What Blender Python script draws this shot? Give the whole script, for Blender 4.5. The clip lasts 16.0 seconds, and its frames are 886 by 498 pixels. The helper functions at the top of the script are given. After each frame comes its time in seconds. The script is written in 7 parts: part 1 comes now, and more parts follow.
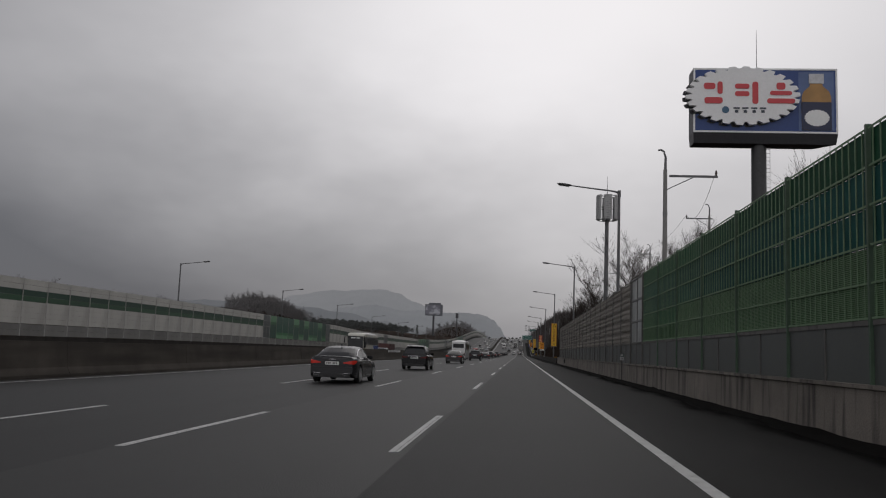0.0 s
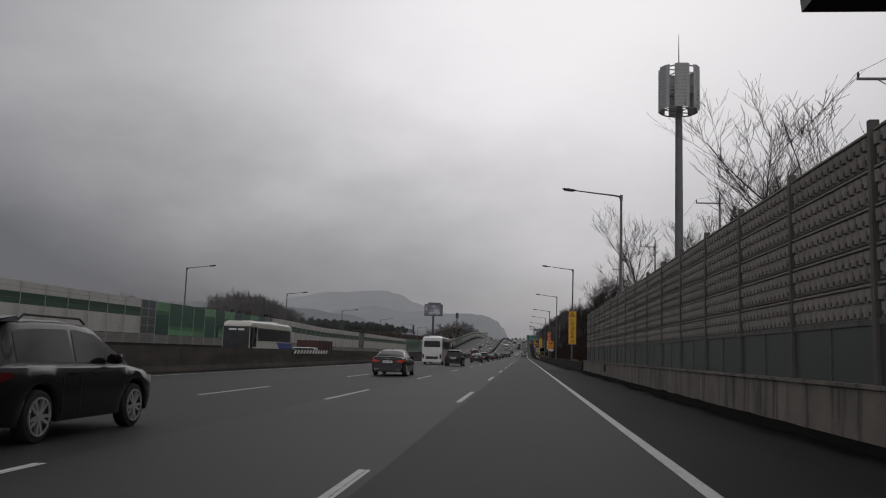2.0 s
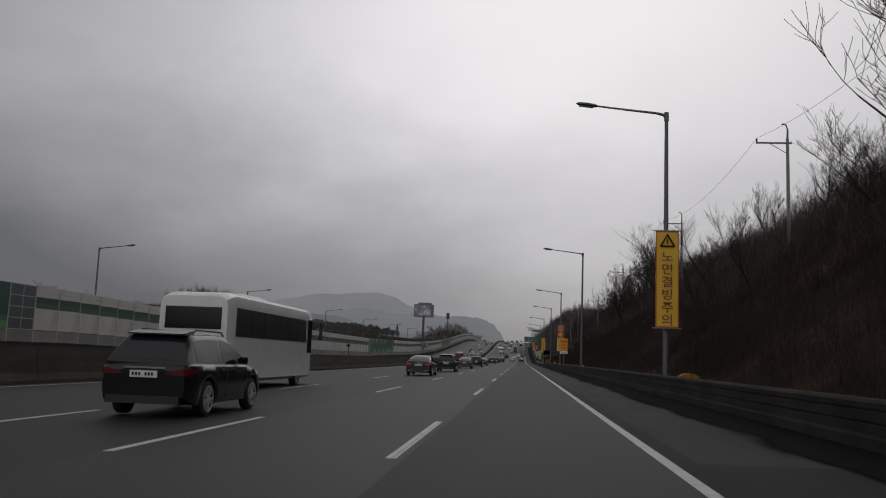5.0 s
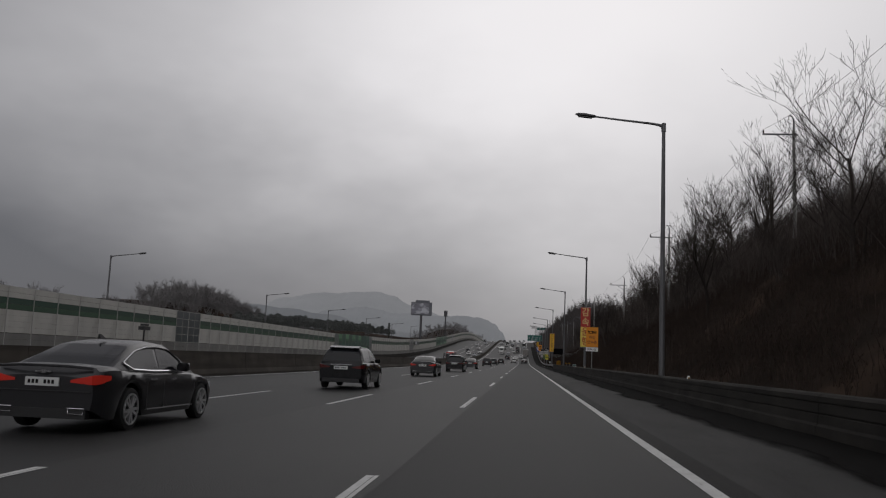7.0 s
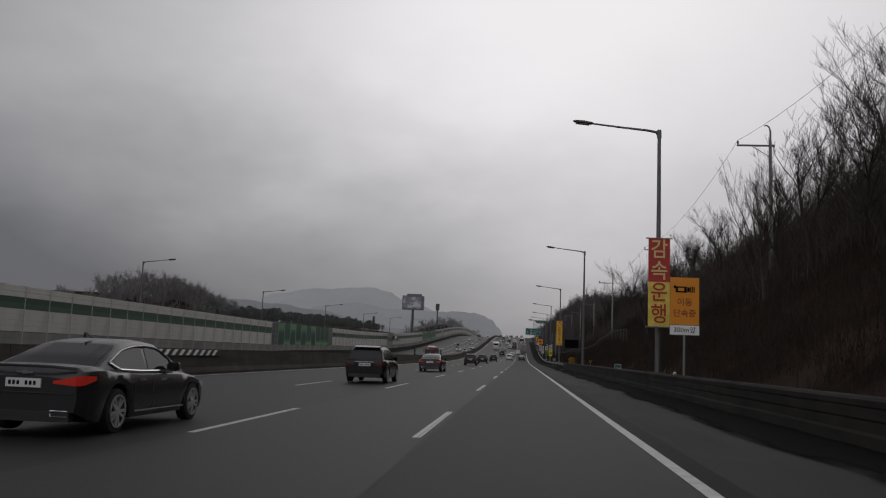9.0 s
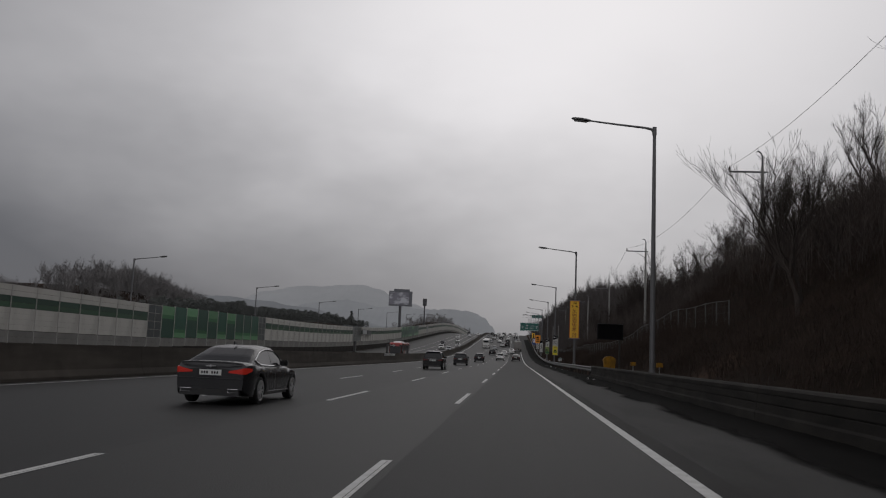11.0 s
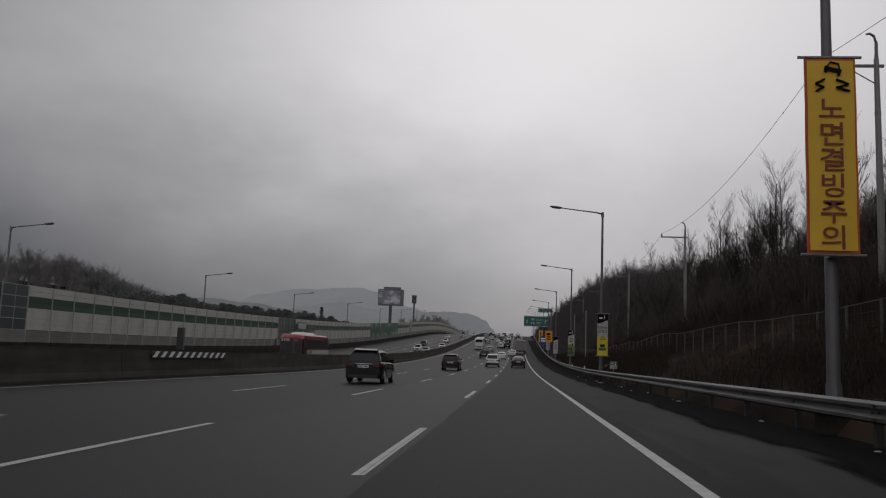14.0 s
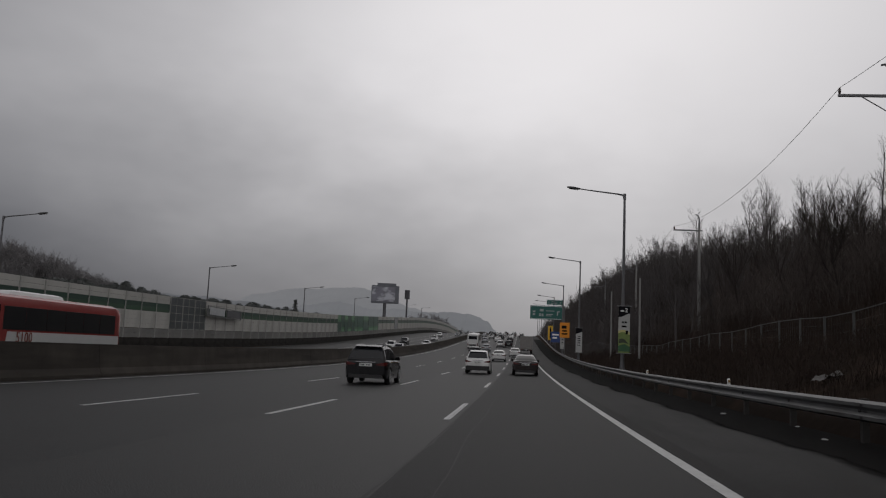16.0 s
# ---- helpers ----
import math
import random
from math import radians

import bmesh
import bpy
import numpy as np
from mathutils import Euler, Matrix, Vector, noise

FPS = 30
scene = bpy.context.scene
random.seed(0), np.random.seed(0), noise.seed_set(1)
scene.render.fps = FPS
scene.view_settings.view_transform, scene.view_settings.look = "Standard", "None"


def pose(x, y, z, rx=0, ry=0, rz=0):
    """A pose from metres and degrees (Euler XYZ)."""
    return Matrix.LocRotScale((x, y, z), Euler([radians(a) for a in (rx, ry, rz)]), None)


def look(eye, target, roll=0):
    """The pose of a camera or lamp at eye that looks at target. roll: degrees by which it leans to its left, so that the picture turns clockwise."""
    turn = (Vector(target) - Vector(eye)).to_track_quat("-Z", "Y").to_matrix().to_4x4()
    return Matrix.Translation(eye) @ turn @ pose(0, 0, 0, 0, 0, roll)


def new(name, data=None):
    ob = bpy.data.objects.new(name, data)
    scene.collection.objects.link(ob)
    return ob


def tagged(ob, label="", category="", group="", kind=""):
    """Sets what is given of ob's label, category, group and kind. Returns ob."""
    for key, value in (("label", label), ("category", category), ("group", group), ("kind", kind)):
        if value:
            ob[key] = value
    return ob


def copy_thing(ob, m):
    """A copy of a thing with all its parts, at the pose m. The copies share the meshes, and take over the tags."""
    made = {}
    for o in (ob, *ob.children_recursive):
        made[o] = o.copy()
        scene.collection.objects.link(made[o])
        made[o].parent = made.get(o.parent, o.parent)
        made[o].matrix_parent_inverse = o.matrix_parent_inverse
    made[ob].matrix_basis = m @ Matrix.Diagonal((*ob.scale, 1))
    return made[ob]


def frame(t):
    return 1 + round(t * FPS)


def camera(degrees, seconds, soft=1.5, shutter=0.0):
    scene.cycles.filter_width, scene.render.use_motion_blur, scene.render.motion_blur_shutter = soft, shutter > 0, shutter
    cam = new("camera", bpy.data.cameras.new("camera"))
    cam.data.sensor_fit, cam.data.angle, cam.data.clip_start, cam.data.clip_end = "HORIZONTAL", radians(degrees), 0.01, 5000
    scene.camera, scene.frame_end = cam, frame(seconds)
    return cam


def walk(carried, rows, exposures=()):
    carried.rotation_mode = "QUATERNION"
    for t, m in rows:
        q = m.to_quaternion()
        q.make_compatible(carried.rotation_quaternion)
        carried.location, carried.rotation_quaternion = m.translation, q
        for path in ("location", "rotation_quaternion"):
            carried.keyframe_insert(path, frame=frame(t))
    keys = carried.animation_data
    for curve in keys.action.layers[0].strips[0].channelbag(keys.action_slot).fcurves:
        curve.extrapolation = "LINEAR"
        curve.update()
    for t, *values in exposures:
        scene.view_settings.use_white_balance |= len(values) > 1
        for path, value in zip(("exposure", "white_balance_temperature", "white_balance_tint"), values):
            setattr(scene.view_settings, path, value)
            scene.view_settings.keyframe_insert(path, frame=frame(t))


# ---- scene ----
cam = camera(55.46, 16.0, 1.15)
EXPOSURES = ((0.0, 0.06), (2.5, 0.07), (3.5, 0.02), (8.0, 0.04), (12.5, -0.06), (14.0, -0.1), (16.0, -0.06))
walk(cam, [
    (0, look((0.000, 4.041, 1.345), (-4.683, 53.460, 7.325), 2.22)),
    (0.5, look((0.083, 16.298, 1.354), (-4.514, 65.718, 7.399), 1.68)),
    (1, look((0.101, 28.510, 1.313), (-4.474, 77.924, 7.424), 1.69)),
    (1.5, look((0.144, 40.750, 1.327), (-4.617, 90.148, 7.421), 1.85)),
    (2, look((0.121, 52.990, 1.327), (-4.769, 102.376, 7.418), 1.89)),
    (2.5, look((0.137, 65.206, 1.316), (-4.700, 114.593, 7.443), 1.82)),
    (3, look((0.119, 77.380, 1.315), (-4.806, 126.745, 7.543), 1.82)),
    (3.5, look((0.116, 89.557, 1.267), (-4.634, 138.924, 7.620), 1.65)),
    (4, look((-0.009, 101.759, 1.322), (-4.752, 151.126, 7.681), 1.84)),
    (6.5, look((0.039, 162.778, 1.299), (-4.803, 212.136, 7.651), 2.38)),
    (7, look((-0.019, 174.970, 1.301), (-4.945, 224.315, 7.687), 2.41)),
    (7.5, look((-0.037, 187.161, 1.319), (-4.736, 236.533, 7.672), 2.47)),
    (8, look((-0.042, 199.362, 1.346), (-4.892, 248.734, 7.579), 2.47)),
    (8.5, look((-0.016, 211.572, 1.312), (-4.735, 260.956, 7.558), 2.38)),
    (9, look((0.023, 223.827, 1.331), (-4.750, 273.209, 7.544), 2.28)),
    (11.5, look((-0.063, 285.181, 1.353), (-4.422, 334.609, 7.506), 2.37)),
    (12, look((0.019, 297.460, 1.346), (-4.353, 346.895, 7.434), 2.33)),
    (12.5, look((0.116, 309.757, 1.310), (-4.587, 359.165, 7.377), 2.28)),
    (13, look((0.117, 322.115, 1.276), (-4.591, 371.517, 7.378), 2.08)),
    (13.5, look((0.100, 334.542, 1.263), (-4.419, 383.921, 7.686), 2.11)),
    (14, look((0.064, 347.025, 1.274), (-4.467, 396.400, 7.723), 2.13)),
    (14.5, look((0.038, 359.598, 1.251), (-4.732, 408.939, 7.784), 2.45)),
    (15, look((0.029, 372.294, 1.259), (-4.750, 421.641, 7.740), 2.30)),
    (15.5, look((-0.024, 385.061, 1.282), (-4.761, 434.410, 7.780), 2.25)),
    (16, look((-0.139, 397.794, 1.231), (-4.888, 447.134, 7.796), 2.50)),
], EXPOSURES)

# world, sun and exposure
world = bpy.data.worlds.new("overcast_world")
scene.world = world
world.use_nodes = True


def build_world():
    nt = world.node_tree
    nt.nodes.clear()
    N, L = nt.nodes.new, nt.links.new

    def m(op, a, b=None, c=None, clamp=False):
        n = N("ShaderNodeMath")
        n.operation, n.use_clamp = op, clamp
        for i, v in enumerate((a, b, c)):
            if v is None:
                continue
            if isinstance(v, (int, float)):
                n.inputs[i].default_value = v
            else:
                L(v, n.inputs[i])
        return n.outputs[0]

    tc = N("ShaderNodeTexCoord")
    sep = N("ShaderNodeSeparateXYZ")
    L(tc.outputs["Generated"], sep.inputs[0])
    x, y, z = sep.outputs
    flat = m("SQRT", m("ADD", m("MULTIPLY", x, x), m("MULTIPLY", y, y)))
    side = m("DIVIDE", x, m("MAXIMUM", flat, 0.02))
    el = m("MAXIMUM", z, 0.0)
    cl = N("ShaderNodeTexNoise")
    cl.inputs["Scale"].default_value, cl.inputs["Detail"].default_value, cl.inputs["Roughness"].default_value = 1.7, 5.0, 0.55
    mp = N("ShaderNodeMapping")
    mp.inputs["Scale"].default_value = (1.0, 1.0, 2.0)
    mp.inputs["Location"].default_value = (0.35, 0.2, 0.1)
    L(tc.outputs["Generated"], mp.inputs[0])
    L(mp.outputs[0], cl.inputs["Vector"])
    wisp = m("SUBTRACT", cl.outputs["Fac"], 0.5)
    # thin bright cloud ahead, a heavy grey bank low on the left; the unseen sky is set dim overhead and bright behind,
    # to tune ground and facing sides
    def hump(v, mid, width, upper=None):
        d = m("SUBTRACT", v, mid)
        q = m("DIVIDE", d, m("MULTIPLY_ADD", m("GREATER_THAN", d, 0.0), (upper or width) - width, width))
        return m("EXPONENT", m("MULTIPLY", m("MULTIPLY", q, q), -1.0))

    wob = m("MULTIPLY", wisp, 0.3)
    glow = m("MULTIPLY", m("MULTIPLY", hump(m("ADD", side, wob), -0.05, 0.42, 0.68), 1.0), hump(m("ADD", el, wob), 0.375, 0.245))
    ahead = m("MULTIPLY_ADD", m("DIVIDE", y, m("MAXIMUM", flat, 0.02)), 0.5, 0.5)
    glow = m("MULTIPLY", glow, m("MULTIPLY", ahead, ahead))
    right = m("MULTIPLY", m("MULTIPLY", m("ADD", side, 0.1, clamp=True), 0.42), m("SUBTRACT", 1.0, el, clamp=True))
    t = m("ADD", m("ADD", glow, m("MULTIPLY", right, ahead)), m("MULTIPLY", wisp, 0.07))
    behind = m("MULTIPLY", m("SUBTRACT", 1.0, ahead), m("MULTIPLY_ADD", el, -0.15, 0.86))
    bank = m("MULTIPLY", m("MULTIPLY", m("SUBTRACT", -0.26, side), 3.0, clamp=True), m("MULTIPLY_ADD", el, -3.5, 1.0, clamp=True))
    t = m("SUBTRACT", t, m("MULTIPLY", bank, 0.3))
    low = m("MULTIPLY", hump(side, 0.0, 0.34), hump(el, 0.03, 0.12))
    t = m("ADD", t, m("MULTIPLY", m("MULTIPLY", low, ahead), 0.09))
    t = m("ADD", t, behind, clamp=True)
    mr = N("ShaderNodeMapRange")
    L(t, mr.inputs[0])
    ramp = N("ShaderNodeMix")
    ramp.data_type = "RGBA"
    ramp.inputs["A"].default_value = (0.118, 0.12, 0.133, 1)
    ramp.inputs["B"].default_value = (0.795, 0.778, 0.797, 1)
    L(mr.outputs[0], ramp.inputs["Factor"])
    sky = N("ShaderNodeTexSky")
    sky.sky_type, sky.sun_disc = "NISHITA", False
    sky.sun_elevation, sky.sun_rotation = radians(38), radians(8)
    sky.dust_density = 3.0
    b1, b2, add, out = N("ShaderNodeBackground"), N("ShaderNodeBackground"), N("ShaderNodeAddShader"), N("ShaderNodeOutputWorld")
    L(sky.outputs[0], b1.inputs[0])
    b1.inputs[1].default_value = 0.002
    L(ramp.outputs["Result"], b2.inputs[0])
    b2.inputs[1].default_value = 1.0
    L(b1.outputs[0], add.inputs[0])
    L(b2.outputs[0], add.inputs[1])
    L(add.outputs[0], out.inputs[0])


build_world()
sun = new("sun", bpy.data.lights.new("sun", "SUN"))
sun.data.energy, sun.data.angle, sun.data.color = 0.12, radians(40), (1.0, 0.98, 0.95)
sun.matrix_world = look((0, 0, 100), (-14, -78, 39))

# materials
MATS = {}


def mat(name, color, rough=0.7, metal=0.0, var=0.2, scale=3.0, fine=40.0, bump=0.15, stain=None, stain_scale=0.6, random_value=0.0, spec=0.5, emit=None):
    if name in MATS:
        return MATS[name]
    mt = bpy.data.materials.new(name)
    mt.use_nodes = True
    nt = mt.node_tree
    N, L = nt.nodes.new, nt.links.new
    bs = nt.nodes["Principled BSDF"]
    bs.inputs["Roughness"].default_value, bs.inputs["Metallic"].default_value = rough, metal
    bs.inputs["Specular IOR Level"].default_value = spec
    tc = N("ShaderNodeTexCoord")
    n1, n2 = N("ShaderNodeTexNoise"), N("ShaderNodeTexNoise")
    n1.inputs["Scale"].default_value, n1.inputs["Detail"].default_value = scale, 6
    n2.inputs["Scale"].default_value, n2.inputs["Detail"].default_value = fine, 3
    L(tc.outputs["Object"], n1.inputs["Vector"])
    L(tc.outputs["Object"], n2.inputs["Vector"])
    mix = N("ShaderNodeMix")
    mix.data_type = "RGBA"
    mix.inputs["A"].default_value = (*[c * (1 - var) for c in color], 1)
    mix.inputs["B"].default_value = (*[min(1, c * (1 + var)) for c in color], 1)
    ad = N("ShaderNodeMath")
    ad.operation = "MULTIPLY_ADD"
    L(n1.outputs["Fac"], ad.inputs[0])
    ad.inputs[1].default_value = 1.6
    mu = N("ShaderNodeMath")
    mu.operation = "MULTIPLY_ADD"
    L(n2.outputs["Fac"], mu.inputs[0])
    mu.inputs[1].default_value, mu.inputs[2].default_value = 0.8, -0.7
    L(mu.outputs[0], ad.inputs[2])
    L(ad.outputs[0], mix.inputs["Factor"])
    col = mix.outputs["Result"]
    if stain:
        n3 = N("ShaderNodeTexNoise")
        n3.inputs["Scale"].default_value, n3.inputs["Detail"].default_value = stain_scale, 8
        mp = N("ShaderNodeMapping")
        mp.inputs["Scale"].default_value = stain[1]
        L(tc.outputs["Object"], mp.inputs[0])
        L(mp.outputs[0], n3.inputs["Vector"])
        rg = N("ShaderNodeMapRange")
        rg.inputs["From Min"].default_value, rg.inputs["From Max"].default_value = stain[2]
        L(n3.outputs["Fac"], rg.inputs[0])
        mx = N("ShaderNodeMix")
        mx.data_type = "RGBA"
        L(rg.outputs[0], mx.inputs["Factor"])
        L(col, mx.inputs["A"])
        mx.inputs["B"].default_value = (*stain[0], 1)
        col = mx.outputs["Result"]
    if random_value:
        oi, hs = N("ShaderNodeObjectInfo"), N("ShaderNodeHueSaturation")
        rm = N("ShaderNodeMapRange")
        rm.inputs["To Min"].default_value, rm.inputs["To Max"].default_value = 1 - random_value, 1 + random_value
        L(oi.outputs["Random"], rm.inputs[0])
        L(rm.outputs[0], hs.inputs["Value"])
        L(col, hs.inputs["Color"])
        col = hs.outputs[0]
    L(col, bs.inputs["Base Color"])
    if bump:
        bp = N("ShaderNodeBump")
        bp.inputs["Strength"].default_value, bp.inputs["Distance"].default_value = bump, 0.02
        L(n2.outputs["Fac"], bp.inputs["Height"])
        L(bp.outputs[0], bs.inputs["Normal"])
    if emit:
        bs.inputs["Emission Color"].default_value, bs.inputs["Emission Strength"].default_value = (*emit[0], 1), emit[1]
    MATS[name] = mt
    return mt


ASPHALT = mat("asphalt", (0.0146, 0.0142, 0.0143), 0.6, var=0.3, scale=0.3, fine=45, bump=0.4, stain=((0.0093, 0.0091, 0.0091), (1.1, 0.025, 1), (0.45, 0.7)), stain_scale=0.8, spec=0.29)
SHOULDER = mat("shoulder_asphalt", (0.0132, 0.0127, 0.0124), 0.75, var=0.3, scale=0.5, fine=50, bump=0.5, stain=((0.0058, 0.0055, 0.0053), (0.9, 0.12, 1), (0.4, 0.6)), stain_scale=0.6, spec=0.15)
ASPHALT_WORN = mat("worn_lane_asphalt", (0.0172, 0.0165, 0.0162), 0.6, var=0.3, scale=0.25, fine=45, bump=0.4, stain=((0.013, 0.0124, 0.0122), (1.3, 0.02, 1), (0.5, 0.75)), stain_scale=0.8, spec=0.34)
ASPHALT_DARK = mat("dark_lane_asphalt", (0.0092, 0.009, 0.0092), 0.66, var=0.28, scale=0.3, fine=45, bump=0.4, stain=((0.0072, 0.007, 0.007), (1.5, 0.02, 1), (0.47, 0.7)), stain_scale=0.8, spec=0.29)
SHOULDER_PALE = mat("pale_shoulder_asphalt", (0.021, 0.0203, 0.0196), 0.76, var=0.3, scale=0.5, fine=50, bump=0.5, stain=((0.0092, 0.0089, 0.0086), (1.5, 0.2, 1), (0.46, 0.62)), stain_scale=0.6, spec=0.22)


def darken_along(mt, a, b, keep, sheen):
    """Lowers base colour and specular slowly along the road; brightness fitted in the material."""
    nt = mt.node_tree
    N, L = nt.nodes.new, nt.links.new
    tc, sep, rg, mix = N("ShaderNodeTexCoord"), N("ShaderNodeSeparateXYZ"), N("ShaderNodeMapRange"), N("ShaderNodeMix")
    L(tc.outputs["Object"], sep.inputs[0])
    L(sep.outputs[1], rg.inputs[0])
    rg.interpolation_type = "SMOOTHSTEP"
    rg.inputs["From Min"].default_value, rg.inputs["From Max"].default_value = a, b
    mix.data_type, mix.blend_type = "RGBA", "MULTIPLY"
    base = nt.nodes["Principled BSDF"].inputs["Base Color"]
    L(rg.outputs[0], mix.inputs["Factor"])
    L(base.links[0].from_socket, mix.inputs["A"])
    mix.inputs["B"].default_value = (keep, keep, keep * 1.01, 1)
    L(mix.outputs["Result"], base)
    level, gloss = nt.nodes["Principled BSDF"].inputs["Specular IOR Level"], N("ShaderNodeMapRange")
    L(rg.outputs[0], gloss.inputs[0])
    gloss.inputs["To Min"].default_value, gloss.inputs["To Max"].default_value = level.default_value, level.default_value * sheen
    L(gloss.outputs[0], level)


darken_along(ASPHALT, 10, 380, 0.54, 0.85)
darken_along(ASPHALT_WORN, 10, 380, 0.54, 0.85)
darken_along(ASPHALT_DARK, 270, 380, 0.6, 0.65)
darken_along(SHOULDER_PALE, 290, 380, 0.85, 0.9)
PAINT = mat("road_paint", (0.5, 0.5, 0.49), 0.7, var=0.25, scale=4, fine=60, bump=0.2, stain=((0.2, 0.2, 0.19), (6, 2, 1), (0.6, 0.8)), stain_scale=3)
CONC = mat("concrete", (0.165, 0.147, 0.128), 0.9, var=0.35, scale=0.7, fine=25, bump=0.45, stain=((0.036, 0.0325, 0.029), (1.9, 1.9, 0.22), (0.48, 0.7)), stain_scale=1.6)
CONC_DARK = mat("sooty_concrete", (0.028, 0.0255, 0.0225), 0.92, spec=0.15, var=0.3, scale=0.9, fine=30, bump=0.35, stain=((0.0125, 0.0115, 0.0105), (0.4, 0.4, 1.5), (0.4, 0.75)), stain_scale=1.5)
BLOCK = mat("grey_acoustic_panel", (0.215, 0.2, 0.18), 0.85, var=0.14, scale=1.5, fine=30, bump=0.25, random_value=0.08)
STEEL = mat("galvanised_steel", (0.22, 0.22, 0.22), 0.55, 0.5, var=0.15, scale=4, fine=80, bump=0.05)
POST = mat("grey_painted_post", (0.16, 0.16, 0.155), 0.6, 0.2, var=0.15)
MEDIANC = mat("mossy_barrier_concrete", (0.066, 0.058, 0.05), 0.92, spec=0.15, var=0.3, scale=0.8, fine=25, bump=0.35, stain=((0.034, 0.0305, 0.027), (0.5, 0.12, 1.6), (0.4, 0.8)), stain_scale=1.2)
RAILSTEEL = mat("weathered_rail_steel", (0.1, 0.1, 0.1), 0.5, 0.5, var=0.25, scale=2, fine=60, bump=0.05, stain=((0.05, 0.046, 0.042), (1, 0.4, 3), (0.5, 0.7)), stain_scale=1.5)
RAILPOST = mat("muddy_rail_post", (0.03, 0.028, 0.026), 0.8, 0.2, var=0.25)
LAMPGREY = mat("lamp_post_grey", (0.125, 0.125, 0.13), 0.5, 0.4, var=0.15, scale=2)
DARKPANEL = mat("dull_infill_panel", (0.046, 0.053, 0.05), 0.45, var=0.2, scale=0.7, fine=20, bump=0.05, random_value=0.15)
GREEN_D = mat("dark_green_panel", (0.008, 0.066, 0.03), 0.6, spec=0.12, var=0.2, random_value=0.25)
GREEN_T = mat("deep_teal_panel", (0.0055, 0.056, 0.05), 0.6, spec=0.12, var=0.2, random_value=0.25)
GREEN_L = mat("light_green_panel", (0.023, 0.088, 0.025), 0.6, spec=0.15, var=0.2, random_value=0.2)
GREENBAR = mat("green_painted_bars", (0.14, 0.22, 0.13), 0.6, spec=0.2, var=0.25)
CREAM = mat("cream_acoustic_panel", (0.41, 0.4, 0.37), 0.7, var=0.1, scale=1.0, fine=25, bump=0.1, random_value=0.06, stain=((0.3, 0.29, 0.265), (0.6, 0.6, 0.15), (0.5, 0.75)), stain_scale=1.5)
BARK = mat("bare_bark", (0.045, 0.038, 0.0345), 0.9, spec=0.1, var=0.3, scale=6, bump=0.4, random_value=0.35)
# the next three are paled for far growth: distance haze put into base colour
BARK_HAZED = mat("pale_winter_bark", (0.14, 0.134, 0.133), 0.9, var=0.3, scale=6, bump=0.2, random_value=0.25)
BARK_MID_HAZE = mat("grey_winter_bark", (0.09, 0.083, 0.081), 0.9, spec=0.1, var=0.3, scale=6, bump=0.2)
BRUSH_HAZED = mat("grey_thicket", (0.085, 0.076, 0.074), 0.95, spec=0.03, var=0.4, scale=0.3, fine=8, bump=0.2)
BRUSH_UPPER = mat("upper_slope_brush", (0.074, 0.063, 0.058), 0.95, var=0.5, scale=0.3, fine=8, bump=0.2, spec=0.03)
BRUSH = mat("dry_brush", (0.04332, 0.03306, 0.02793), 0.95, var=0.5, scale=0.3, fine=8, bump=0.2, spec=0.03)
SOIL = mat("hillside_soil", (0.019, 0.0138, 0.011), 0.95, spec=0.02, var=0.4, scale=0.15, fine=4, bump=0.6, stain=((0.055, 0.037, 0.027), (1, 1, 1), (0.5, 0.66)), stain_scale=0.12)
BLACK = mat("black_plastic", (0.015, 0.015, 0.016), 0.5, var=0.1)
WHITE = mat("white_paint", (0.8, 0.8, 0.79), 0.5, var=0.05)
YELLOW = mat("yellow_banner_cloth", (0.72, 0.43, 0.03), 0.6, var=0.08, scale=2, bump=0.1)
RED = mat("red_banner_cloth", (0.42, 0.035, 0.025), 0.6, var=0.1)
ORANGE = mat("orange_sign_face", (0.72, 0.26, 0.01), 0.5, var=0.06)
NAVY = mat("navy_print", (0.022, 0.055, 0.2), 0.45, var=0.08)

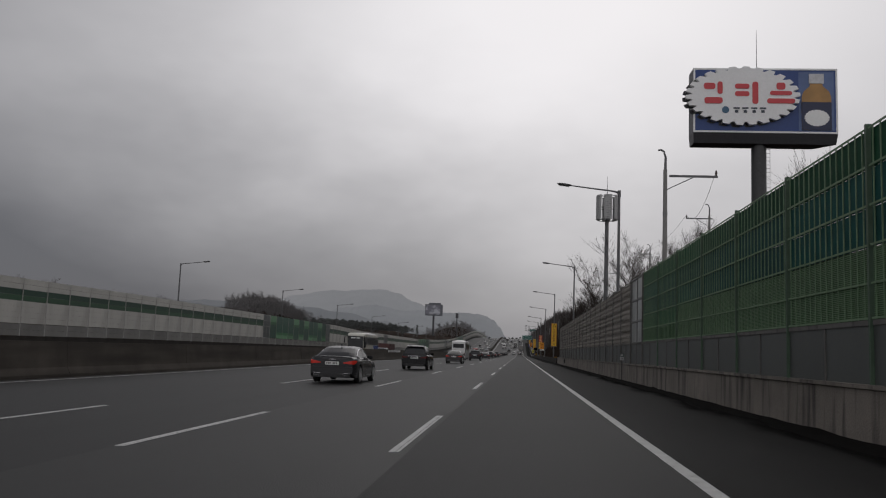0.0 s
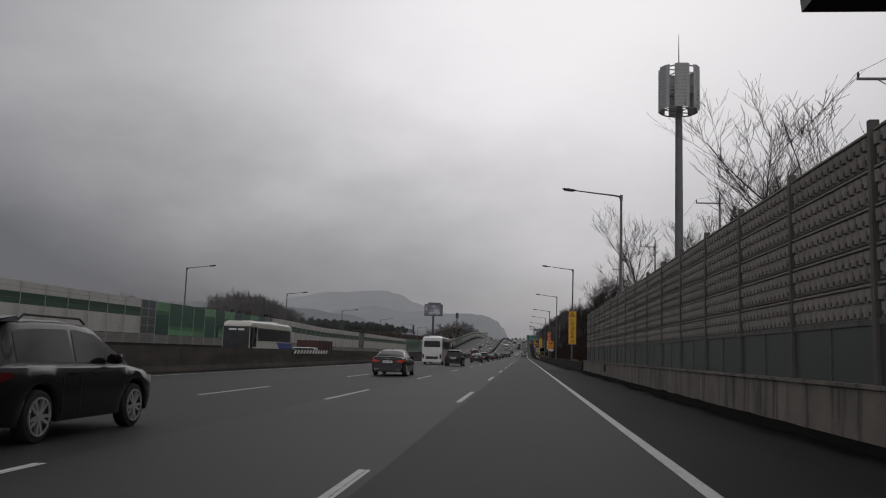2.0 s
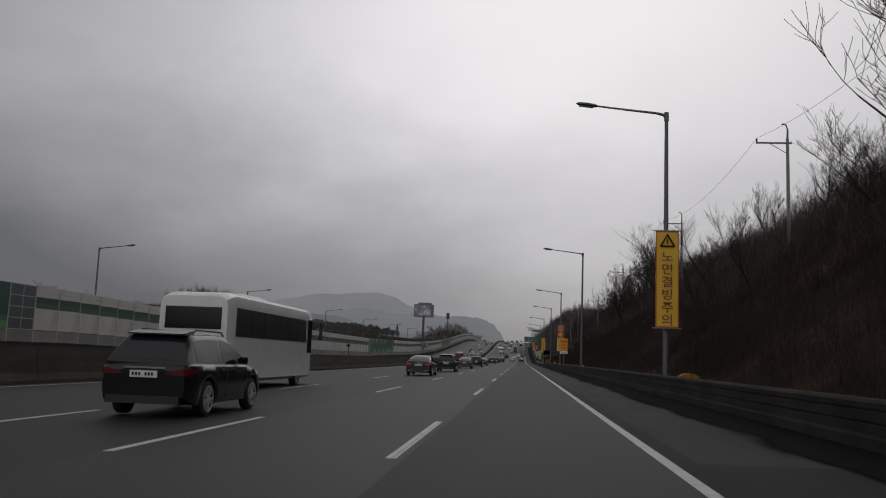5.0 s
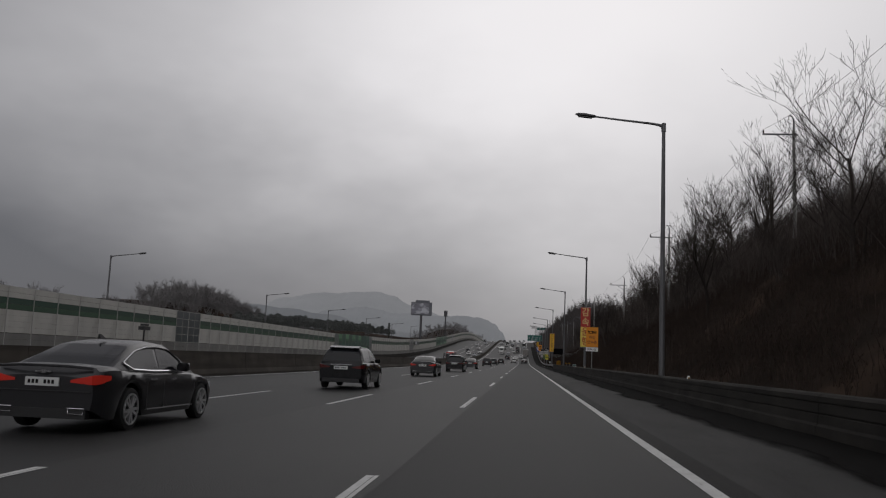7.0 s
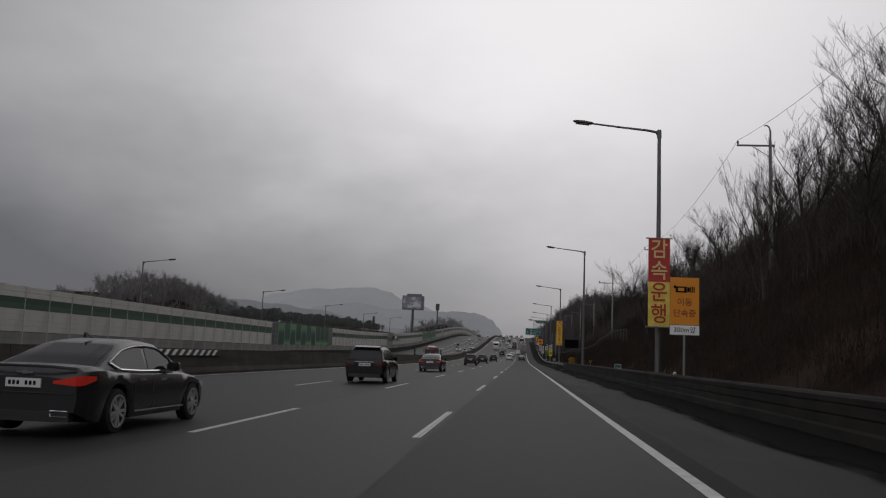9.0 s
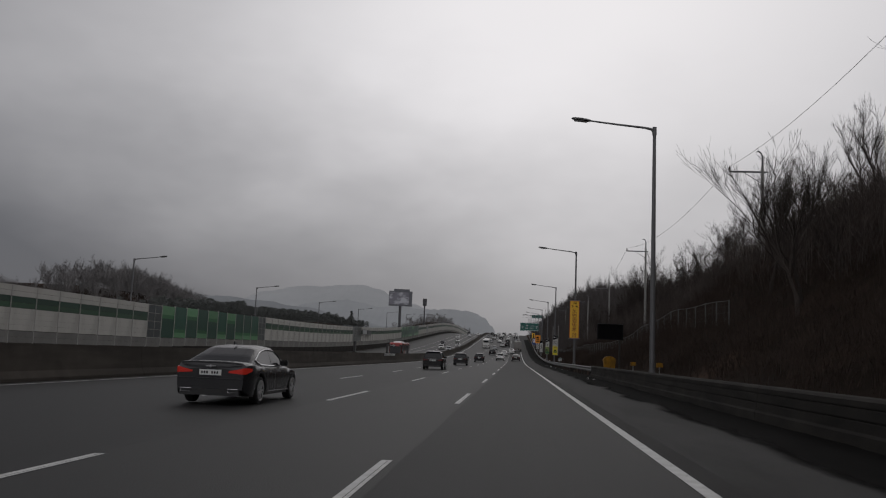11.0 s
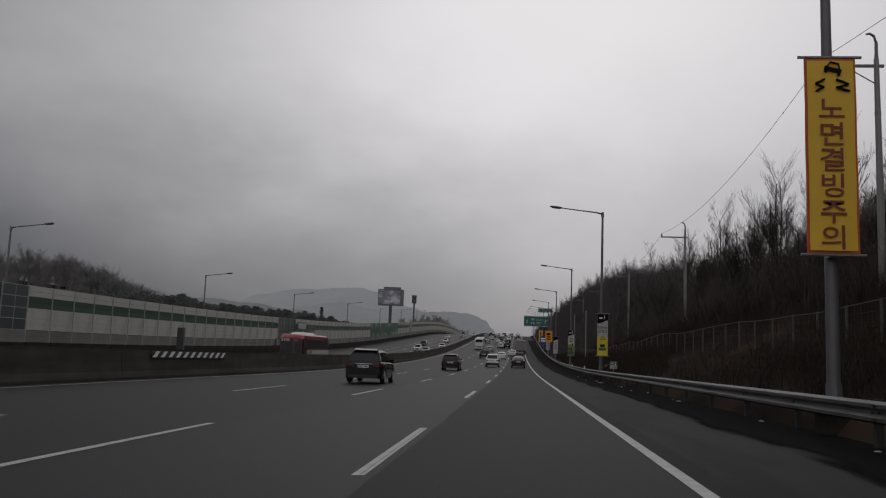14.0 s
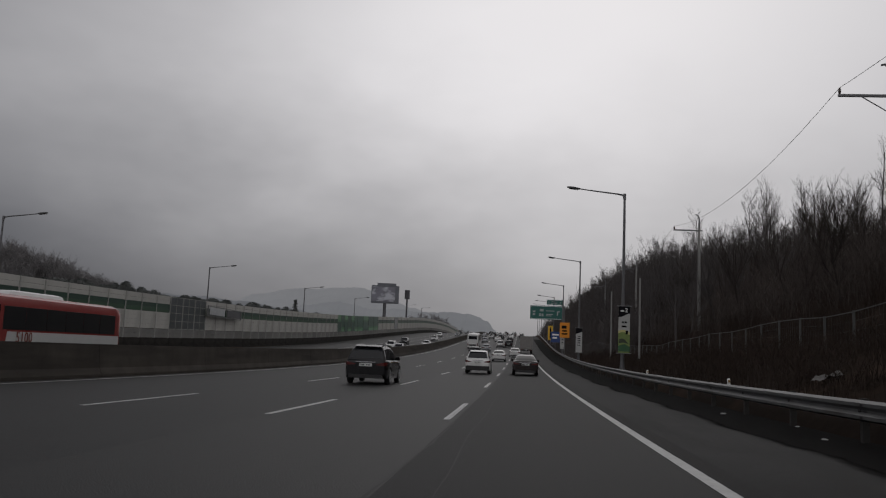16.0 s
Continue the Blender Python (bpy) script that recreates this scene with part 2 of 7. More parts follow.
# ---- shape helpers ----
class Shape:
    """Vertices and faces gathered for one mesh."""

    def __init__(self):
        self.v, self.f = [], []

    def box(self, x0, x1, y0, y1, z0, z1):
        b = len(self.v)
        self.v += [(x, y, z) for z in (z0, z1) for y in (y0, y1) for x in (x0, x1)]
        self.f += [[b + i for i in q] for q in ((0, 2, 3, 1), (4, 5, 7, 6), (0, 1, 5, 4), (2, 6, 7, 3), (0, 4, 6, 2), (1, 3, 7, 5))]
        return self

    def tube(self, pts, radii, sides=8, cap=True, squash=None):
        """A tapered tube along points."""
        rings = []
        n = len(pts)
        pts = [Vector(p) for p in pts]
        if isinstance(radii, (int, float)):
            radii = [radii] * n
        for i, p in enumerate(pts):
            d = (pts[min(i + 1, n - 1)] - pts[max(i - 1, 0)]).normalized()
            a = d.cross(Vector((0, 0, 1)) if abs(d.z) < 0.95 else Vector((0, 1, 0))).normalized()
            c = a.cross(d)
            b = len(self.v)
            for k in range(sides):
                w = 2 * math.pi * (k + 0.5) / sides
                self.v.append(tuple(p + (a * math.cos(w) + c * math.sin(w)) * radii[i]))
            rings.append(b)
        for r, s in zip(rings, rings[1:]):
            for k in range(sides):
                j = (k + 1) % sides
                self.f.append([r + k, r + j, s + j, s + k])
        if cap:
            self.f.append([rings[0] + k for k in range(sides)][::-1])
            self.f.append([rings[-1] + k for k in range(sides)])
        return self

    def sweep(self, profile, path, closed=False):
        """A profile of (across, up) points carried along (x, y, z) points that run roughly along y."""
        rows = []
        for p in path:
            rows.append(len(self.v))
            self.v += [(p[0] + a, p[1], p[2] + u) for a, u in profile]
        n = len(profile)
        for r, s in zip(rows, rows[1:]):
            for k in range(n if closed else n - 1):
                j = (k + 1) % n
                self.f.append([r + k, r + j, s + j, s + k])
        if closed:
            self.f.append([rows[0] + k for k in range(n)][::-1])
            self.f.append([rows[-1] + k for k in range(n)])
        return self

    def loft(self, rings, cap=True):
        rows = []
        for ring in rings:
            rows.append(len(self.v))
            self.v += [tuple(p) for p in ring]
        n = len(rings[0])
        for r, s in zip(rows, rows[1:]):
            for k in range(n):
                j = (k + 1) % n
                self.f.append([r + k, r + j, s + j, s + k])
        if cap:
            self.f.append([rows[0] + k for k in range(n)][::-1])
            self.f.append([rows[-1] + k for k in range(n)])
        return self

    def poly(self, pts):
        b = len(self.v)
        self.v += [tuple(p) for p in pts]
        self.f.append(list(range(b, b + len(pts))))
        return self

    def mesh(self, name, material, smooth=False):
        me = bpy.data.meshes.new(name)
        me.from_pydata(self.v, [], self.f)
        me.materials.append(material)
        if smooth:
            me.shade_smooth()
            me.set_sharp_from_angle(angle=radians(smooth if smooth is not True else 40))
        me.update()
        return me


def part(name, shape, material, parent, label="", smooth=False):
    me = shape if isinstance(shape, bpy.types.Mesh) else shape.mesh(name, material, smooth)
    ob = new(name, me)
    ob.parent = parent
    if label:
        tagged(ob, label)
    return ob


def thing(name, label, category, group="", kind="", at=None):
    ob = tagged(new(name), label, category, group, kind)
    ob.empty_display_size = 0.2
    if at is not None:
        ob.matrix_basis = at
    return ob


def solid(name, shape, material, label, category, group="", kind="", smooth=False):
    return tagged(new(name, shape.mesh(name, material, smooth)), label, category, group, kind)


def glyphs(text, size, depth=0.004, bold=0.0):
    """A mesh of raised letters in the xz plane, centred, facing -y."""
    cu = bpy.data.curves.new("letters", "FONT")
    cu.body, cu.size, cu.align_x, cu.align_y, cu.extrude, cu.offset = text, size, "CENTER", "CENTER", depth, bold
    cu.resolution_u = 3
    ob = bpy.data.objects.new("letters", cu)
    scene.collection.objects.link(ob)
    bpy.context.view_layer.update()
    me = bpy.data.meshes.new_from_object(ob.evaluated_get(bpy.context.evaluated_depsgraph_get()))
    bpy.data.objects.remove(ob)
    bpy.data.curves.remove(cu)
    me.transform(Matrix.Rotation(radians(90), 4, "X"))
    return me


def letters(text, size, material, parent, x, y, z, squeeze=1.0, bold=0.0):
    me = glyphs(text, size, bold=bold)
    me.transform(Matrix.Diagonal((squeeze, 1, 1, 1)))
    me.materials.clear()
    me.materials.append(material)
    ob = part("lettering", me, material, parent)
    ob.location = (x, y, z)
    return ob


# ---- lie of the land ----
def prof(y):
    """Height of the carriageway along its length: flat, then a long climb to a crest."""
    if y < 400:
        return 0.0
    k = 2.5e-4
    if y < 600:
        return 0.5 * k * (y - 400) ** 2
    if y < 740:
        return 5.0 + 0.05 * (y - 600)
    fall = 0.058 / 210
    if y < 950:
        return 12.0 + 0.05 * (y - 740) - 0.5 * fall * (y - 740) ** 2
    return 12.0 + 0.05 * 210 - 0.5 * fall * 210**2 - 0.008 * (y - 950)


def along(y, pts):
    for (a, ka), (b, kb) in zip(pts, pts[1:]):
        if a <= y < b:
            return ka + (kb - ka) * (y - a) / (b - a)
    return pts[-1][1] if y >= pts[-1][0] else pts[0][1]


CROSS = ((0, 0.0146), (40, 0.0135), (70, 0.0095), (140, 0.0095), (180, 0.0146), (340, 0.0146), (390, 0.011), (2000, 0.011))


def gz(x, y):
    """The road surface, with its cross fall."""
    return prof(y) + along(y, CROSS) * (max(x, -17.5) if x > -30 else -17.5)


FOOT = ((60, 0.25), (120, 0.45), (160, 0.75), (300, 0.75), (340, 0.68), (390, 0.5), (430, 0.33), (475, 0.13), (600, 0.15), (1000, 0.15))
UPPER = ((60, 0.25), (120, 0.45), (160, 0.75), (300, 0.75), (345, 0.73), (390, 0.66), (440, 0.63), (500, 0.67), (620, 0.98), (760, 0.95), (900, 0.8), (1050, 0.4))


def hill(x, y):
    """The ground on the cutting's side, right of the shoulder: a gentle foot, a steep face and a flatter top."""
    d = max(0.0, x - 7.4)
    k1, k2 = along(y, FOOT), along(y, UPPER)
    rise = k1 * min(d, 5.6) + k2 * min(max(0, d - 5.6), 20.4) + k2 * 0.06 * min(max(0, d - 26), 54)
    bumpy = (noise.noise((x * 0.05, y * 0.03, 1.3)) * 2.0 + noise.noise((x * 0.2, y * 0.15, 4.0)) * 0.5) * min(1, d / 9)
    return gz(7, y) + 0.35 * min(1, max(0, x - 6.6)) + rise + bumpy


Y0, Y1 = -60.0, 1300.0


def ys(a, b, step):
    n = max(1, round((b - a) / step))
    return [a + (b - a) * i / n for i in range(n + 1)]

# ---- carriageways ----
def sheet(xs, yy, z):
    s = Shape()
    for y in yy:
        for x in xs:
            s.v.append((x, y, z(x, y)))
    n = len(xs)
    for j in range(len(yy) - 1):
        for i in range(n - 1):
            a = j * n + i
            s.f.append([a, a + 1, a + n + 1, a + n])
    return s


road = solid("road", sheet([-44.2, -30, -17.5, -9, -5.3], ys(Y0, Y1, 8), gz), ASPHALT, "dark grey asphalt of a wide multi-lane expressway", "road", kind="structure")
part("lane_surface", sheet([-5.3, -3.5, -1.45], ys(Y0, Y1, 8), gz), ASPHALT_WORN, road, "paler worn asphalt")
part("lane_surface", sheet([-1.45, 0.2, 1.98], ys(Y0, Y1, 8), gz), ASPHALT_DARK, road, "darker asphalt")
shoulder = solid("hard_shoulder", sheet([1.98, 3, 4, 5.2, 6.2, 7.0], ys(Y0, 138, 4), gz), SHOULDER, "stained dark asphalt hard shoulder beside the edge line", "shoulder", kind="structure")
part("shoulder_surface", sheet([2.42, 3, 4, 5.2, 6.2, 7.0], ys(138, Y1, 4), gz), SHOULDER_PALE, shoulder, "paler streaked asphalt")
part("shoulder_surface", sheet([1.98, 2.42], ys(138, Y1, 4), gz), SHOULDER, shoulder, "darker strip along the edge line")

XS = [-3500, -1500, -700, -400, -300, -250, -220, -200, -180, -160, -140, -120, -105, -95, -85, -75, -65, -52, -47, -44.3]
XR = [7.0, 7.6, 9, 11, 13, 15, 17, 19, 21, 24, 27, 30, 33, 37, 42, 50, 60, 75, 90, 150, 300, 700, 1500, 3500]


RIDGE = ((-400, 12), (350, 13), (560, 13), (600, 11), (640, 12), (750, 13), (900, 13), (1100, 16), (1400, 14), (5000, 14))
KNOLL = ((640, 0), (674, 3), (700, 9), (745, 15), (770, 14), (803, 10), (840, 6), (900, 2), (960, 0))


def ridge_h(y):
    return along(y, RIDGE)


def left_land(x, y):
    d = max(0, -50 - x)
    up = min(1, d / 150)
    up = up * up * (3 - 2 * up)
    mound = 19 * math.exp(-((x + 88) / 34) ** 2 - ((y - 1170) / 60) ** 2)
    knoll = along(y, KNOLL) * (math.exp(-(((x + 245) / 45) ** 2)) if x > -245 else 1.0)
    return prof(min(y, 1100)) * (1 - 0.6 * up) - 0.3 + ridge_h(y) * up + mound + knoll + noise.noise((x * 0.02, y * 0.02, 2)) * min(d * 0.05, 3)


def ground_z(x, y):
    if x > 6.5:
        return hill(x, y) if x < 95 else hill(94, y) * max(0, 1 - (x - 95) / 600)
    if x < -44:
        return left_land(x, y)
    return gz(x, y) - 0.12


GX = XS + [-30, -17.5, 2, 6.4, 6.9] + XR
ground = solid("ground", sheet(GX, [-2500, -900, -300, -150] + ys(-60, 1300, 5) + [1500, 1900, 2500, 3200, 4200], ground_z), SOIL, "dark brown winter soil of cuttings and verges", "ground", kind="structure", smooth=True)

# lane lines
LANES = (((0, -1.63), (900, -1.63)), ((320, -5.24), (357, -5.58), (400, -5.35), (900, -5.3)), ((250, -8.95), (335, -9.1), (362, -9.85), (420, -9.6), (900, -9.4)))
SHIFT = (0.0, -0.4, 0.0)


def dash_start(k):
    if k <= 9:
        return 15.4 + 20.3 * k
    return 198.1 + 19.78 * (k - 9)


for table, off in zip(LANES, SHIFT):
    for k in range(-2, 52):
        a = dash_start(k) + off
        s = Shape()
        for l, r in ((-0.074, 0.012), (0.021, 0.07)):
            i = len(s.v)
            for y in (a, a + 3.3, a + 6.6):
                x = along(y, table)
                s.v += [(x + l, y, gz(x + l, y) + 0.006), (x + r, y, gz(x + r, y) + 0.006)]
            s.f += [[i, i + 1, i + 3, i + 2], [i + 2, i + 3, i + 5, i + 4]]
        part("lane_dash", s, PAINT, road)


def stripe(name, x, hw, a, b):
    s = Shape()
    yy = ys(a, b, 8)
    for y in yy:
        s.v += [(x - hw, y, gz(x - hw, y) + 0.007), (x + hw, y, gz(x + hw, y) + 0.007)]
    for i in range(len(yy) - 1):
        s.f.append([2 * i, 2 * i + 1, 2 * i + 3, 2 * i + 2])
    return part(name, s, PAINT, road)


stripe("edge_line", 1.985, 0.085, Y0, Y1)
stripe("edge_line", -16.6, 0.09, Y0, Y1)
for x in (-22.2, -25.8, -29.4, -33.0):
    stripe("far_lane_line", x, 0.06, Y0, Y1)

# wobbling tar seam between two runs of asphalt, and a few short cracks off it
def tar_line(x, a, b, hw, seed):
    s = Shape()
    yy = ys(a, b, 0.7)
    for y in yy:
        c = x + 0.09 * noise.noise((y * 0.12, seed, 0)) + 0.03 * noise.noise((y * 0.9, seed, 4))
        w = hw * (1 + 0.7 * noise.noise((y * 0.6, seed, 9)))
        s.v += [(c - w, y, gz(c - w, y) + 0.004), (c + w, y, gz(c + w, y) + 0.004)]
    for i in range(len(yy) - 1):
        s.f.append([2 * i, 2 * i + 1, 2 * i + 3, 2 * i + 2])
    return part("tar_seam", s, TAR, road, "thin black tar seam")


TAR = mat("black_tar", (0.004, 0.004, 0.004), 0.6, var=0.3, spec=0.2)
tar_line(-1.45, Y0, 620, 0.012, 2.0)
for x, a, b, seed in ((-0.6, 60, 96, 1.0), (0.9, 212, 246, 3.0), (-0.9, 398, 436, 6.0)):
    tar_line(x, a, b, 0.007, seed)

# median barrier
MED = [(-0.38, -0.05), (-0.38, 0.12), (-0.24, 0.38), (-0.15, 1.28), (-0.15, 1.36), (0.15, 1.36), (0.15, 1.28), (0.24, 0.38), (0.38, 0.12), (0.38, -0.05)]
median = thing("median_barrier", "sooty concrete median barrier along the carriageway", "barrier", kind="structure")
for i in range(115):
    a = Y0 + i * 12
    if a > 1280:
        break
    s = Shape().sweep(MED, [(-17.9, y, gz(-17.9, y)) for y in (a + 0.012, a + 6, a + 11.988)], closed=True)
    part("barrier_segment", s, MEDIANC, median)

# right concrete base and kerb barrier
wall_base = thing("wall_base", "stained grey concrete base wall under the noise barrier", "wall", kind="structure")
BASE = [(-0.12, -0.1), (-0.1, 0.88), (-0.15, 0.9), (-0.15, 0.97), (0.35, 0.97), (0.35, -0.1)]
for i in range(-5, 15):
    a, b = max(-44, i * 9.0 + 5), min(134.0, i * 9.0 + 14)
    if b - a > 0.5:
        s = Shape().sweep(BASE, [(5.86, y, gz(5.9, y)) for y in (a + 0.015, b - 0.015)], closed=True)
        part("concrete_panel", s, CONC, wall_base)
part("drain_slot", Shape().box(5.62, 5.76, 112.35, 112.65, 0.38, 0.86), BLACK, wall_base, "dark drain box")
kerb = thing("kerb_barrier", "sooty low concrete barrier at the foot of the slope", "barrier", kind="structure")
KERB = [(-0.16, -0.1), (-0.14, 0.22), (-0.1, 0.27), (-0.09, 0.43), (-0.06, 0.44), (-0.06, 0.465), (-0.085, 0.475), (-0.07, 0.64), (-0.045, 0.65), (-0.045, 0.67), (-0.07, 0.68), (-0.065, 0.78), (-0.01, 0.83), (0.06, 0.85), (0.24, 0.84), (0.28, 0.78), (0.28, -0.1)]
for i in range(14):
    a, b = 134 + i * 14.5, min(337.2, 134 + (i + 1) * 14.5)
    s = Shape().sweep(KERB, [(5.72, y, gz(5.7, y)) for y in (a + 0.012, b - 0.012)], closed=True)
    part("barrier_segment", s, CONC_DARK, kerb)


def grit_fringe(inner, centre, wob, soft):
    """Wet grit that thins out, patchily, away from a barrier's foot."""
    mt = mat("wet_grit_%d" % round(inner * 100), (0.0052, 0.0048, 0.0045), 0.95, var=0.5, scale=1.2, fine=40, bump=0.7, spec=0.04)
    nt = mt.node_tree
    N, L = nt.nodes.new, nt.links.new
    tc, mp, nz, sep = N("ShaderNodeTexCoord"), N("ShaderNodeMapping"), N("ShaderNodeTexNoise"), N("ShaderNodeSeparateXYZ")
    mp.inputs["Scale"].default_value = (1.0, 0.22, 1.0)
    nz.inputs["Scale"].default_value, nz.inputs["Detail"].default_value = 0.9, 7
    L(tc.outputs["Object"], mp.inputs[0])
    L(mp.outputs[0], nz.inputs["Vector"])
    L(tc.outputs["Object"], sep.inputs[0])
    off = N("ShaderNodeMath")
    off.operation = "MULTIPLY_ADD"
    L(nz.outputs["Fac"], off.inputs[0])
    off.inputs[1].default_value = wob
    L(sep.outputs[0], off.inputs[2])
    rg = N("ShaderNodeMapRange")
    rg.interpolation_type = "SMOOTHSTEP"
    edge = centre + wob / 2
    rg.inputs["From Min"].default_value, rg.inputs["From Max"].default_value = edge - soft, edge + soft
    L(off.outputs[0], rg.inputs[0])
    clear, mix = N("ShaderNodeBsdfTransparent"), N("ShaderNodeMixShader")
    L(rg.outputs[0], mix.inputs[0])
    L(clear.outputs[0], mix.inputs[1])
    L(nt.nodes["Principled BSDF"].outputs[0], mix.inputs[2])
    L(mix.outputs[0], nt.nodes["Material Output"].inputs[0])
    return mt


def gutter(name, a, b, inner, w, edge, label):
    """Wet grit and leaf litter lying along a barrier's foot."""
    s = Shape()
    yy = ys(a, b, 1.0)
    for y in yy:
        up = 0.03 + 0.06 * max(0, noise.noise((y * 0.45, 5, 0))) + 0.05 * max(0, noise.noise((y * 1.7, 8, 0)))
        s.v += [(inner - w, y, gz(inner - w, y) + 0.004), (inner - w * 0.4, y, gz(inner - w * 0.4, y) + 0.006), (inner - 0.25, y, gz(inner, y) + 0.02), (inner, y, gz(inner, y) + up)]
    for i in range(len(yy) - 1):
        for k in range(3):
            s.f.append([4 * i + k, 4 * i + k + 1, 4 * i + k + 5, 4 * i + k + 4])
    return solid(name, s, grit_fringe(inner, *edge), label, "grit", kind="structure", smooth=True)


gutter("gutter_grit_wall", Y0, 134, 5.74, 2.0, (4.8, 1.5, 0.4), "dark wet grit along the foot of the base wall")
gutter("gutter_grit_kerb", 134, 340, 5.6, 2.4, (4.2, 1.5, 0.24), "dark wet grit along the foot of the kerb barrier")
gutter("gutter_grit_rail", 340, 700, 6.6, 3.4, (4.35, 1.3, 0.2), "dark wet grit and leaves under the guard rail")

# ---- noise barrier beside the shoulder ----
BAY = 4.43
WX = 5.9


def shared(name, shape, material, smooth=False):
    return shape.mesh(name, material, smooth)


def place(name, me, parent, x=0.0, y=0.0, z=0.0, label="", pitch=0.0):
    ob = part(name, me, None, parent, label)
    ob.location = (x, y, z)
    ob.rotation_euler = (pitch, 0, 0)
    return ob


def noise_wall():
    wall = thing("noise_barrier", "tall roadside noise barrier of green slatted, glazed and grey panels", "noise barrier", kind="structure")
    post = shared("post", Shape().box(-0.1, 0.06, -0.065, 0.065, 0.95, 5.5).box(-0.13, 0.09, -0.12, 0.12, 0.93, 1.0), mat("dull_barrier_post", (0.1, 0.097, 0.09), 0.7, 0.1, var=0.2, stain=((0.045, 0.042, 0.038), (3, 3, 0.4), (0.5, 0.7)), stain_scale=1.5))
    gpost = shared("post", Shape().box(-0.07, 0.06, -0.035, 0.035, 0.95, 5.5), mat("green_painted_post", (0.075, 0.115, 0.08), 0.6, var=0.2, spec=0.2))
    infill = shared("infill_panel", Shape().box(-0.02, 0.03, -BAY / 4 + 0.1, BAY / 4 - 0.06, 1.04, 2.04), DARKPANEL)
    frame_ = shared("sill_rail", Shape().box(-0.05, 0.06, -BAY / 2 + 0.1, BAY / 2 - 0.1, 2.04, 2.13).box(-0.05, 0.06, -BAY / 2 + 0.1, BAY / 2 - 0.1, 0.96, 1.04).box(-0.04, 0.04, -0.035, 0.035, 1.04, 2.04), mat("dull_barrier_post", (0.1, 0.097, 0.09)))
    rail = shared("rail", Shape().box(-0.05, -0.036, -BAY / 2 + 0.07, BAY / 2 - 0.07, -0.018, 0.018), GREENBAR)
    s = Shape()
    s.box(-0.035, -0.018, -0.016, 0.016, 2.14, 5.42)
    bar = shared("bar", s, GREENBAR)
    rows = [(2.14, 2.72, GREEN_L), (2.72, 3.38, GREEN_D), (3.38, 4.06, GREEN_T), (4.06, 4.74, GREEN_T), (4.74, 5.42, GREEN_D)]
    backs = [shared("panel", Shape().box(0.0, 0.03, -BAY / 2 + 0.07, BAY / 2 - 0.07, a, b - 0.02), m) for a, b, m in rows]
    leaf = shared("panel", Shape().box(0.0, 0.03, -BAY / 2 + 0.07, BAY / 2 - 0.07, 2.72, 3.36), GREEN_L)
    moss = shared("panel", Shape().box(0.0, 0.03, -BAY / 2 + 0.07, BAY / 2 - 0.07, 2.14, 2.7), mat("moss_green_panel", (0.012, 0.06, 0.016), 0.6, spec=0.12, var=0.2, random_value=0.2))
    louvre = Shape()
    for i in range(34):
        z = 2.17 + i * 0.035
        louvre.box(-0.016, -0.004, -BAY / 2 + 0.1, BAY / 2 - 0.1, z, z + 0.016)
    louvre = shared("louvre", louvre, GREENBAR)
    # relief panel: a slab with staggered raised blocks and small gaps
    s = Shape().box(0.0, 0.08, -BAY / 2 + 0.1, BAY / 2 - 0.1, 0.0, 0.6)
    s.box(-0.05, 0.0, -BAY / 2 + 0.1, BAY / 2 - 0.1, 0.56, 0.6)
    n = 13
    w = (BAY - 0.2) / n
    for r in range(2):
        for i in range(n):
            a = -BAY / 2 + 0.1 + i * w + (0.5 * w if r else 0.0)
            b = min(a + w * 0.6, BAY / 2 - 0.1)
            if b - a > 0.05:
                z0, z1, k = 0.03 + r * 0.265, 0.26 + r * 0.265, (b - a) * 0.22
                s.loft([[(0.0, a, z0), (0.0, b, z0), (0.0, b, z1), (0.0, a, z1)], [(-0.06, a + 0.01, z0 + 0.01), (-0.06, b - k, z0 + 0.01), (-0.06, b - 0.01, z1 - 0.01), (-0.06, a + k, z1 - 0.01)]])
    relief = shared("relief_panel", s, BLOCK)
    # thin proud plates whose dark colour paints the shade of square holes
    holes = Shape()
    for r in range(2):
        for i in range(n):
            y = -BAY / 2 + 0.1 + i * w + (0.5 * w if r else 0.0) + w * 0.6
            if y < BAY / 2 - 0.2:
                z0 = 0.045 + r * 0.265
                holes.box(-0.067, -0.055, y - 0.095, y - 0.035, z0, z0 + 0.075)
    holes = shared("drain_notches", holes, mat("shaded_notch", (0.07, 0.065, 0.06), 0.9, spec=0.05))
    glass = mat("weathered_clear_panel", (0.17, 0.185, 0.18), 0.3, var=0.25, scale=0.8, stain=((0.26, 0.272, 0.265), (1, 1, 0.5), (0.46, 0.68)), stain_scale=1.1)
    gpane = shared("pane", Shape().box(0.0, 0.02, -BAY / 4 + 0.09, BAY / 4 - 0.09, 0.05, 1.05), glass)
    gframe = Shape()
    for z in (2.1, 3.2, 4.3, 5.4):
        gframe.box(-0.05, 0.05, -BAY / 2 + 0.08, BAY / 2 - 0.08, z - 0.04, z + 0.05)
    for y in (-BAY / 2 + 0.08, -0.05, BAY / 2 - 0.14):
        gframe.box(-0.04, 0.05, y, y + 0.08, 2.1, 5.4)
    gframe = shared("pane_frame", gframe, POST)
    first = 45.4 - 14 * BAY
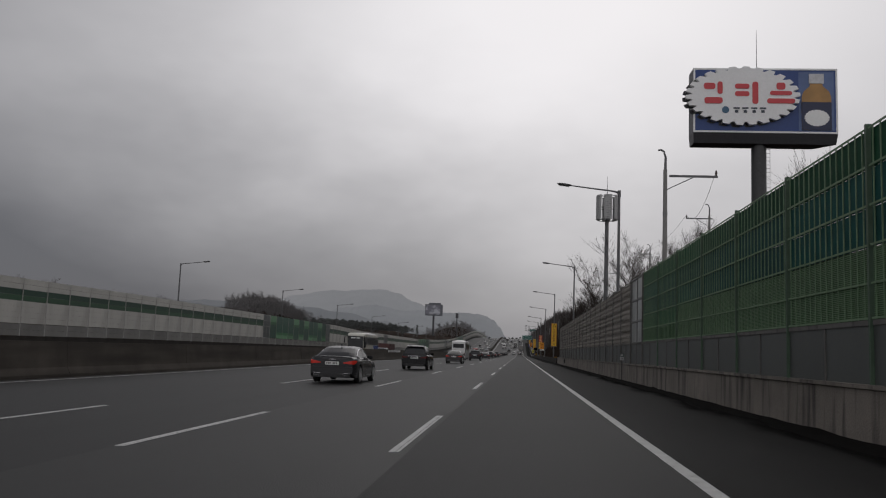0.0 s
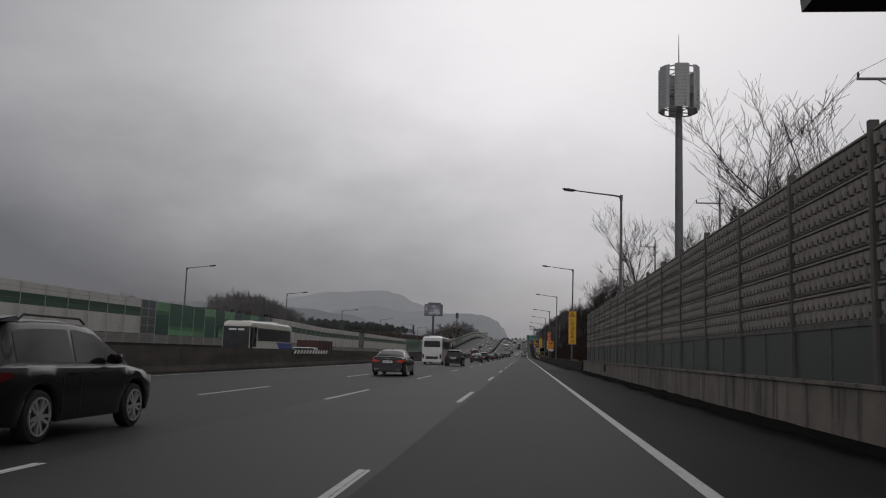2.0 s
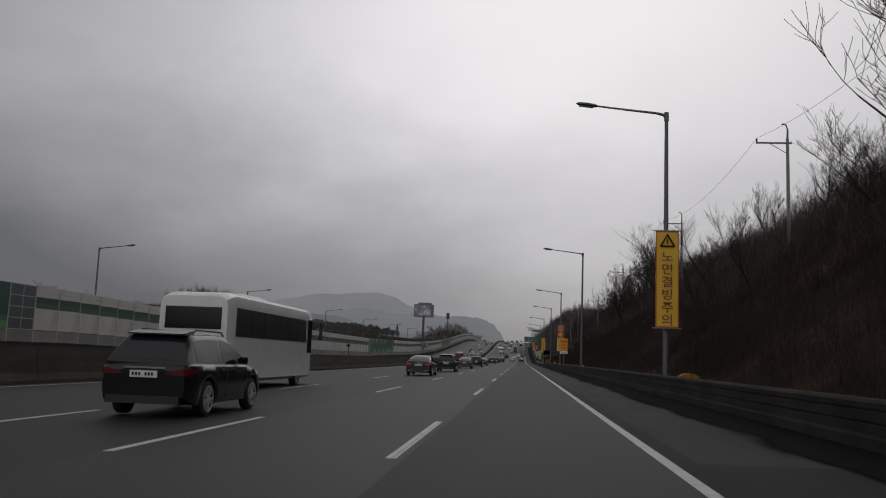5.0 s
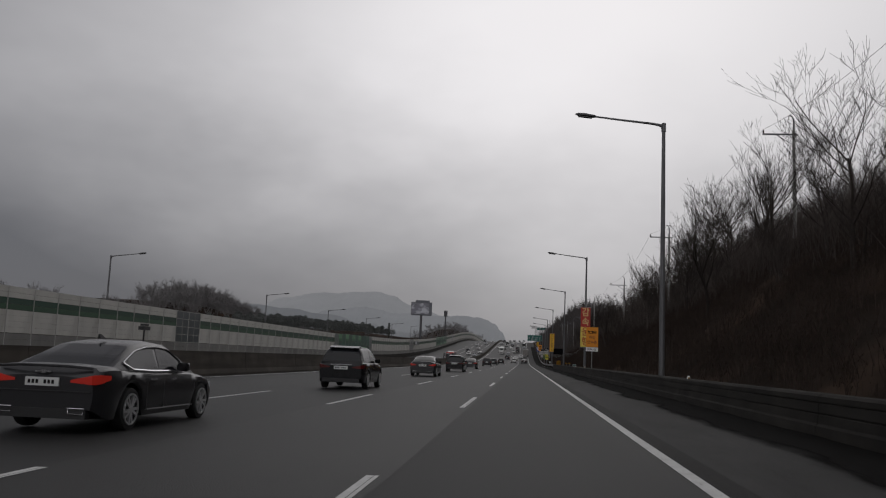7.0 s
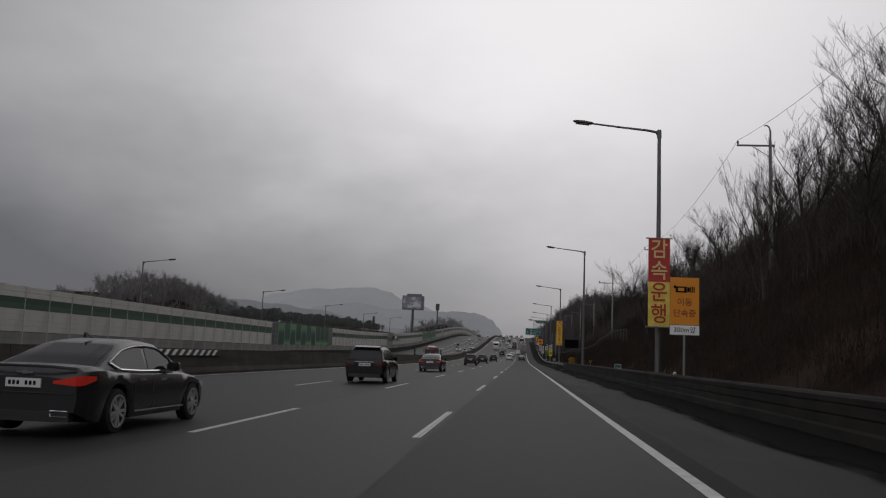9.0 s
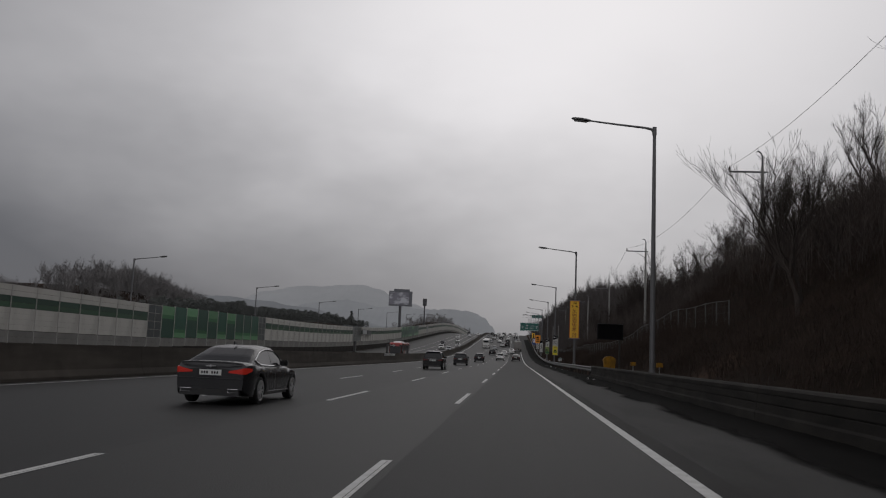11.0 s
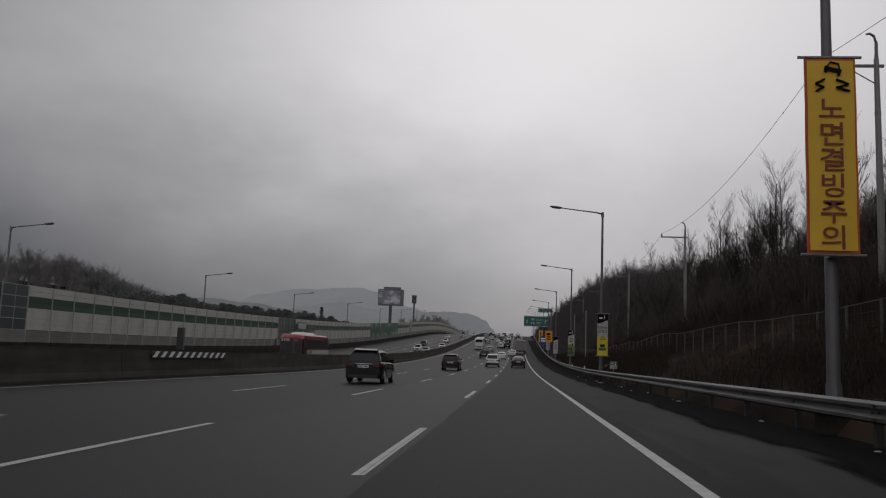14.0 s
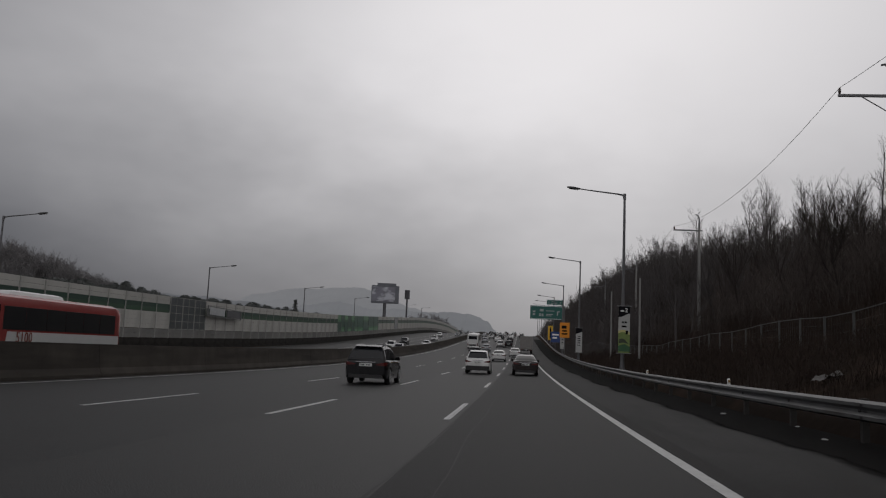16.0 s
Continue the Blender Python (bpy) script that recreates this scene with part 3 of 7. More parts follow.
    for i in range(34):
        a = first + i * BAY
        c = a + BAY / 2
        if a > 131.5:
            break
        x = WX + 0.0022 * max(0, a - 40)
        z = gz(WX, c) - 0.08
        kind_ = "green" if a < 45.3 else "glass" if a < 48 else "grey"
        place("post", gpost if kind_ == "green" else post, wall, x, a, z)
        for o in (-BAY / 4, BAY / 4):
            place("infill_panel", infill, wall, x, c + o, z)
        place("sill_rail", frame_, wall, x, c, z)
        if kind_ == "green":
            near = a < 35
            for me in ([backs[0], leaf] if near else [moss, backs[1]]) + backs[2:]:
                place("panel", me, wall, x, c, z)
            if near:
                place("louvre", louvre, wall, x, c, z)
            for zr in (2.16, 2.75, 3.4, 4.08, 4.76, 5.42):
                place("rail", rail, wall, x, c, z + zr)
            for k in range(14):
                if a > -12:
                    place("bar", bar, wall, x, a + 0.25 + k * (BAY - 0.4) / 13.2, z)
        elif kind_ == "glass":
            place("pane_frame", gframe, wall, x, c, z)
            for zr in (2.1, 3.2, 4.3):
                for o in (-BAY / 4, BAY / 4):
                    place("pane", gpane, wall, x, c + o, z + zr)
        else:
            for k in range(5):
                place("relief_panel", relief, wall, x, c, z + 2.14 + k * 0.65)
                place("drain_notches", holes, wall, x, c, z + 2.14 + k * 0.65, "thin dark plates painted as hole shade")
    place("post", post, wall, WX + 0.2, first + 33 * BAY if first + 33 * BAY < 135 else 133.9, gz(WX, 130) - 0.08)
    return wall


noise_wall()

# ---- noise barrier beyond the oncoming lanes ----
LX = -44.6


def far_wall():
    wall = thing("opposite_noise_barrier", "long cream noise barrier with a two-tone green stripe across the oncoming lanes", "noise barrier", kind="structure")
    GLASSY = mat("grey_tinted_glazing", (0.06, 0.07, 0.073), 0.3, var=0.2, scale=0.6)
    G1 = mat("far_green_dark", (0.006, 0.058, 0.034), 0.4, var=0.25, random_value=0.2)
    G2 = mat("far_green_mid", (0.026, 0.13, 0.045), 0.4, var=0.25, random_value=0.25)
    G3 = mat("far_green_pale", (0.1, 0.25, 0.12), 0.4, var=0.2, random_value=0.2)
    S1 = mat("dark_green_stripe", (0.004, 0.034, 0.018), 0.5, var=0.2, random_value=0.15)
    S2 = mat("mid_green_stripe", (0.015, 0.058, 0.025), 0.5, var=0.2, random_value=0.15)
    LOWER = mat("dusty_lower_panel", (0.165, 0.162, 0.152), 0.8, var=0.2, scale=0.8, random_value=0.15)

    def set_(w):
        h = w / 2
        d = {}
        d["top_panel"] = shared("top_panel", Shape().box(-0.05, 0.06, -h + 0.06, h - 0.06, 5.62, 6.13).box(-0.05, 0.05, -h + 0.06, h - 0.06, 5.15, 5.6), CREAM)
        d["stripe_dark"] = shared("dark_stripe_panel", Shape().box(-0.04, 0.02, -h + 0.05, h - 0.05, 4.62, 5.13), S1)
        d["stripe_mid"] = shared("green_stripe_panel", Shape().box(-0.04, 0.02, -h + 0.05, h - 0.05, 4.12, 4.6), S2)
        s = Shape()
        for k in range(4):
            s.box(-0.05, 0.06, -h + 0.06, h - 0.06, 2.1 + k * 0.5, 2.592 + k * 0.5)
        d["lower"] = shared("lower_panel", s, CREAM)
        d["base"] = shared("base_panel", Shape().box(-0.05, 0.05, -h + 0.06, h - 0.06, 1.0, 1.52).box(-0.05, 0.05, -h + 0.06, h - 0.06, 1.53, 2.05), LOWER)
        d["plinth"] = shared("plinth", Shape().box(-0.2, 0.2, -h, h, -0.3, 0.97), CONC_DARK)
        d["post"] = shared("post", Shape().box(-0.08, 0.075, -0.05, 0.05, 0.97, 6.16), mat("pale_barrier_post", (0.31, 0.305, 0.285), 0.6))
        d["g0"] = [shared("green_panel", Shape().box(-0.03, 0.03, -h + 0.05, h - 0.05, a, b), m) for a, b, m in ((2.1, 2.75, G3), (2.75, 3.2, G2), (3.2, 6.1, G1))]
        d["g1"] = [shared("green_panel", Shape().box(-0.03, 0.03, -h + 0.05, h - 0.05, a, b), m) for a, b, m in ((2.1, 4.5, G1), (4.5, 5.0, G2), (5.0, 6.1, G3))]
        rails = Shape()
        for k in range(5):
            rails.box(0.0, 0.07, -h + 0.05, h - 0.05, 2.06 + k, 2.13 + k)
        for k in (-0.02, h - 0.09):
            rails.box(0.0, 0.07, k, k + 0.05, 2.06, 6.13)
        d["rails"] = shared("glazing_frame", rails, mat("pale_barrier_post", (0.31, 0.305, 0.285)))
        s = Shape()
        for k in range(4):
            s.box(-0.03, 0.03, -h + 0.06, h - 0.06, 2.12 + k, 3.05 + k)
        d["glass"] = shared("glazing", s, GLASSY)
        return d

    sets = {4.0: set_(4.0), 8.0: set_(8.0)}
    lift = ((-60, 0.3), (75, 0.28), (95, 0.38), (205, 0.33), (238, -0.15), (372, -0.15), (385, 0.1), (420, 0.4), (510, 0.4), (570, 0.2), (620, 0.0), (1100, 0.0))
    rnd = random.Random(5)
    turn = 0
    y = -44.0
    while y < 1060:
        w = 4.0 if y < 620 else 8.0
        d = sets[w]
        c, z = y + w / 2, prof(y + w / 2) - 0.06 + along(y, lift)
        green = 152 < c < 196 or 376 < c < 416 or 596 < c < 652
        glass = c in (150, 198, 374, 418) or 279 < c < 290 or 501 < c < 511 or 680 < c < 692
        x = LX + 0.004 * max(0, y - 350) * (1 if y < 620 else 1)
        tip = math.atan((prof(c + 4) - prof(c - 4)) / 8)
        place("plinth", d["plinth"], wall, x, c, z, "", tip)
        place("base_panel", d["base"], wall, x, c, z, "", tip)
        place("post", d["post"], wall, x, y, z - math.tan(tip) * w / 2)
        if green:
            turn = (turn + 1) % 2 if rnd.random() < 0.75 else 0
            for me in d["g%d" % turn]:
                place("green_panel", me, wall, x, c, z, "", tip)
        elif glass:
            place("glazing", d["glass"], wall, x, c, z, "", tip)
            place("glazing_frame", d["rails"], wall, x, c, z, "", tip)
        else:
            for k in ("top_panel", "stripe_dark", "stripe_mid", "lower"):
                place(d[k].name.split(".")[0], d[k], wall, x, c, z, "", tip)
        y += w
    return wall


far_wall()


# ---- street lamps ----
def street_lamp(side=1):
    lamp = thing("street_lamp", "tall grey steel street lamp with a single long arm", "street lamp", "expressway lamps")
    H = 12.3
    part("pole", Shape().tube([(0, 0, -0.2), (0, 0, 4), (0, 0, 9), (0, 0, H - 0.15), (0, 0, H)], [0.135, 0.12, 0.095, 0.08, 0.08], 10), LAMPGREY, lamp, smooth=True)
    part("base_plate", Shape().box(-0.22, 0.22, -0.22, 0.22, -0.1, 0.03).tube([(0, 0, 0.0), (0, 0, 0.5)], [0.17, 0.15], 10), LAMPGREY, lamp)
    part("footing", Shape().tube([(0, 0, -1.3), (0, 0, -0.1)], 0.36, 12), CONC_DARK, lamp, "dark concrete footing")
    a = -side
    part("arm", Shape().tube([(0, 0, H - 0.3), (0.12 * a, 0, H - 0.06), (0.5 * a, 0, H + 0.02), (1.8 * a, 0, H + 0.16), (3.2 * a, 0, H + 0.33)], [0.07, 0.07, 0.055, 0.048, 0.04], 8), LAMPGREY, lamp, smooth=True)
    part("collar", Shape().tube([(0, 0, H - 0.35), (0, 0, H + 0.05)], [0.11, 0.1], 10), LAMPGREY, lamp)
    rings = []
    for t, w, h0, h1 in ((0, 0.05, 0.04, 0.04), (0.12, 0.13, 0.06, 0.07), (0.5, 0.16, 0.07, 0.1), (0.85, 0.13, 0.06, 0.08), (0.98, 0.05, 0.02, 0.03)):
        x, z = a * (3.1 + t), H + 0.33 + t * 0.11
        rings.append([(x, -w, z - h0 * 0.5), (x, -w * 0.6, z - h0), (x, w * 0.6, z - h0), (x, w, z - h0 * 0.5), (x, w * 0.7, z + h1 * 0.7), (x, 0, z + h1), (x, -w * 0.7, z + h1 * 0.7)])
    head = part("lamp_head", Shape().loft(rings), mat("dark_lamp_housing", (0.05, 0.05, 0.052), 0.5, 0.2), lamp, "dark grey cobra lamp head", smooth=True)
    rings = [(a * 3.3, -0.1, H + 0.275), (a * 3.95, -0.09, H + 0.345), (a * 3.95, 0.09, H + 0.345), (a * 3.3, 0.1, H + 0.275)]
    part("lens", Shape().loft([rings, [(x, y, z - 0.03) for x, y, z in rings]]), mat("dusty_lens", (0.12, 0.12, 0.115), 0.3), head)
    return lamp


LAMP_Y = [8, 59.6, 111.7, 164.2, 213.9, 263.7, 314.2, 364.4, 412.6, 457.5, 505, 553, 602, 651, 700, 750, 800, 850]
right_lamp = street_lamp(1)
right_lamp.matrix_basis = pose(6.3, LAMP_Y[0], gz(6.3, LAMP_Y[0]))
LAMP_X = [6.3, 6.27, 6.66, 6.34, 6.17, 6.29, 6.5, 6.28, 6.43, 6.9, 7.1, 7.4, 7.6, 7.8, 8.0, 8.2, 8.4, 8.6]
LAMP_UP = [0, -0.15, 0.2, 0.3, 0.1, -0.1, 0.45, 0.5, 0.6, 0.7, 0.7, 0.5, 0, 0, 0, 0, 0, 0]
for x, y, up in zip(LAMP_X[1:], LAMP_Y[1:], LAMP_UP[1:]):
    copy_thing(right_lamp, pose(x, y, gz(6.3, y) + up))
left_lamp = street_lamp(-1)
tagged(left_lamp, "grey steel street lamp behind the opposite noise barrier")
LEFT_Y = [63, 114, 164, 213.5, 264.2, 322, 370.3, 419, 467.5, 517.5, 572.7, 627, 679, 731, 784]
LEFT_UP = ((0, -0.65), (214, -0.6), (264, -1.3), (371, -1.1), (419, -0.65), (560, -0.7), (627, -1.4), (900, -1.4))
left_lamp.matrix_basis = pose(-46.0, LEFT_Y[0], -0.65)
for y in LEFT_Y[1:]:
    copy_thing(left_lamp, pose(-46.0, y, prof(y) + along(y, LEFT_UP)))

# ---- trees, brush and hills ----
def grow(rnd, height, spread, depth=4, lean=0.0, straight=False, least=0.006):
    """A bare winter tree: a trunk with limbs, and the fine twigs."""
    trunk, twigs = Shape(), Shape()

    def limb(p, d, length, r, level):
        n = 3 if level else 4
        wander = 0.03 if straight and level == 0 else 0.13
        pts, rad = [p], [r]
        q, way = Vector(p), Vector(d)
        for i in range(n):
            way = (way + Vector((rnd.gauss(0, wander), rnd.gauss(0, wander), 0.10 if level else 0.02))).normalized()
            q = q + way * (length / n)
            pts.append(tuple(q))
            rad.append(max(least, r * (1 - 0.6 * (i + 1) / n)))
        (trunk if level < 2 else twigs).tube(pts, rad, 6 if level == 0 else 4 if level == 1 else 3, cap=False)
        if level >= depth:
            return
        kids = (rnd.randint(12, 16) if straight else rnd.randint(8, 10), rnd.randint(5, 7), rnd.randint(3, 5), 3, 2)[level]
        for k in range(kids):
            t = rnd.uniform(0.3 if level == 0 else 0.2, 1.0)
            i = min(n - 1, int(t * n))
            f = t * n - i
            start = Vector(pts[i]).lerp(Vector(pts[i + 1]), f)
            side = Vector((rnd.gauss(0, 1), rnd.gauss(0, 1), 0.15)).normalized()
            go = (way * (1.0 if level else 0.75) + side * spread * rnd.uniform(0.6, 1.3)).normalized()
            limb(tuple(start), tuple(go), length * rnd.uniform(0.42, 0.68) * (0.42 if straight and level == 0 else 1), max(least, rad[i] * rnd.uniform(0.38, 0.58)), level + 1)

    limb((0, 0, -0.4), (lean, 0, 1), height * (0.9 if straight else 0.55), height * (0.009 if straight else 0.0135), 0)
    return trunk, twigs


RND = random.Random(11)
TREES = []
for h, sp, dp, ln in ((8.5, 0.85, 4, 0.0), (9.5, 0.6, 4, -0.15), (7.5, 1.0, 4, 0.2), (10.5, 0.45, 4, 0.0), (6.0, 0.8, 3, -0.1), (11.0, 0.35, 4, 0.05), (11.5, 0.7, 3, 0.03), (10.5, 0.9, 3, -0.05)):
    tr, tw = grow(RND, h, sp, dp, ln, len(TREES) > 5)
    TREES.append((tr.mesh("trunk", BARK), tw.mesh("crown", BARK)))
# second tree set for the far slope, with haze put into its bark colour
HAZED_TREES = []
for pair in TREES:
    HAZED_TREES.append([me.copy() for me in pair])
    for me in HAZED_TREES[-1]:
        me.materials[0] = BARK_MID_HAZE


def tree(kind_, x, y, z, size, turn, label="bare leafless winter tree with thin dark twigs", group="hillside trees"):
    ob = thing("tree", label, "tree", group, at=Matrix.LocRotScale((x, y, z), Euler((0, 0, turn)), (size, size, size)))
    pair = HAZED_TREES[kind_] if y > 515 else TREES[kind_]
    part("trunk", pair[0], None, ob)
    part("crown", pair[1], None, ob)
    return ob


# single trees that stand out against the sky
for k, x, y, size, turn in ((0, 13.5, 152, 1.75, 0.4), (2, 15.5, 163, 1.2, 2.0), (0, 14.6, 214, 1.15, 1.2), (2, 17.5, 206, 1.25, 3.6), (1, 15, 226, 1.0, 2.2), (0, 12.2, 95, 1.3, 0.9), (2, 13.0, 88, 1.35, 4.0), (1, 15, 104, 1.0, 5.2), (0, 24, 70, 1.2, 1.0), (2, 20, 62, 1.1, 2.7), (3, 17, 238, 1.1, 1.0), (0, 18, 252, 1.1, 2.0), (2, 17, 262, 1.15, 0.2), (0, 18.5, 272, 1.2, 4.4), (1, 17, 281, 1.1, 3.0), (0, 17, 268, 1.25, 3.3), (2, 19, 276, 1.3, 0.7), (1, 20, 284, 1.3, 1.9), (0, 21.5, 266, 1.4, 5.0), (3, 22, 290, 1.2, 2.5), (2, 16.5, 258, 1.1, 4.1), (0, 23, 278, 1.4, 0.1), (3, 21, 300, 1.0, 1.5), (0, 20, 310, 1.0, 0.6)):
    tree(k, x, y, hill(x, y) + (1.8 if y < 130 else 0), size, turn)
for i in range(190):
    y = RND.uniform(138, 640)
    x = RND.uniform(15, 20) + RND.random() ** 0.8 * 16
    if RND.random() < 0.25:
        x = RND.uniform(12.5, 16)
    if y > 330 and x < 16:
        x += 4
    if 185 < y < 300 and i % 3 == 0:
        continue
    k = RND.choice((0, 1, 2, 3, 4, 4, 5, 3)) if y < 330 else RND.choice((1, 3, 4, 4, 5, 5, 3))
    tree(k, x, y, hill(x, y), RND.uniform(0.55, 0.95) if y < 330 else RND.uniform(0.5, 0.8), RND.uniform(0, 6.28))
for k, x, y, size in ((6, 20, 433, 0.88), (7, 21, 437, 0.82), (0, 22, 434, 0.8), (6, 23, 443, 0.85), (2, 20.5, 428, 0.7), (7, 24, 447, 0.8)):
    tree(k, x, y, hill(x, y), size, y * 1.7, "tall bare tree with a wide fan of twigs")
# slender tall trees along the brow, then bushier ones nearer
for i in range(30):
    y = RND.uniform(428, 540)
    x = RND.uniform(22, 30) + (y - 428) * 0.1
    tree(RND.choice((6, 6, 7, 7, 5)), x, y, hill(x, y), RND.uniform(0.55, 0.92), RND.uniform(0, 6.28), "tall slender bare tree rising above the thicket")
for i in range(24):
    y = RND.uniform(345, 425)
    x = RND.uniform(21, 30)
    tree(RND.choice((0, 2, 1, 4, 0)), x, y, hill(x, y), RND.uniform(0.5, 0.85), RND.uniform(0, 6.28))
for i in range(26):
    y = RND.uniform(540, 700)
    x = RND.uniform(24, 40)
    tree(RND.choice((6, 7, 3)), x, y, hill(x, y), RND.uniform(0.6, 0.95), RND.uniform(0, 6.28), "tall slender bare tree rising above the thicket")
for i in range(30):
    y, x = RND.uniform(20, 138), RND.uniform(14, 40)
    tree(RND.randrange(6), x, y, hill(x, y), RND.uniform(0.6, 0.95), RND.uniform(0, 6.28))


def woods(name, spots, kinds, material, label, least=0.006):
    """Far trees joined into one mesh, from simpler trees."""
    rnd = random.Random(len(spots))
    src = []
    for h, sp in kinds:
        a, b = grow(rnd, h, sp, 3, least=least)
        off = len(a.v)
        src.append((np.array(a.v + b.v), a.f + [[i + off for i in f] for f in b.f]))
    verts, faces, n = [], [], 0
    for x, y, z, size in spots:
        v, f = src[rnd.randrange(len(src))]
        w = rnd.uniform(0, 6.28)
        rot = np.array([[math.cos(w), -math.sin(w), 0], [math.sin(w), math.cos(w), 0], [0, 0, 1]])
        verts.append((v * size) @ rot.T + (x, y, z))
        faces += [[i + n for i in q] for q in f]
        n += len(v)
    me = bpy.data.meshes.new(name)
    me.from_pydata(np.concatenate(verts).tolist(), [], faces)
    me.materials.append(material)
    me.update()
    return tagged(new(name, me), label, "woods", kind="stuff")


KINDS = ((9, 0.8), (10, 0.5), (8, 0.95), (11, 0.4))
spots = []
for i in range(260):
    y, x = RND.uniform(480, 960), RND.uniform(12, 42)
    spots.append((x, y, hill(x, y), RND.uniform(0.7, 1.05)))
woods("woods", spots, KINDS, BARK_MID_HAZE, "bare winter woods on the slope ahead")
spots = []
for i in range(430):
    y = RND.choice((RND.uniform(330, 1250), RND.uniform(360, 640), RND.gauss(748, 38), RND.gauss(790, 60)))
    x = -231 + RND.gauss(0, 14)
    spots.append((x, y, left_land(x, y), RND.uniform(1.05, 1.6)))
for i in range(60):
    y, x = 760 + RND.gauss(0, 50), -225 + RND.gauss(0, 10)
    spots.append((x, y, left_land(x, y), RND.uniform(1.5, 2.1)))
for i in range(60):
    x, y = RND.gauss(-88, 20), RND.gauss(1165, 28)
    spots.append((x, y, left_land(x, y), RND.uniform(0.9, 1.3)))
woods("woods", spots, ((9, 0.95), (10, 0.75), (8, 1.1), (9.5, 0.85)), BARK_HAZED, "bare winter woods on a far rise, paled by painted haze", 0.022)


def scrub(name, n, ya, yb, xa, xb, ha, hb, stems, twigs, material, label, land, bend=0.5, thick=0.012):
    """Dense leafless scrub: clumps of thin bent stems with side twigs."""
    rnd = random.Random(len(label) + n)
    v, f = [], []

    def blade(p, q, r):
        w = rnd.uniform(0, 6.28)
        c, d = math.cos(w) * r, math.sin(w) * r
        b = len(v)
        v.extend(((p[0] - c, p[1] - d, p[2]), (p[0] + c, p[1] + d, p[2]), q))
        f.append((b, b + 1, b + 2))

    for i in range(n):
        x, y = rnd.uniform(xa, xb), rnd.uniform(ya, yb)
        if land is hill and hb < 1.9 and x < 17 and noise.noise((x * 0.13, y * 0.055, 7.0)) > 0.3 and rnd.random() < 0.85:
            continue
        z = land(x, y) - 0.05
        h = rnd.uniform(ha, hb)
        for k in range(stems):
            w, u = rnd.uniform(0, 6.28), rnd.random()
            ox, oy = x + rnd.gauss(0, 0.15 + 0.06 * h), y + rnd.gauss(0, 0.15 + 0.06 * h)
            hh = h * rnd.uniform(0.5, 1.0)
            top = (ox + math.cos(w) * hh * bend * u, oy + math.sin(w) * hh * bend * u, z + hh)
            blade((ox, oy, z), top, thick * (1 + 0.35 * h))
            for j in range(twigs):
                t = rnd.uniform(0.35, 0.95)
                a = tuple(p + (q - p) * t for p, q in zip((ox, oy, z), top))
                w2, ln = rnd.uniform(0, 6.28), hh * rnd.uniform(0.15, 0.45)
                blade(a, (a[0] + math.cos(w2) * ln * 0.6, a[1] + math.sin(w2) * ln * 0.6, a[2] + ln * 0.7), thick * 0.8 * (1 + 0.15 * h))
    me = bpy.data.meshes.new(name)
    me.from_pydata(v, [], f)
    me.materials.append(material)
    me.update()
    return tagged(new(name, me), label, "scrub", kind="stuff")


scrub("scrub", 14000, 136, 340, 7.8, 26, 0.4, 1.4, 6, 4, BRUSH, "dense dark brown winter scrub on the cutting slope", hill)
scrub("scrub", 11500, 338, 515, 7.6, 24, 0.4, 1.4, 6, 4, BRUSH, "dense dark brown winter scrub above the guard rail", hill)
scrub("scrub", 4000, 510, 640, 7.6, 24, 0.5, 1.8, 6, 4, BRUSH_HAZED, "grey-brown winter scrub further along the slope", hill)
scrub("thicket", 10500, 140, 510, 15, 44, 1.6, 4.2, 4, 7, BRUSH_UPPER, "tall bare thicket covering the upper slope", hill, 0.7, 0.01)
scrub("thicket", 7500, 500, 960, 12, 46, 2.0, 6.0, 4, 6, BRUSH_HAZED, "tall bare thicket covering the far slope", hill, 0.7, 0.022)
scrub("thicket", 5000, 330, 1300, -260, -205, 1.2, 3.2, 4, 10, BARK_HAZED, "bare woodland on a far rise", left_land, 0.9, 0.03)
scrub("thicket", 1000, 1090, 1240, -125, -52, 2.5, 7.0, 4, 6, BARK_HAZED, "bare woodland on a far mound", left_land, 0.9, 0.03)


# needle colour is lightened to carry the haze of distance
PINE = mat("dark_pine_needles", (0.128, 0.135, 0.13), 0.95, spec=0.05, var=0.35, scale=0.4, fine=6, bump=0.2)


def needles(rnd, tall, wide, pointed, count):
    """A conifer's crown as many small sprays: rounded and flat-topped, or pointed."""
    s = Shape()
    s.tube([(0, 0, -0.5), (0.1, 0.05, tall * 0.5), (0.15, 0, tall * 0.9)], [tall * 0.022, tall * 0.016, tall * 0.006], 5, cap=False)
    for k in range(count):
        t = rnd.random() ** 0.8
        w = rnd.uniform(0, 6.28)
        if pointed:
            z, r = tall * (0.15 + 0.85 * t), wide * (1.05 - t) * rnd.uniform(0.35, 1.0)
        else:
            z = tall * (0.45 + 0.55 * t)
            r = wide * math.sqrt(max(0.05, 1 - (2 * t - 0.9) ** 2 / 1.3)) * rnd.uniform(0.3, 1.0)
        c = Vector((math.cos(w) * r, math.sin(w) * r, z))
        q = tall * rnd.uniform(0.022, 0.042)
        tri = [c + Vector((rnd.gauss(0, q), rnd.gauss(0, q), rnd.gauss(0, q * 0.6))) for _ in range(3)]
        s.poly(tri)
        s.poly([tri[0], tri[1], c + Vector((0, 0, q * 0.9))])
    return s


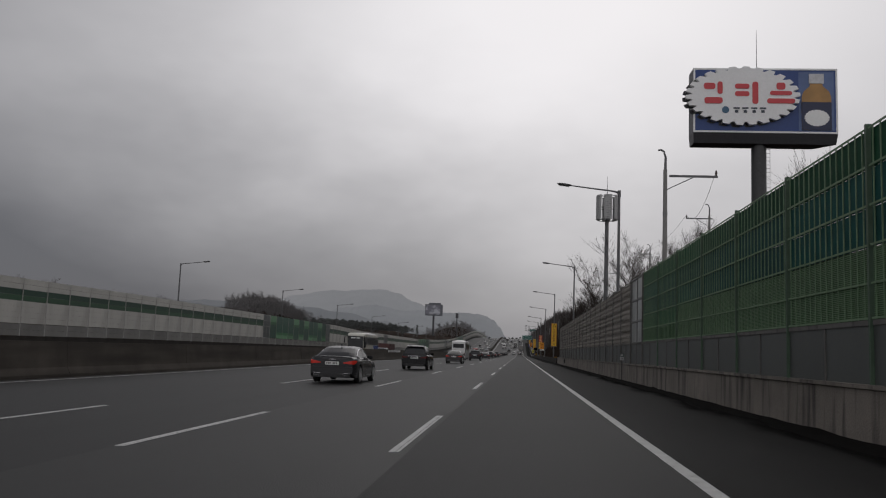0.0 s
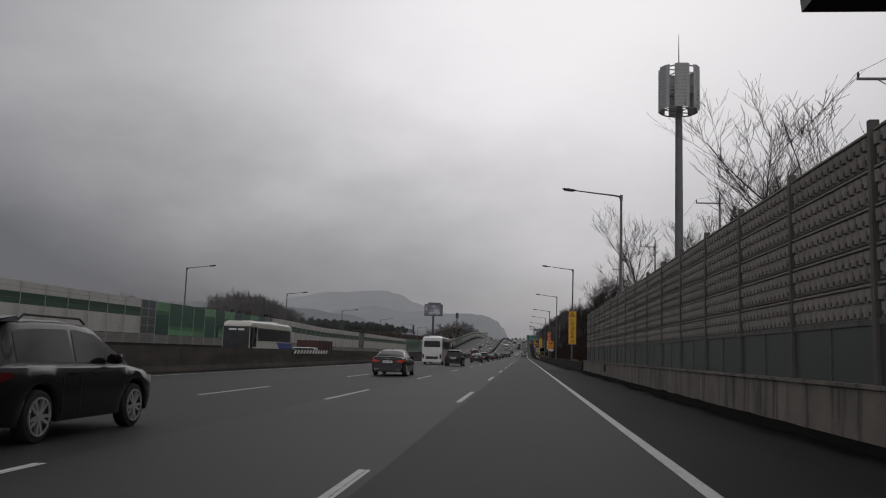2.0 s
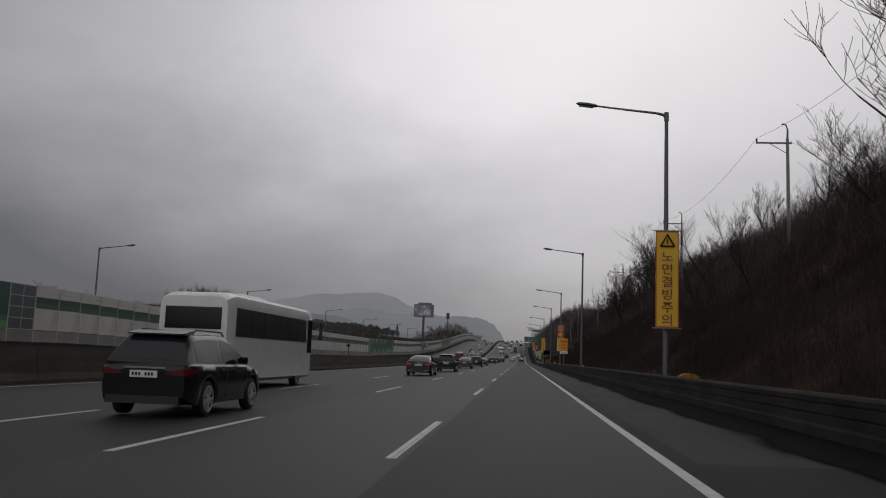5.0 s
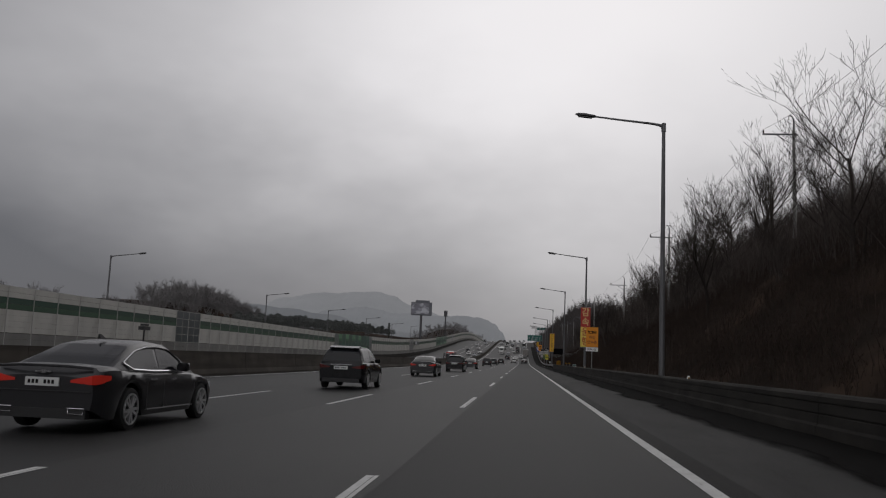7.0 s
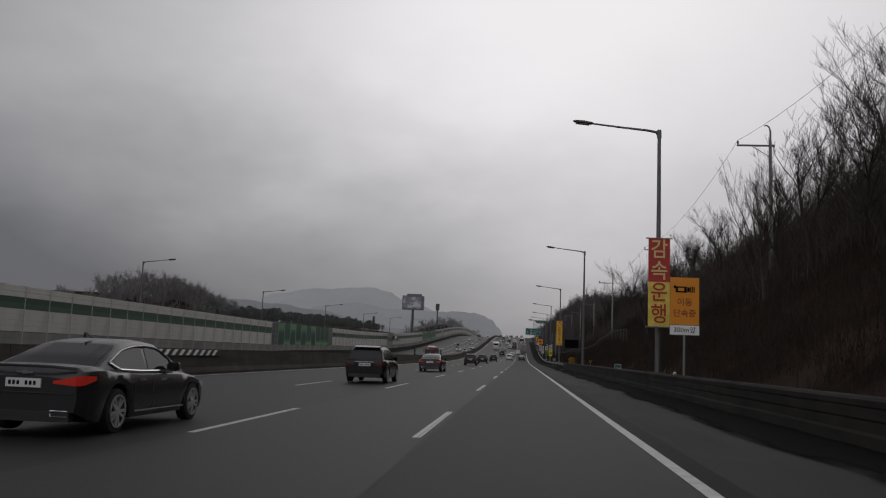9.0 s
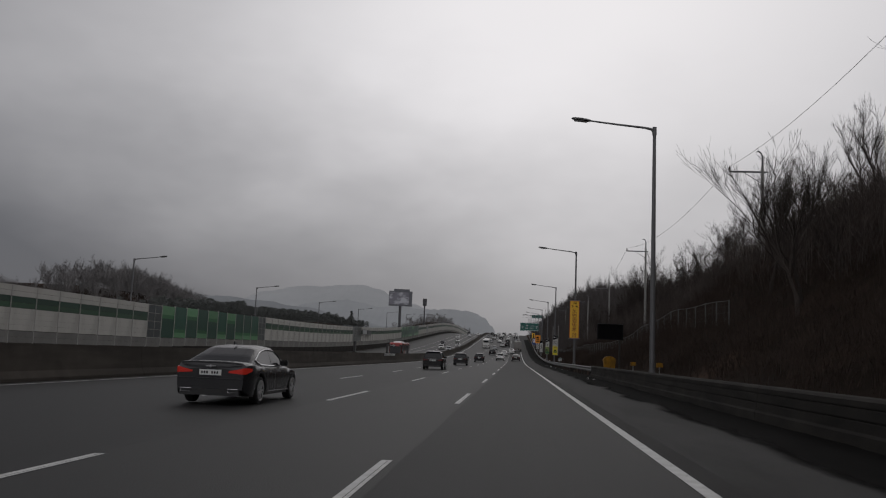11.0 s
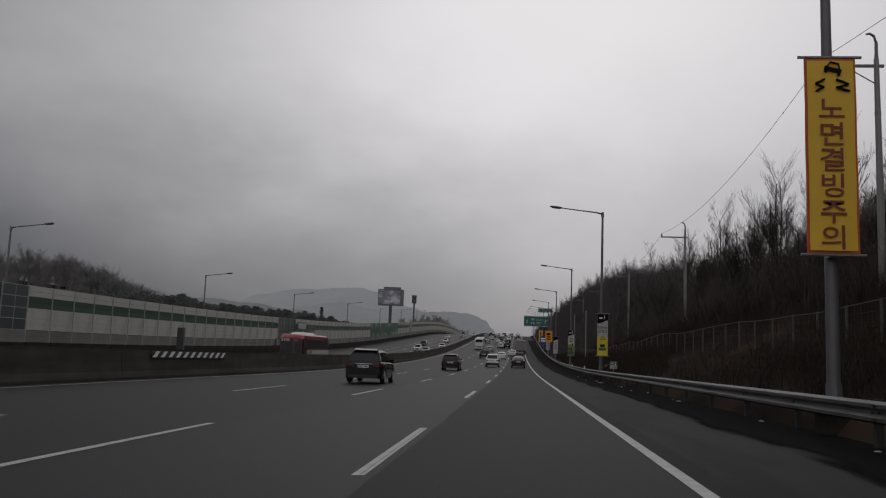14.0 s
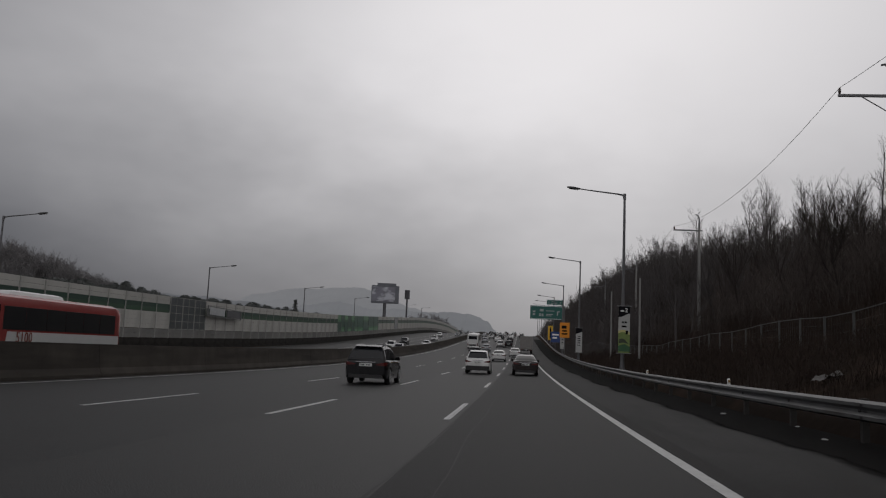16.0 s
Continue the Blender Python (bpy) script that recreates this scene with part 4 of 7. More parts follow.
def pine_wood(name, spots, label):
    rnd = random.Random(17)
    src = []
    for k in range(5):
        s = needles(rnd, 9.0, rnd.uniform(2.2, 3.1), False, 400)
        src.append((np.array(s.v), s.f))
    verts, faces, n = [], [], 0
    for x, y, z, size in spots:
        v, f = src[rnd.randrange(5)]
        w = rnd.uniform(0, 6.28)
        rot = np.array([[math.cos(w), -math.sin(w), 0], [math.sin(w), math.cos(w), 0], [0, 0, 1]])
        verts.append((v * size) @ rot.T + (x, y, z))
        faces += [[i + n for i in q] for q in f]
        n += len(v)
    me = bpy.data.meshes.new(name)
    me.from_pydata(np.concatenate(verts).tolist(), [], faces)
    me.materials.append(PINE)
    me.update()
    return tagged(new(name, me), label, "woods", kind="stuff")


spots = []
for i in range(330):
    y, x = RND.uniform(630, 1010), -150 + RND.gauss(0, 12)
    spots.append((x, y, left_land(x, y) - 1.0, RND.uniform(0.75, 1.1)))
pine_wood("pine_wood", spots, "dark rounded pines covering a low ridge")
fir = solid("conifer", needles(random.Random(4), 10.5, 1.9, True, 320), PINE, "lone dark pointed conifer beyond the noise barrier", "tree")
fir.location = (-87, 716, left_land(-87, 716))


def far_ridge(name, crest, y, depth, material, label, rough):
    """A hazy wooded ridge: a crest line with slopes in front and behind."""
    s = Shape()
    xs = [crest[0][0] + (crest[-1][0] - crest[0][0]) * i / 260 for i in range(261)]
    cols = []
    for x in xs:
        h = 0
        for (a, ha), (b, hb) in zip(crest, crest[1:]):
            if a <= x <= b:
                u = (x - a) / (b - a)
                h = ha + (hb - ha) * u * u * (3 - 2 * u)
        n1 = noise.noise((x * 0.02, y * 0.01, 3.0)) * rough * 2 + noise.noise((x * 0.09, y * 0.01, 7.0)) * rough + noise.noise((x * 0.4, 1, 9.0)) * rough * 0.4
        h = max(0, h + n1 * min(1, h / 25))
        cols.append(len(s.v))
        for q, back in ((-8, -depth), (h * 0.35, -depth * 0.6), (h * 0.75, -depth * 0.25), (h, 0), (h * 0.4, depth)):
            s.v.append((x, y + back + noise.noise((x * 0.01, back, 1)) * depth * 0.1, q))
    for a, b in zip(cols, cols[1:]):
        for k in range(4):
            s.f.append([a + k, b + k, b + k + 1, a + k + 1])
    return solid(name, s, material, label, "hills", kind="structure", smooth=80)


# haze is put into base colour and emission; the hills themselves give no light
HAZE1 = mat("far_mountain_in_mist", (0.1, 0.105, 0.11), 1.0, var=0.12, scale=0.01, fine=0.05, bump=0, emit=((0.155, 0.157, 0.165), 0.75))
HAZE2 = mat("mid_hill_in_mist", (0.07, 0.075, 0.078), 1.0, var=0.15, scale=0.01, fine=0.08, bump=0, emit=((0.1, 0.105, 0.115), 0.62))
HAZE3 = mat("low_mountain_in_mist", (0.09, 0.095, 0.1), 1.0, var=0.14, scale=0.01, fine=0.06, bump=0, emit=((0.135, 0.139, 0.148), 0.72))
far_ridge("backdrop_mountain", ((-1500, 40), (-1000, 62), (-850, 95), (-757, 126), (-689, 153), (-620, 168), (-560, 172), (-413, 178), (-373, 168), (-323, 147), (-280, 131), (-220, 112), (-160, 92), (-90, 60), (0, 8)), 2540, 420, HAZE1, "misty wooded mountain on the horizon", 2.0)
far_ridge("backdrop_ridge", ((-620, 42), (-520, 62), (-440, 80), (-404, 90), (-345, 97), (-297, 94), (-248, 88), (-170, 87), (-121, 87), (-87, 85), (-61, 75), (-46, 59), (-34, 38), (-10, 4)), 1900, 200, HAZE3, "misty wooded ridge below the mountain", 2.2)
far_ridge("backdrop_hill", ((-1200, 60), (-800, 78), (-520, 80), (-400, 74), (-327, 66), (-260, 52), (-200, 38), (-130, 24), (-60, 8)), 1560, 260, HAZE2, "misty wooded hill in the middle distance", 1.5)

# ---- guard rail ----
def guard_rail():
    rail = thing("guard_rail", "galvanised corrugated steel guard rail on short posts", "guard rail", kind="structure")
    PROF = [(0.0, 0.40), (-0.07, 0.44), (-0.07, 0.5), (-0.0, 0.56), (-0.0, 0.6), (-0.07, 0.66), (-0.07, 0.72), (0.0, 0.77), (0.012, 0.77), (-0.055, 0.71), (-0.055, 0.67), (0.015, 0.6), (0.015, 0.56), (-0.055, 0.5), (-0.055, 0.45), (0.012, 0.40)]
    post = shared("post", Shape().box(0.03, 0.15, -0.06, 0.06, -0.3, 0.8), RAILPOST)
    spacer = shared("spacer", Shape().box(-0.01, 0.03, -0.05, 0.05, 0.45, 0.72), RAILPOST)
    y = 337.4
    while y < 900:
        step = 4.0 if y < 600 else 12.0
        x = 5.92 + 0.006 * max(0, y - 420)
        x2 = 5.92 + 0.006 * max(0, y + step - 420)
        s = Shape().sweep(PROF, [(x, y, gz(6, y) ), (x2, y + step + 0.1, gz(6, y + step))], closed=True)
        part("beam", s, RAILSTEEL, rail, smooth=30)
        place("post", post, rail, x, y + 0.3, gz(6, y))
        place("spacer", spacer, rail, x, y + 0.3, gz(6, y))
        y += step
    s = Shape().loft([[(5.86, 337.42, 0.42), (5.86, 337.42, 0.86), (5.95, 337.42, 0.86), (5.95, 337.42, 0.42)], [(5.78, 337.1, 0.4), (5.78, 337.1, 0.88), (5.99, 337.1, 0.88), (5.99, 337.1, 0.4)], [(5.8, 336.75, 0.44), (5.8, 336.75, 0.84), (5.97, 336.75, 0.84), (5.97, 336.75, 0.44)]])
    part("end_terminal", s, RAILSTEEL, rail)


guard_rail()


def verge_bank():
    """A low uneven bank of dark soil, added behind the rail so the gap below shows dark."""
    s = Shape()
    yy = ys(338, 640, 1.0)
    for y in yy:
        dx = 0.006 * max(0, y - 420)
        n1, n2 = noise.noise((y * 0.35, 2, 0)), noise.noise((y * 1.1, 6, 0))
        for a, u in ((6.12 + 0.06 * n2, -0.02), (6.28, 0.16 + 0.05 * n1), (6.5, 0.36 + 0.07 * n2), (6.85, 0.46 + 0.05 * n1), (7.5, 0.3)):
            s.v.append((a + dx, y, gz(6, y) + u))
    for i in range(len(yy) - 1):
        for k in range(4):
            s.f.append([5 * i + k, 5 * i + k + 1, 5 * i + k + 6, 5 * i + k + 5])
    return solid("verge_bank", s, SOIL, "low dark soil bank added behind the rail to darken its gap", "bank", kind="structure", smooth=True)


verge_bank()


# ---- hillside fence ----
def hill_fence():
    fence = thing("hillside_fence", "grey wire mesh fence on posts along the slope", "fence", kind="structure")
    FX = 12.0
    post = shared("post", Shape().tube([(0, 0, -0.4), (0, 0, 1.5)], 0.045, 6), mat("pale_fence_post", (0.075, 0.075, 0.073), 0.7), True)
    y = 322.0
    while y < 600:
        a, b = (FX, y, hill(FX, y)), (FX, y + 3, hill(FX, y + 3))
        place("post", post, fence, *a)
        s = Shape()
        for up, r in ((1.45, 0.02), (0.75, 0.003), (0.4, 0.003), (1.1, 0.003)):
            s.tube([(a[0], a[1], a[2] + up), (b[0], b[1], b[2] + up)], r, 4, cap=False)
        for k in range(10):
            u = (k + 0.5) / 10
            z = a[2] + (b[2] - a[2]) * u
            s.tube([(FX, y + 3 * u, z + 0.1), (FX, y + 3 * u, z + 1.43)], 0.0025, 3, cap=False)
        part("mesh_panel", s, mat("weathered_wire", (0.1, 0.1, 0.1), 0.7, 0.2), fence)
        y += 3


hill_fence()


# ---- utility poles and their wires ----
POLEC = mat("spun_concrete_pole", (0.23, 0.225, 0.215), 0.85, var=0.15, scale=1.5, stain=((0.12, 0.115, 0.11), (3, 3, 0.3), (0.5, 0.7)))


def utility_pole(x, y, base, top, arm=-2.6):
    p = thing("utility_pole", "slim grey concrete utility pole with a cross arm and hooked top", "utility pole", "utility poles", at=pose(x, y, base))
    h = top - base
    part("shaft", Shape().tube([(0, 0, -0.5), (0, 0, h - 1.3)], [0.19, 0.12], 10), POLEC, p, smooth=True)
    part("top_bracket", Shape().tube([(0, 0, h - 1.5), (0.02, 0, h - 0.5), (-0.08, 0, h - 0.15), (-0.28, 0, h - 0.02), (-0.45, 0, h - 0.06)], [0.09, 0.075, 0.065, 0.06, 0.05], 8), LAMPGREY, p, smooth=True)
    part("cross_arm", Shape().box(min(0.25, arm) if arm > 0 else arm, max(arm, 0.25) if arm > 0 else 0.35, -0.06, 0.06, h - 1.75, h - 1.62), LAMPGREY, p)
    part("brace", Shape().tube([(arm * 0.55, 0.05, h - 1.72), (0, 0.05, h - 2.6)], 0.03, 5), LAMPGREY, p)
    part("insulator", Shape().tube([(arm * 0.97, 0, h - 1.62), (arm * 0.97, 0, h - 1.45), (arm * 0.97, 0, h - 1.28)], [0.05, 0.08, 0.04], 8), mat("dark_porcelain", (0.05, 0.03, 0.025), 0.25), p)
    part("band", Shape().tube([(0, 0, h - 4.2), (0, 0, h - 4.0)], 0.15, 10), STEEL, p)
    return (x + arm * 0.97, y, top - 1.28)


POLES = ((8.77, 56.8, 1, 14.4, 3.2), (21.0, 100.7, 6, 19.0, -2.6), (21.5, 148, 6, 20.5, -2.6), (22, 198, 8, 22, -2.6), (22.4, 247.5, 10, 23.1, -2.6), (19.4, 291.7, 9.4, 20.6, -2.6), (19.0, 340, 7.0, 18.3, -2.6), (17.3, 388.6, 5.8, 18.0, -2.6), (18.2, 441.0, 5.0, 17.2, -2.6), (17.9, 486.0, 5.2, 17.4, -2.6), (18.2, 536, 6.5, 19.0, -2.6), (18.5, 590, 7, 21.0, -2.6))
tips = [utility_pole(*p) for p in POLES]


def wire(a, b, sag):
    s = Shape()
    pts = []
    for i in range(17):
        u = i / 16
        pts.append((a[0] + (b[0] - a[0]) * u, a[1] + (b[1] - a[1]) * u, a[2] + (b[2] - a[2]) * u - 4 * sag * u * (1 - u)))
    s.tube(pts, 0.013, 4, cap=False)
    return solid("overhead_wire", s, BLACK, "thin black overhead wire strung between utility poles", "cable", "overhead wires")


for a, b in zip(tips, tips[1:]):
    wire(a, b, 1.5)

# slim pale posts along the foot of the slope
for x, y, h in ((9.9, 471, 7.3), (9.6, 491, 7.6)):
    p = thing("service_pole", "slim pale steel service pole at the foot of the slope", "pole", "service poles", at=pose(x, y, hill(x, y)))
    part("shaft", Shape().tube([(0, 0, -0.3), (0, 0, h)], [0.1, 0.075], 8), POLEC, p, smooth=True)
    part("cap", Shape().tube([(0, 0, h), (0, 0, h + 0.08)], [0.09, 0.05], 8), STEEL, p)


# ---- billboard on a tall column ----
def ellipse_gear(cx, cz, rx, rz, teeth, y0, y1, cut=0.93):
    s = Shape()
    ring = []
    n = teeth * 6
    for i in range(n):
        w = 2 * math.pi * i / n
        k = 1.0 if i % 6 < 4 else cut
        ring.append((cx + rx * k * math.cos(w), cz + rz * k * math.sin(w)))
    s.loft([[(x, y1, z) for x, z in ring], [(x, y0, z) for x, z in ring]])
    return s


def billboard():
    b = thing("billboard", "large navy billboard with a pale toothed oval and a bottle", "billboard", at=pose(33.3, 123.5, 6.0, 0, 0, 0))
    X0, X1, Z0, Z1 = -9.6, 10.2, 27.5, 36.9
    board = part("board", Shape().box(X0, X1, 0.0, 3.2, Z0, Z1), mat("billboard_side", (0.12, 0.12, 0.13), 0.6), b)
    part("face", Shape().box(X0 + 0.25, X1 - 0.25, -0.08, -0.005, Z0 + 0.25, Z1 - 0.25), NAVY, board, "navy blue printed face")
    fr = Shape().box(X0, X1, -0.14, 0.0, Z0, Z0 + 0.25).box(X0, X1, -0.14, 0.0, Z1 - 0.25, Z1).box(X0, X0 + 0.25, -0.14, 0.0, Z0 + 0.25, Z1 - 0.25).box(X1 - 0.25, X1, -0.14, 0.0, Z0 + 0.25, Z1 - 0.25)
    part("frame", fr, WHITE, board, "white edge frame")
    under = Shape().loft([[(X0, -0.1, Z0 - 0.02), (X1, -0.1, Z0 - 0.02), (X1, 3.2, Z0 - 0.02), (X0, 3.2, Z0 - 0.02)], [(X0 + 0.1, 0.2, Z0 - 1.5), (X1 - 0.2, 0.2, Z0 - 1.5), (X1 - 2.6, 3.0, Z0 - 1.5), (X0 + 0.1, 3.0, Z0 - 1.5)]])
    part("catwalk_box", under, mat("dark_steel", (0.03, 0.03, 0.034), 0.5, 0.3), b, "dark steel box under the face")
    oval = part("oval", ellipse_gear(-2.9, 32.7, 7.85, 4.25, 26, -0.75, -0.15, 0.9), mat("pale_grey_board", (0.82, 0.82, 0.82), 0.5, var=0.05), b, "pale grey toothed oval")
    part("oval_edge", ellipse_gear(-3.3, 32.45, 7.85, 4.2, 26, -0.14, 0.1, 0.9), mat("dark_steel", (0.03, 0.03, 0.034)), b)
    redp = mat("red_print", (0.58, 0.06, 0.07), 0.5, var=0.05)
    # plain strokes of the print's size, no lettering
    for cx, bars in ((-7.0, ((-1.3, 0.3, 0.5, 1.4), (0.6, 1.3, -0.2, 1.6), (-1.2, 1.3, -1.6, -0.7))), (-2.4, ((-1.6, 0.4, 0.6, 1.3), (-1.6, 0.4, -0.5, 0.2), (0.8, 1.6, -1.6, 1.6))), (2.3, ((-0.6, 0.6, 0.5, 1.5), (-1.5, 1.5, -0.3, 0.3), (-1.9, 1.9, -1.5, -0.8)))):
        for u0, u1, v0, v1 in bars:
            r = min(0.32, (v1 - v0) * 0.45, (u1 - u0) * 0.45)
            ring = []
            for qx, qz, a0 in ((u1 - r, v1 - r, 0), (u0 + r, v1 - r, 90), (u0 + r, v0 + r, 180), (u1 - r, v0 + r, 270)):
                ring += [(cx + qx + r * math.cos(radians(a0 + a)), 33.1 + qz + r * math.sin(radians(a0 + a))) for a in (0, 30, 60, 90)]
            part("red_stroke", Shape().loft([[(x, -0.76, z) for x, z in ring], [(x, -0.82, z) for x, z in ring]]), redp, oval)
    small = Shape()
    for i in range(4):
        small.box(-4.2 + i * 1.2, -3.35 + i * 1.2, -0.8, -0.75, 30.75, 30.98).box(-4.0 + i * 1.2, -3.55 + i * 1.2, -0.8, -0.75, 30.2, 30.6)
    part("small_marks", small, mat("slate_print", (0.05, 0.06, 0.08), 0.5), oval)
    part("round_mark", Shape().tube([(-5.3, -0.8, 30.6), (-5.3, -0.75, 30.6)], 0.5, 16), mat("teal_print", (0.05, 0.12, 0.2), 0.5), oval)
    # bottle picture, slightly proud
    amber, label_, cap_ = mat("amber_print", (0.36, 0.19, 0.05), 0.3, var=0.35, scale=0.5), mat("label_blue", (0.012, 0.018, 0.06), 0.4), mat("pale_cap", (0.55, 0.55, 0.57), 0.4)
    part("bottle_halo", Shape().box(4.9, 9.7, -0.12, -0.085, 27.9, 36.4), mat("halo_blue", (0.1, 0.15, 0.3), 0.5, var=0.3, scale=0.3), board)
    body = [(5.3, 28.0), (9.3, 28.0), (9.3, 32.8), (9.0, 33.6), (8.2, 34.3), (8.1, 34.7), (6.5, 34.7), (6.4, 34.3), (5.6, 33.6), (5.3, 32.8)]
    bottle = part("bottle", Shape().loft([[(x, -0.13, z) for x, z in body], [(x, -0.22, z) for x, z in body]]), amber, b, "amber bottle with a blue label")
    part("bottle_label", Shape().box(5.3, 9.3, -0.27, -0.225, 28.0, 32.0), label_, bottle)
    part("label_oval", ellipse_gear(7.3, 29.7, 1.7, 1.2, 20, -0.32, -0.275), WHITE, bottle)
    part("bottle_cap", Shape().box(6.3, 8.3, -0.27, -0.15, 34.7, 36.1), cap_, bottle)
    part("column", Shape().tube([(-0.2, 1.5, -6), (-0.2, 1.5, Z0 - 1.4)], 1.0, 16), mat("dark_column_paint", (0.05, 0.05, 0.052), 0.5, 0.2), b, "dark round steel column", smooth=True)
    lad = Shape()
    for i in range(40):
        lad.box(0.85, 1.35, 1.4, 1.45, 4 + i * 0.55, 4.05 + i * 0.55)
    lad.box(0.83, 0.87, 1.38, 1.47, 3, 26).box(1.33, 1.37, 1.38, 1.47, 3, 26)
    part("ladder", lad, STEEL, b)
    part("lightning_rod", Shape().tube([(-0.4, 1.5, Z1), (-0.4, 1.5, Z1 + 6.3)], [0.06, 0.02], 6), LAMPGREY, b)


billboard()


# ---- antenna tower ----
def antenna_tower(x, y, base, top, name="antenna_tower", detail=True):
    t = thing(name, "steel mast with a ring of perforated antenna panels", "antenna tower", at=pose(x, y, base))
    h = top - base
    part("mast", Shape().tube([(0, 0, -1), (0, 0, h - 3.2)], [0.32, 0.24], 12), LAMPGREY, t, smooth=True)
    part("mast_top", Shape().tube([(0, 0, h - 3.2), (0, 0, h)], 0.16, 8), LAMPGREY, t)
    part("rod", Shape().tube([(0, 0, h), (0, 0, h + 2.6)], [0.05, 0.015], 6), LAMPGREY, t)
    ringm = Shape()
    for z in (h - 3.15, h - 1.6, h - 0.1):
        pts = [(1.25 * math.cos(a), 1.25 * math.sin(a), z) for a in [i * 2 * math.pi / 16 for i in range(17)]]
        ringm.tube(pts, 0.05, 4, cap=False)
        for a in range(4):
            w = a * math.pi / 2 + 0.4
            ringm.tube([(0, 0, z), (1.25 * math.cos(w), 1.25 * math.sin(w), z)], 0.04, 4)
    part("ring_frame", ringm, STEEL, t)
    pale, holes = mat("perforated_cover", (0.36, 0.36, 0.36), 0.6, 0.1, var=0.1), mat("dark_hole", (0.05, 0.05, 0.055), 0.8)
    for i in range(6):
        w = -math.pi / 2 + i * math.pi / 3
        s = Shape()
        c, sn = math.cos(w), math.sin(w)
        tx, ty = -sn, c
        pts = []
        for u, d in ((-0.5, 1.28), (-0.3, 1.4), (0.3, 1.4), (0.5, 1.28)):
            pts.append((c * d + tx * u, sn * d + ty * u))
        back = [(px - c * 0.06, py - sn * 0.06) for px, py in pts][::-1]
        ring = pts + back
        s.loft([[(px, py, h - 3.1) for px, py in ring], [(px, py, h) for px, py in ring]])
        pan = part("cover_panel", s, pale, t)
        dots = Shape()
        for r in range(12):
            for q in range(4):
                u = -0.24 + q * 0.15 + (0.07 if r % 2 else 0)
                z = h - 2.9 + r * 0.24
                px, py = c * 1.405 + tx * u, sn * 1.405 + ty * u
                dots.poly([(px + tx * a, py + ty * a, z + b_) for a, b_ in ((-0.035, 0), (0, -0.045), (0.035, 0), (0, 0.045))])
        part("perforations", dots, holes, pan)


antenna_tower(10.7, 112.3, 2.0, 21.9)


# ---- banners and signs ----
BROWN, INK = mat("brown_letter", (0.2, 0.04, 0.02), 0.6, var=0.05), mat("black_letter", (0.01, 0.01, 0.011), 0.9, var=0.05, spec=0.05)
CREAMY = mat("cream_letter", (0.7, 0.5, 0.22), 0.6, var=0.05)


def banner(x, y, z0, z1, w, name="banner"):
    b = thing("banner", name, "banner", "lamp post banners", at=pose(x, y, 0))
    for z in (z0 - 0.03, z1 + 0.03):
        part("rod", Shape().tube([(-w / 2 - 0.12, -0.17, z), (w / 2 + 0.12, -0.17, z)], 0.03, 8), STEEL, b)
        part("bracket", Shape().box(-0.05, 0.05, -0.14, 0.12, z - 0.04, z + 0.04), STEEL, b)
    return b


def cloth(b, x0, x1, z0, z1, material, label="", y=-0.17, t=0.012):
    s = Shape()
    rings = []
    for i in range(9):
        z = z0 + (z1 - z0) * i / 8
        o = 0.012 * math.sin(i * 1.9 + x0)
        rings.append([(x0, y - t + o, z), ((x0 + x1) / 2, y - t - 0.012 + o, z), (x1, y - t + o, z), (x1, y + o, z), (x0, y + o, z)])
    return part("cloth", s.loft(rings), material, b, label, smooth=True)


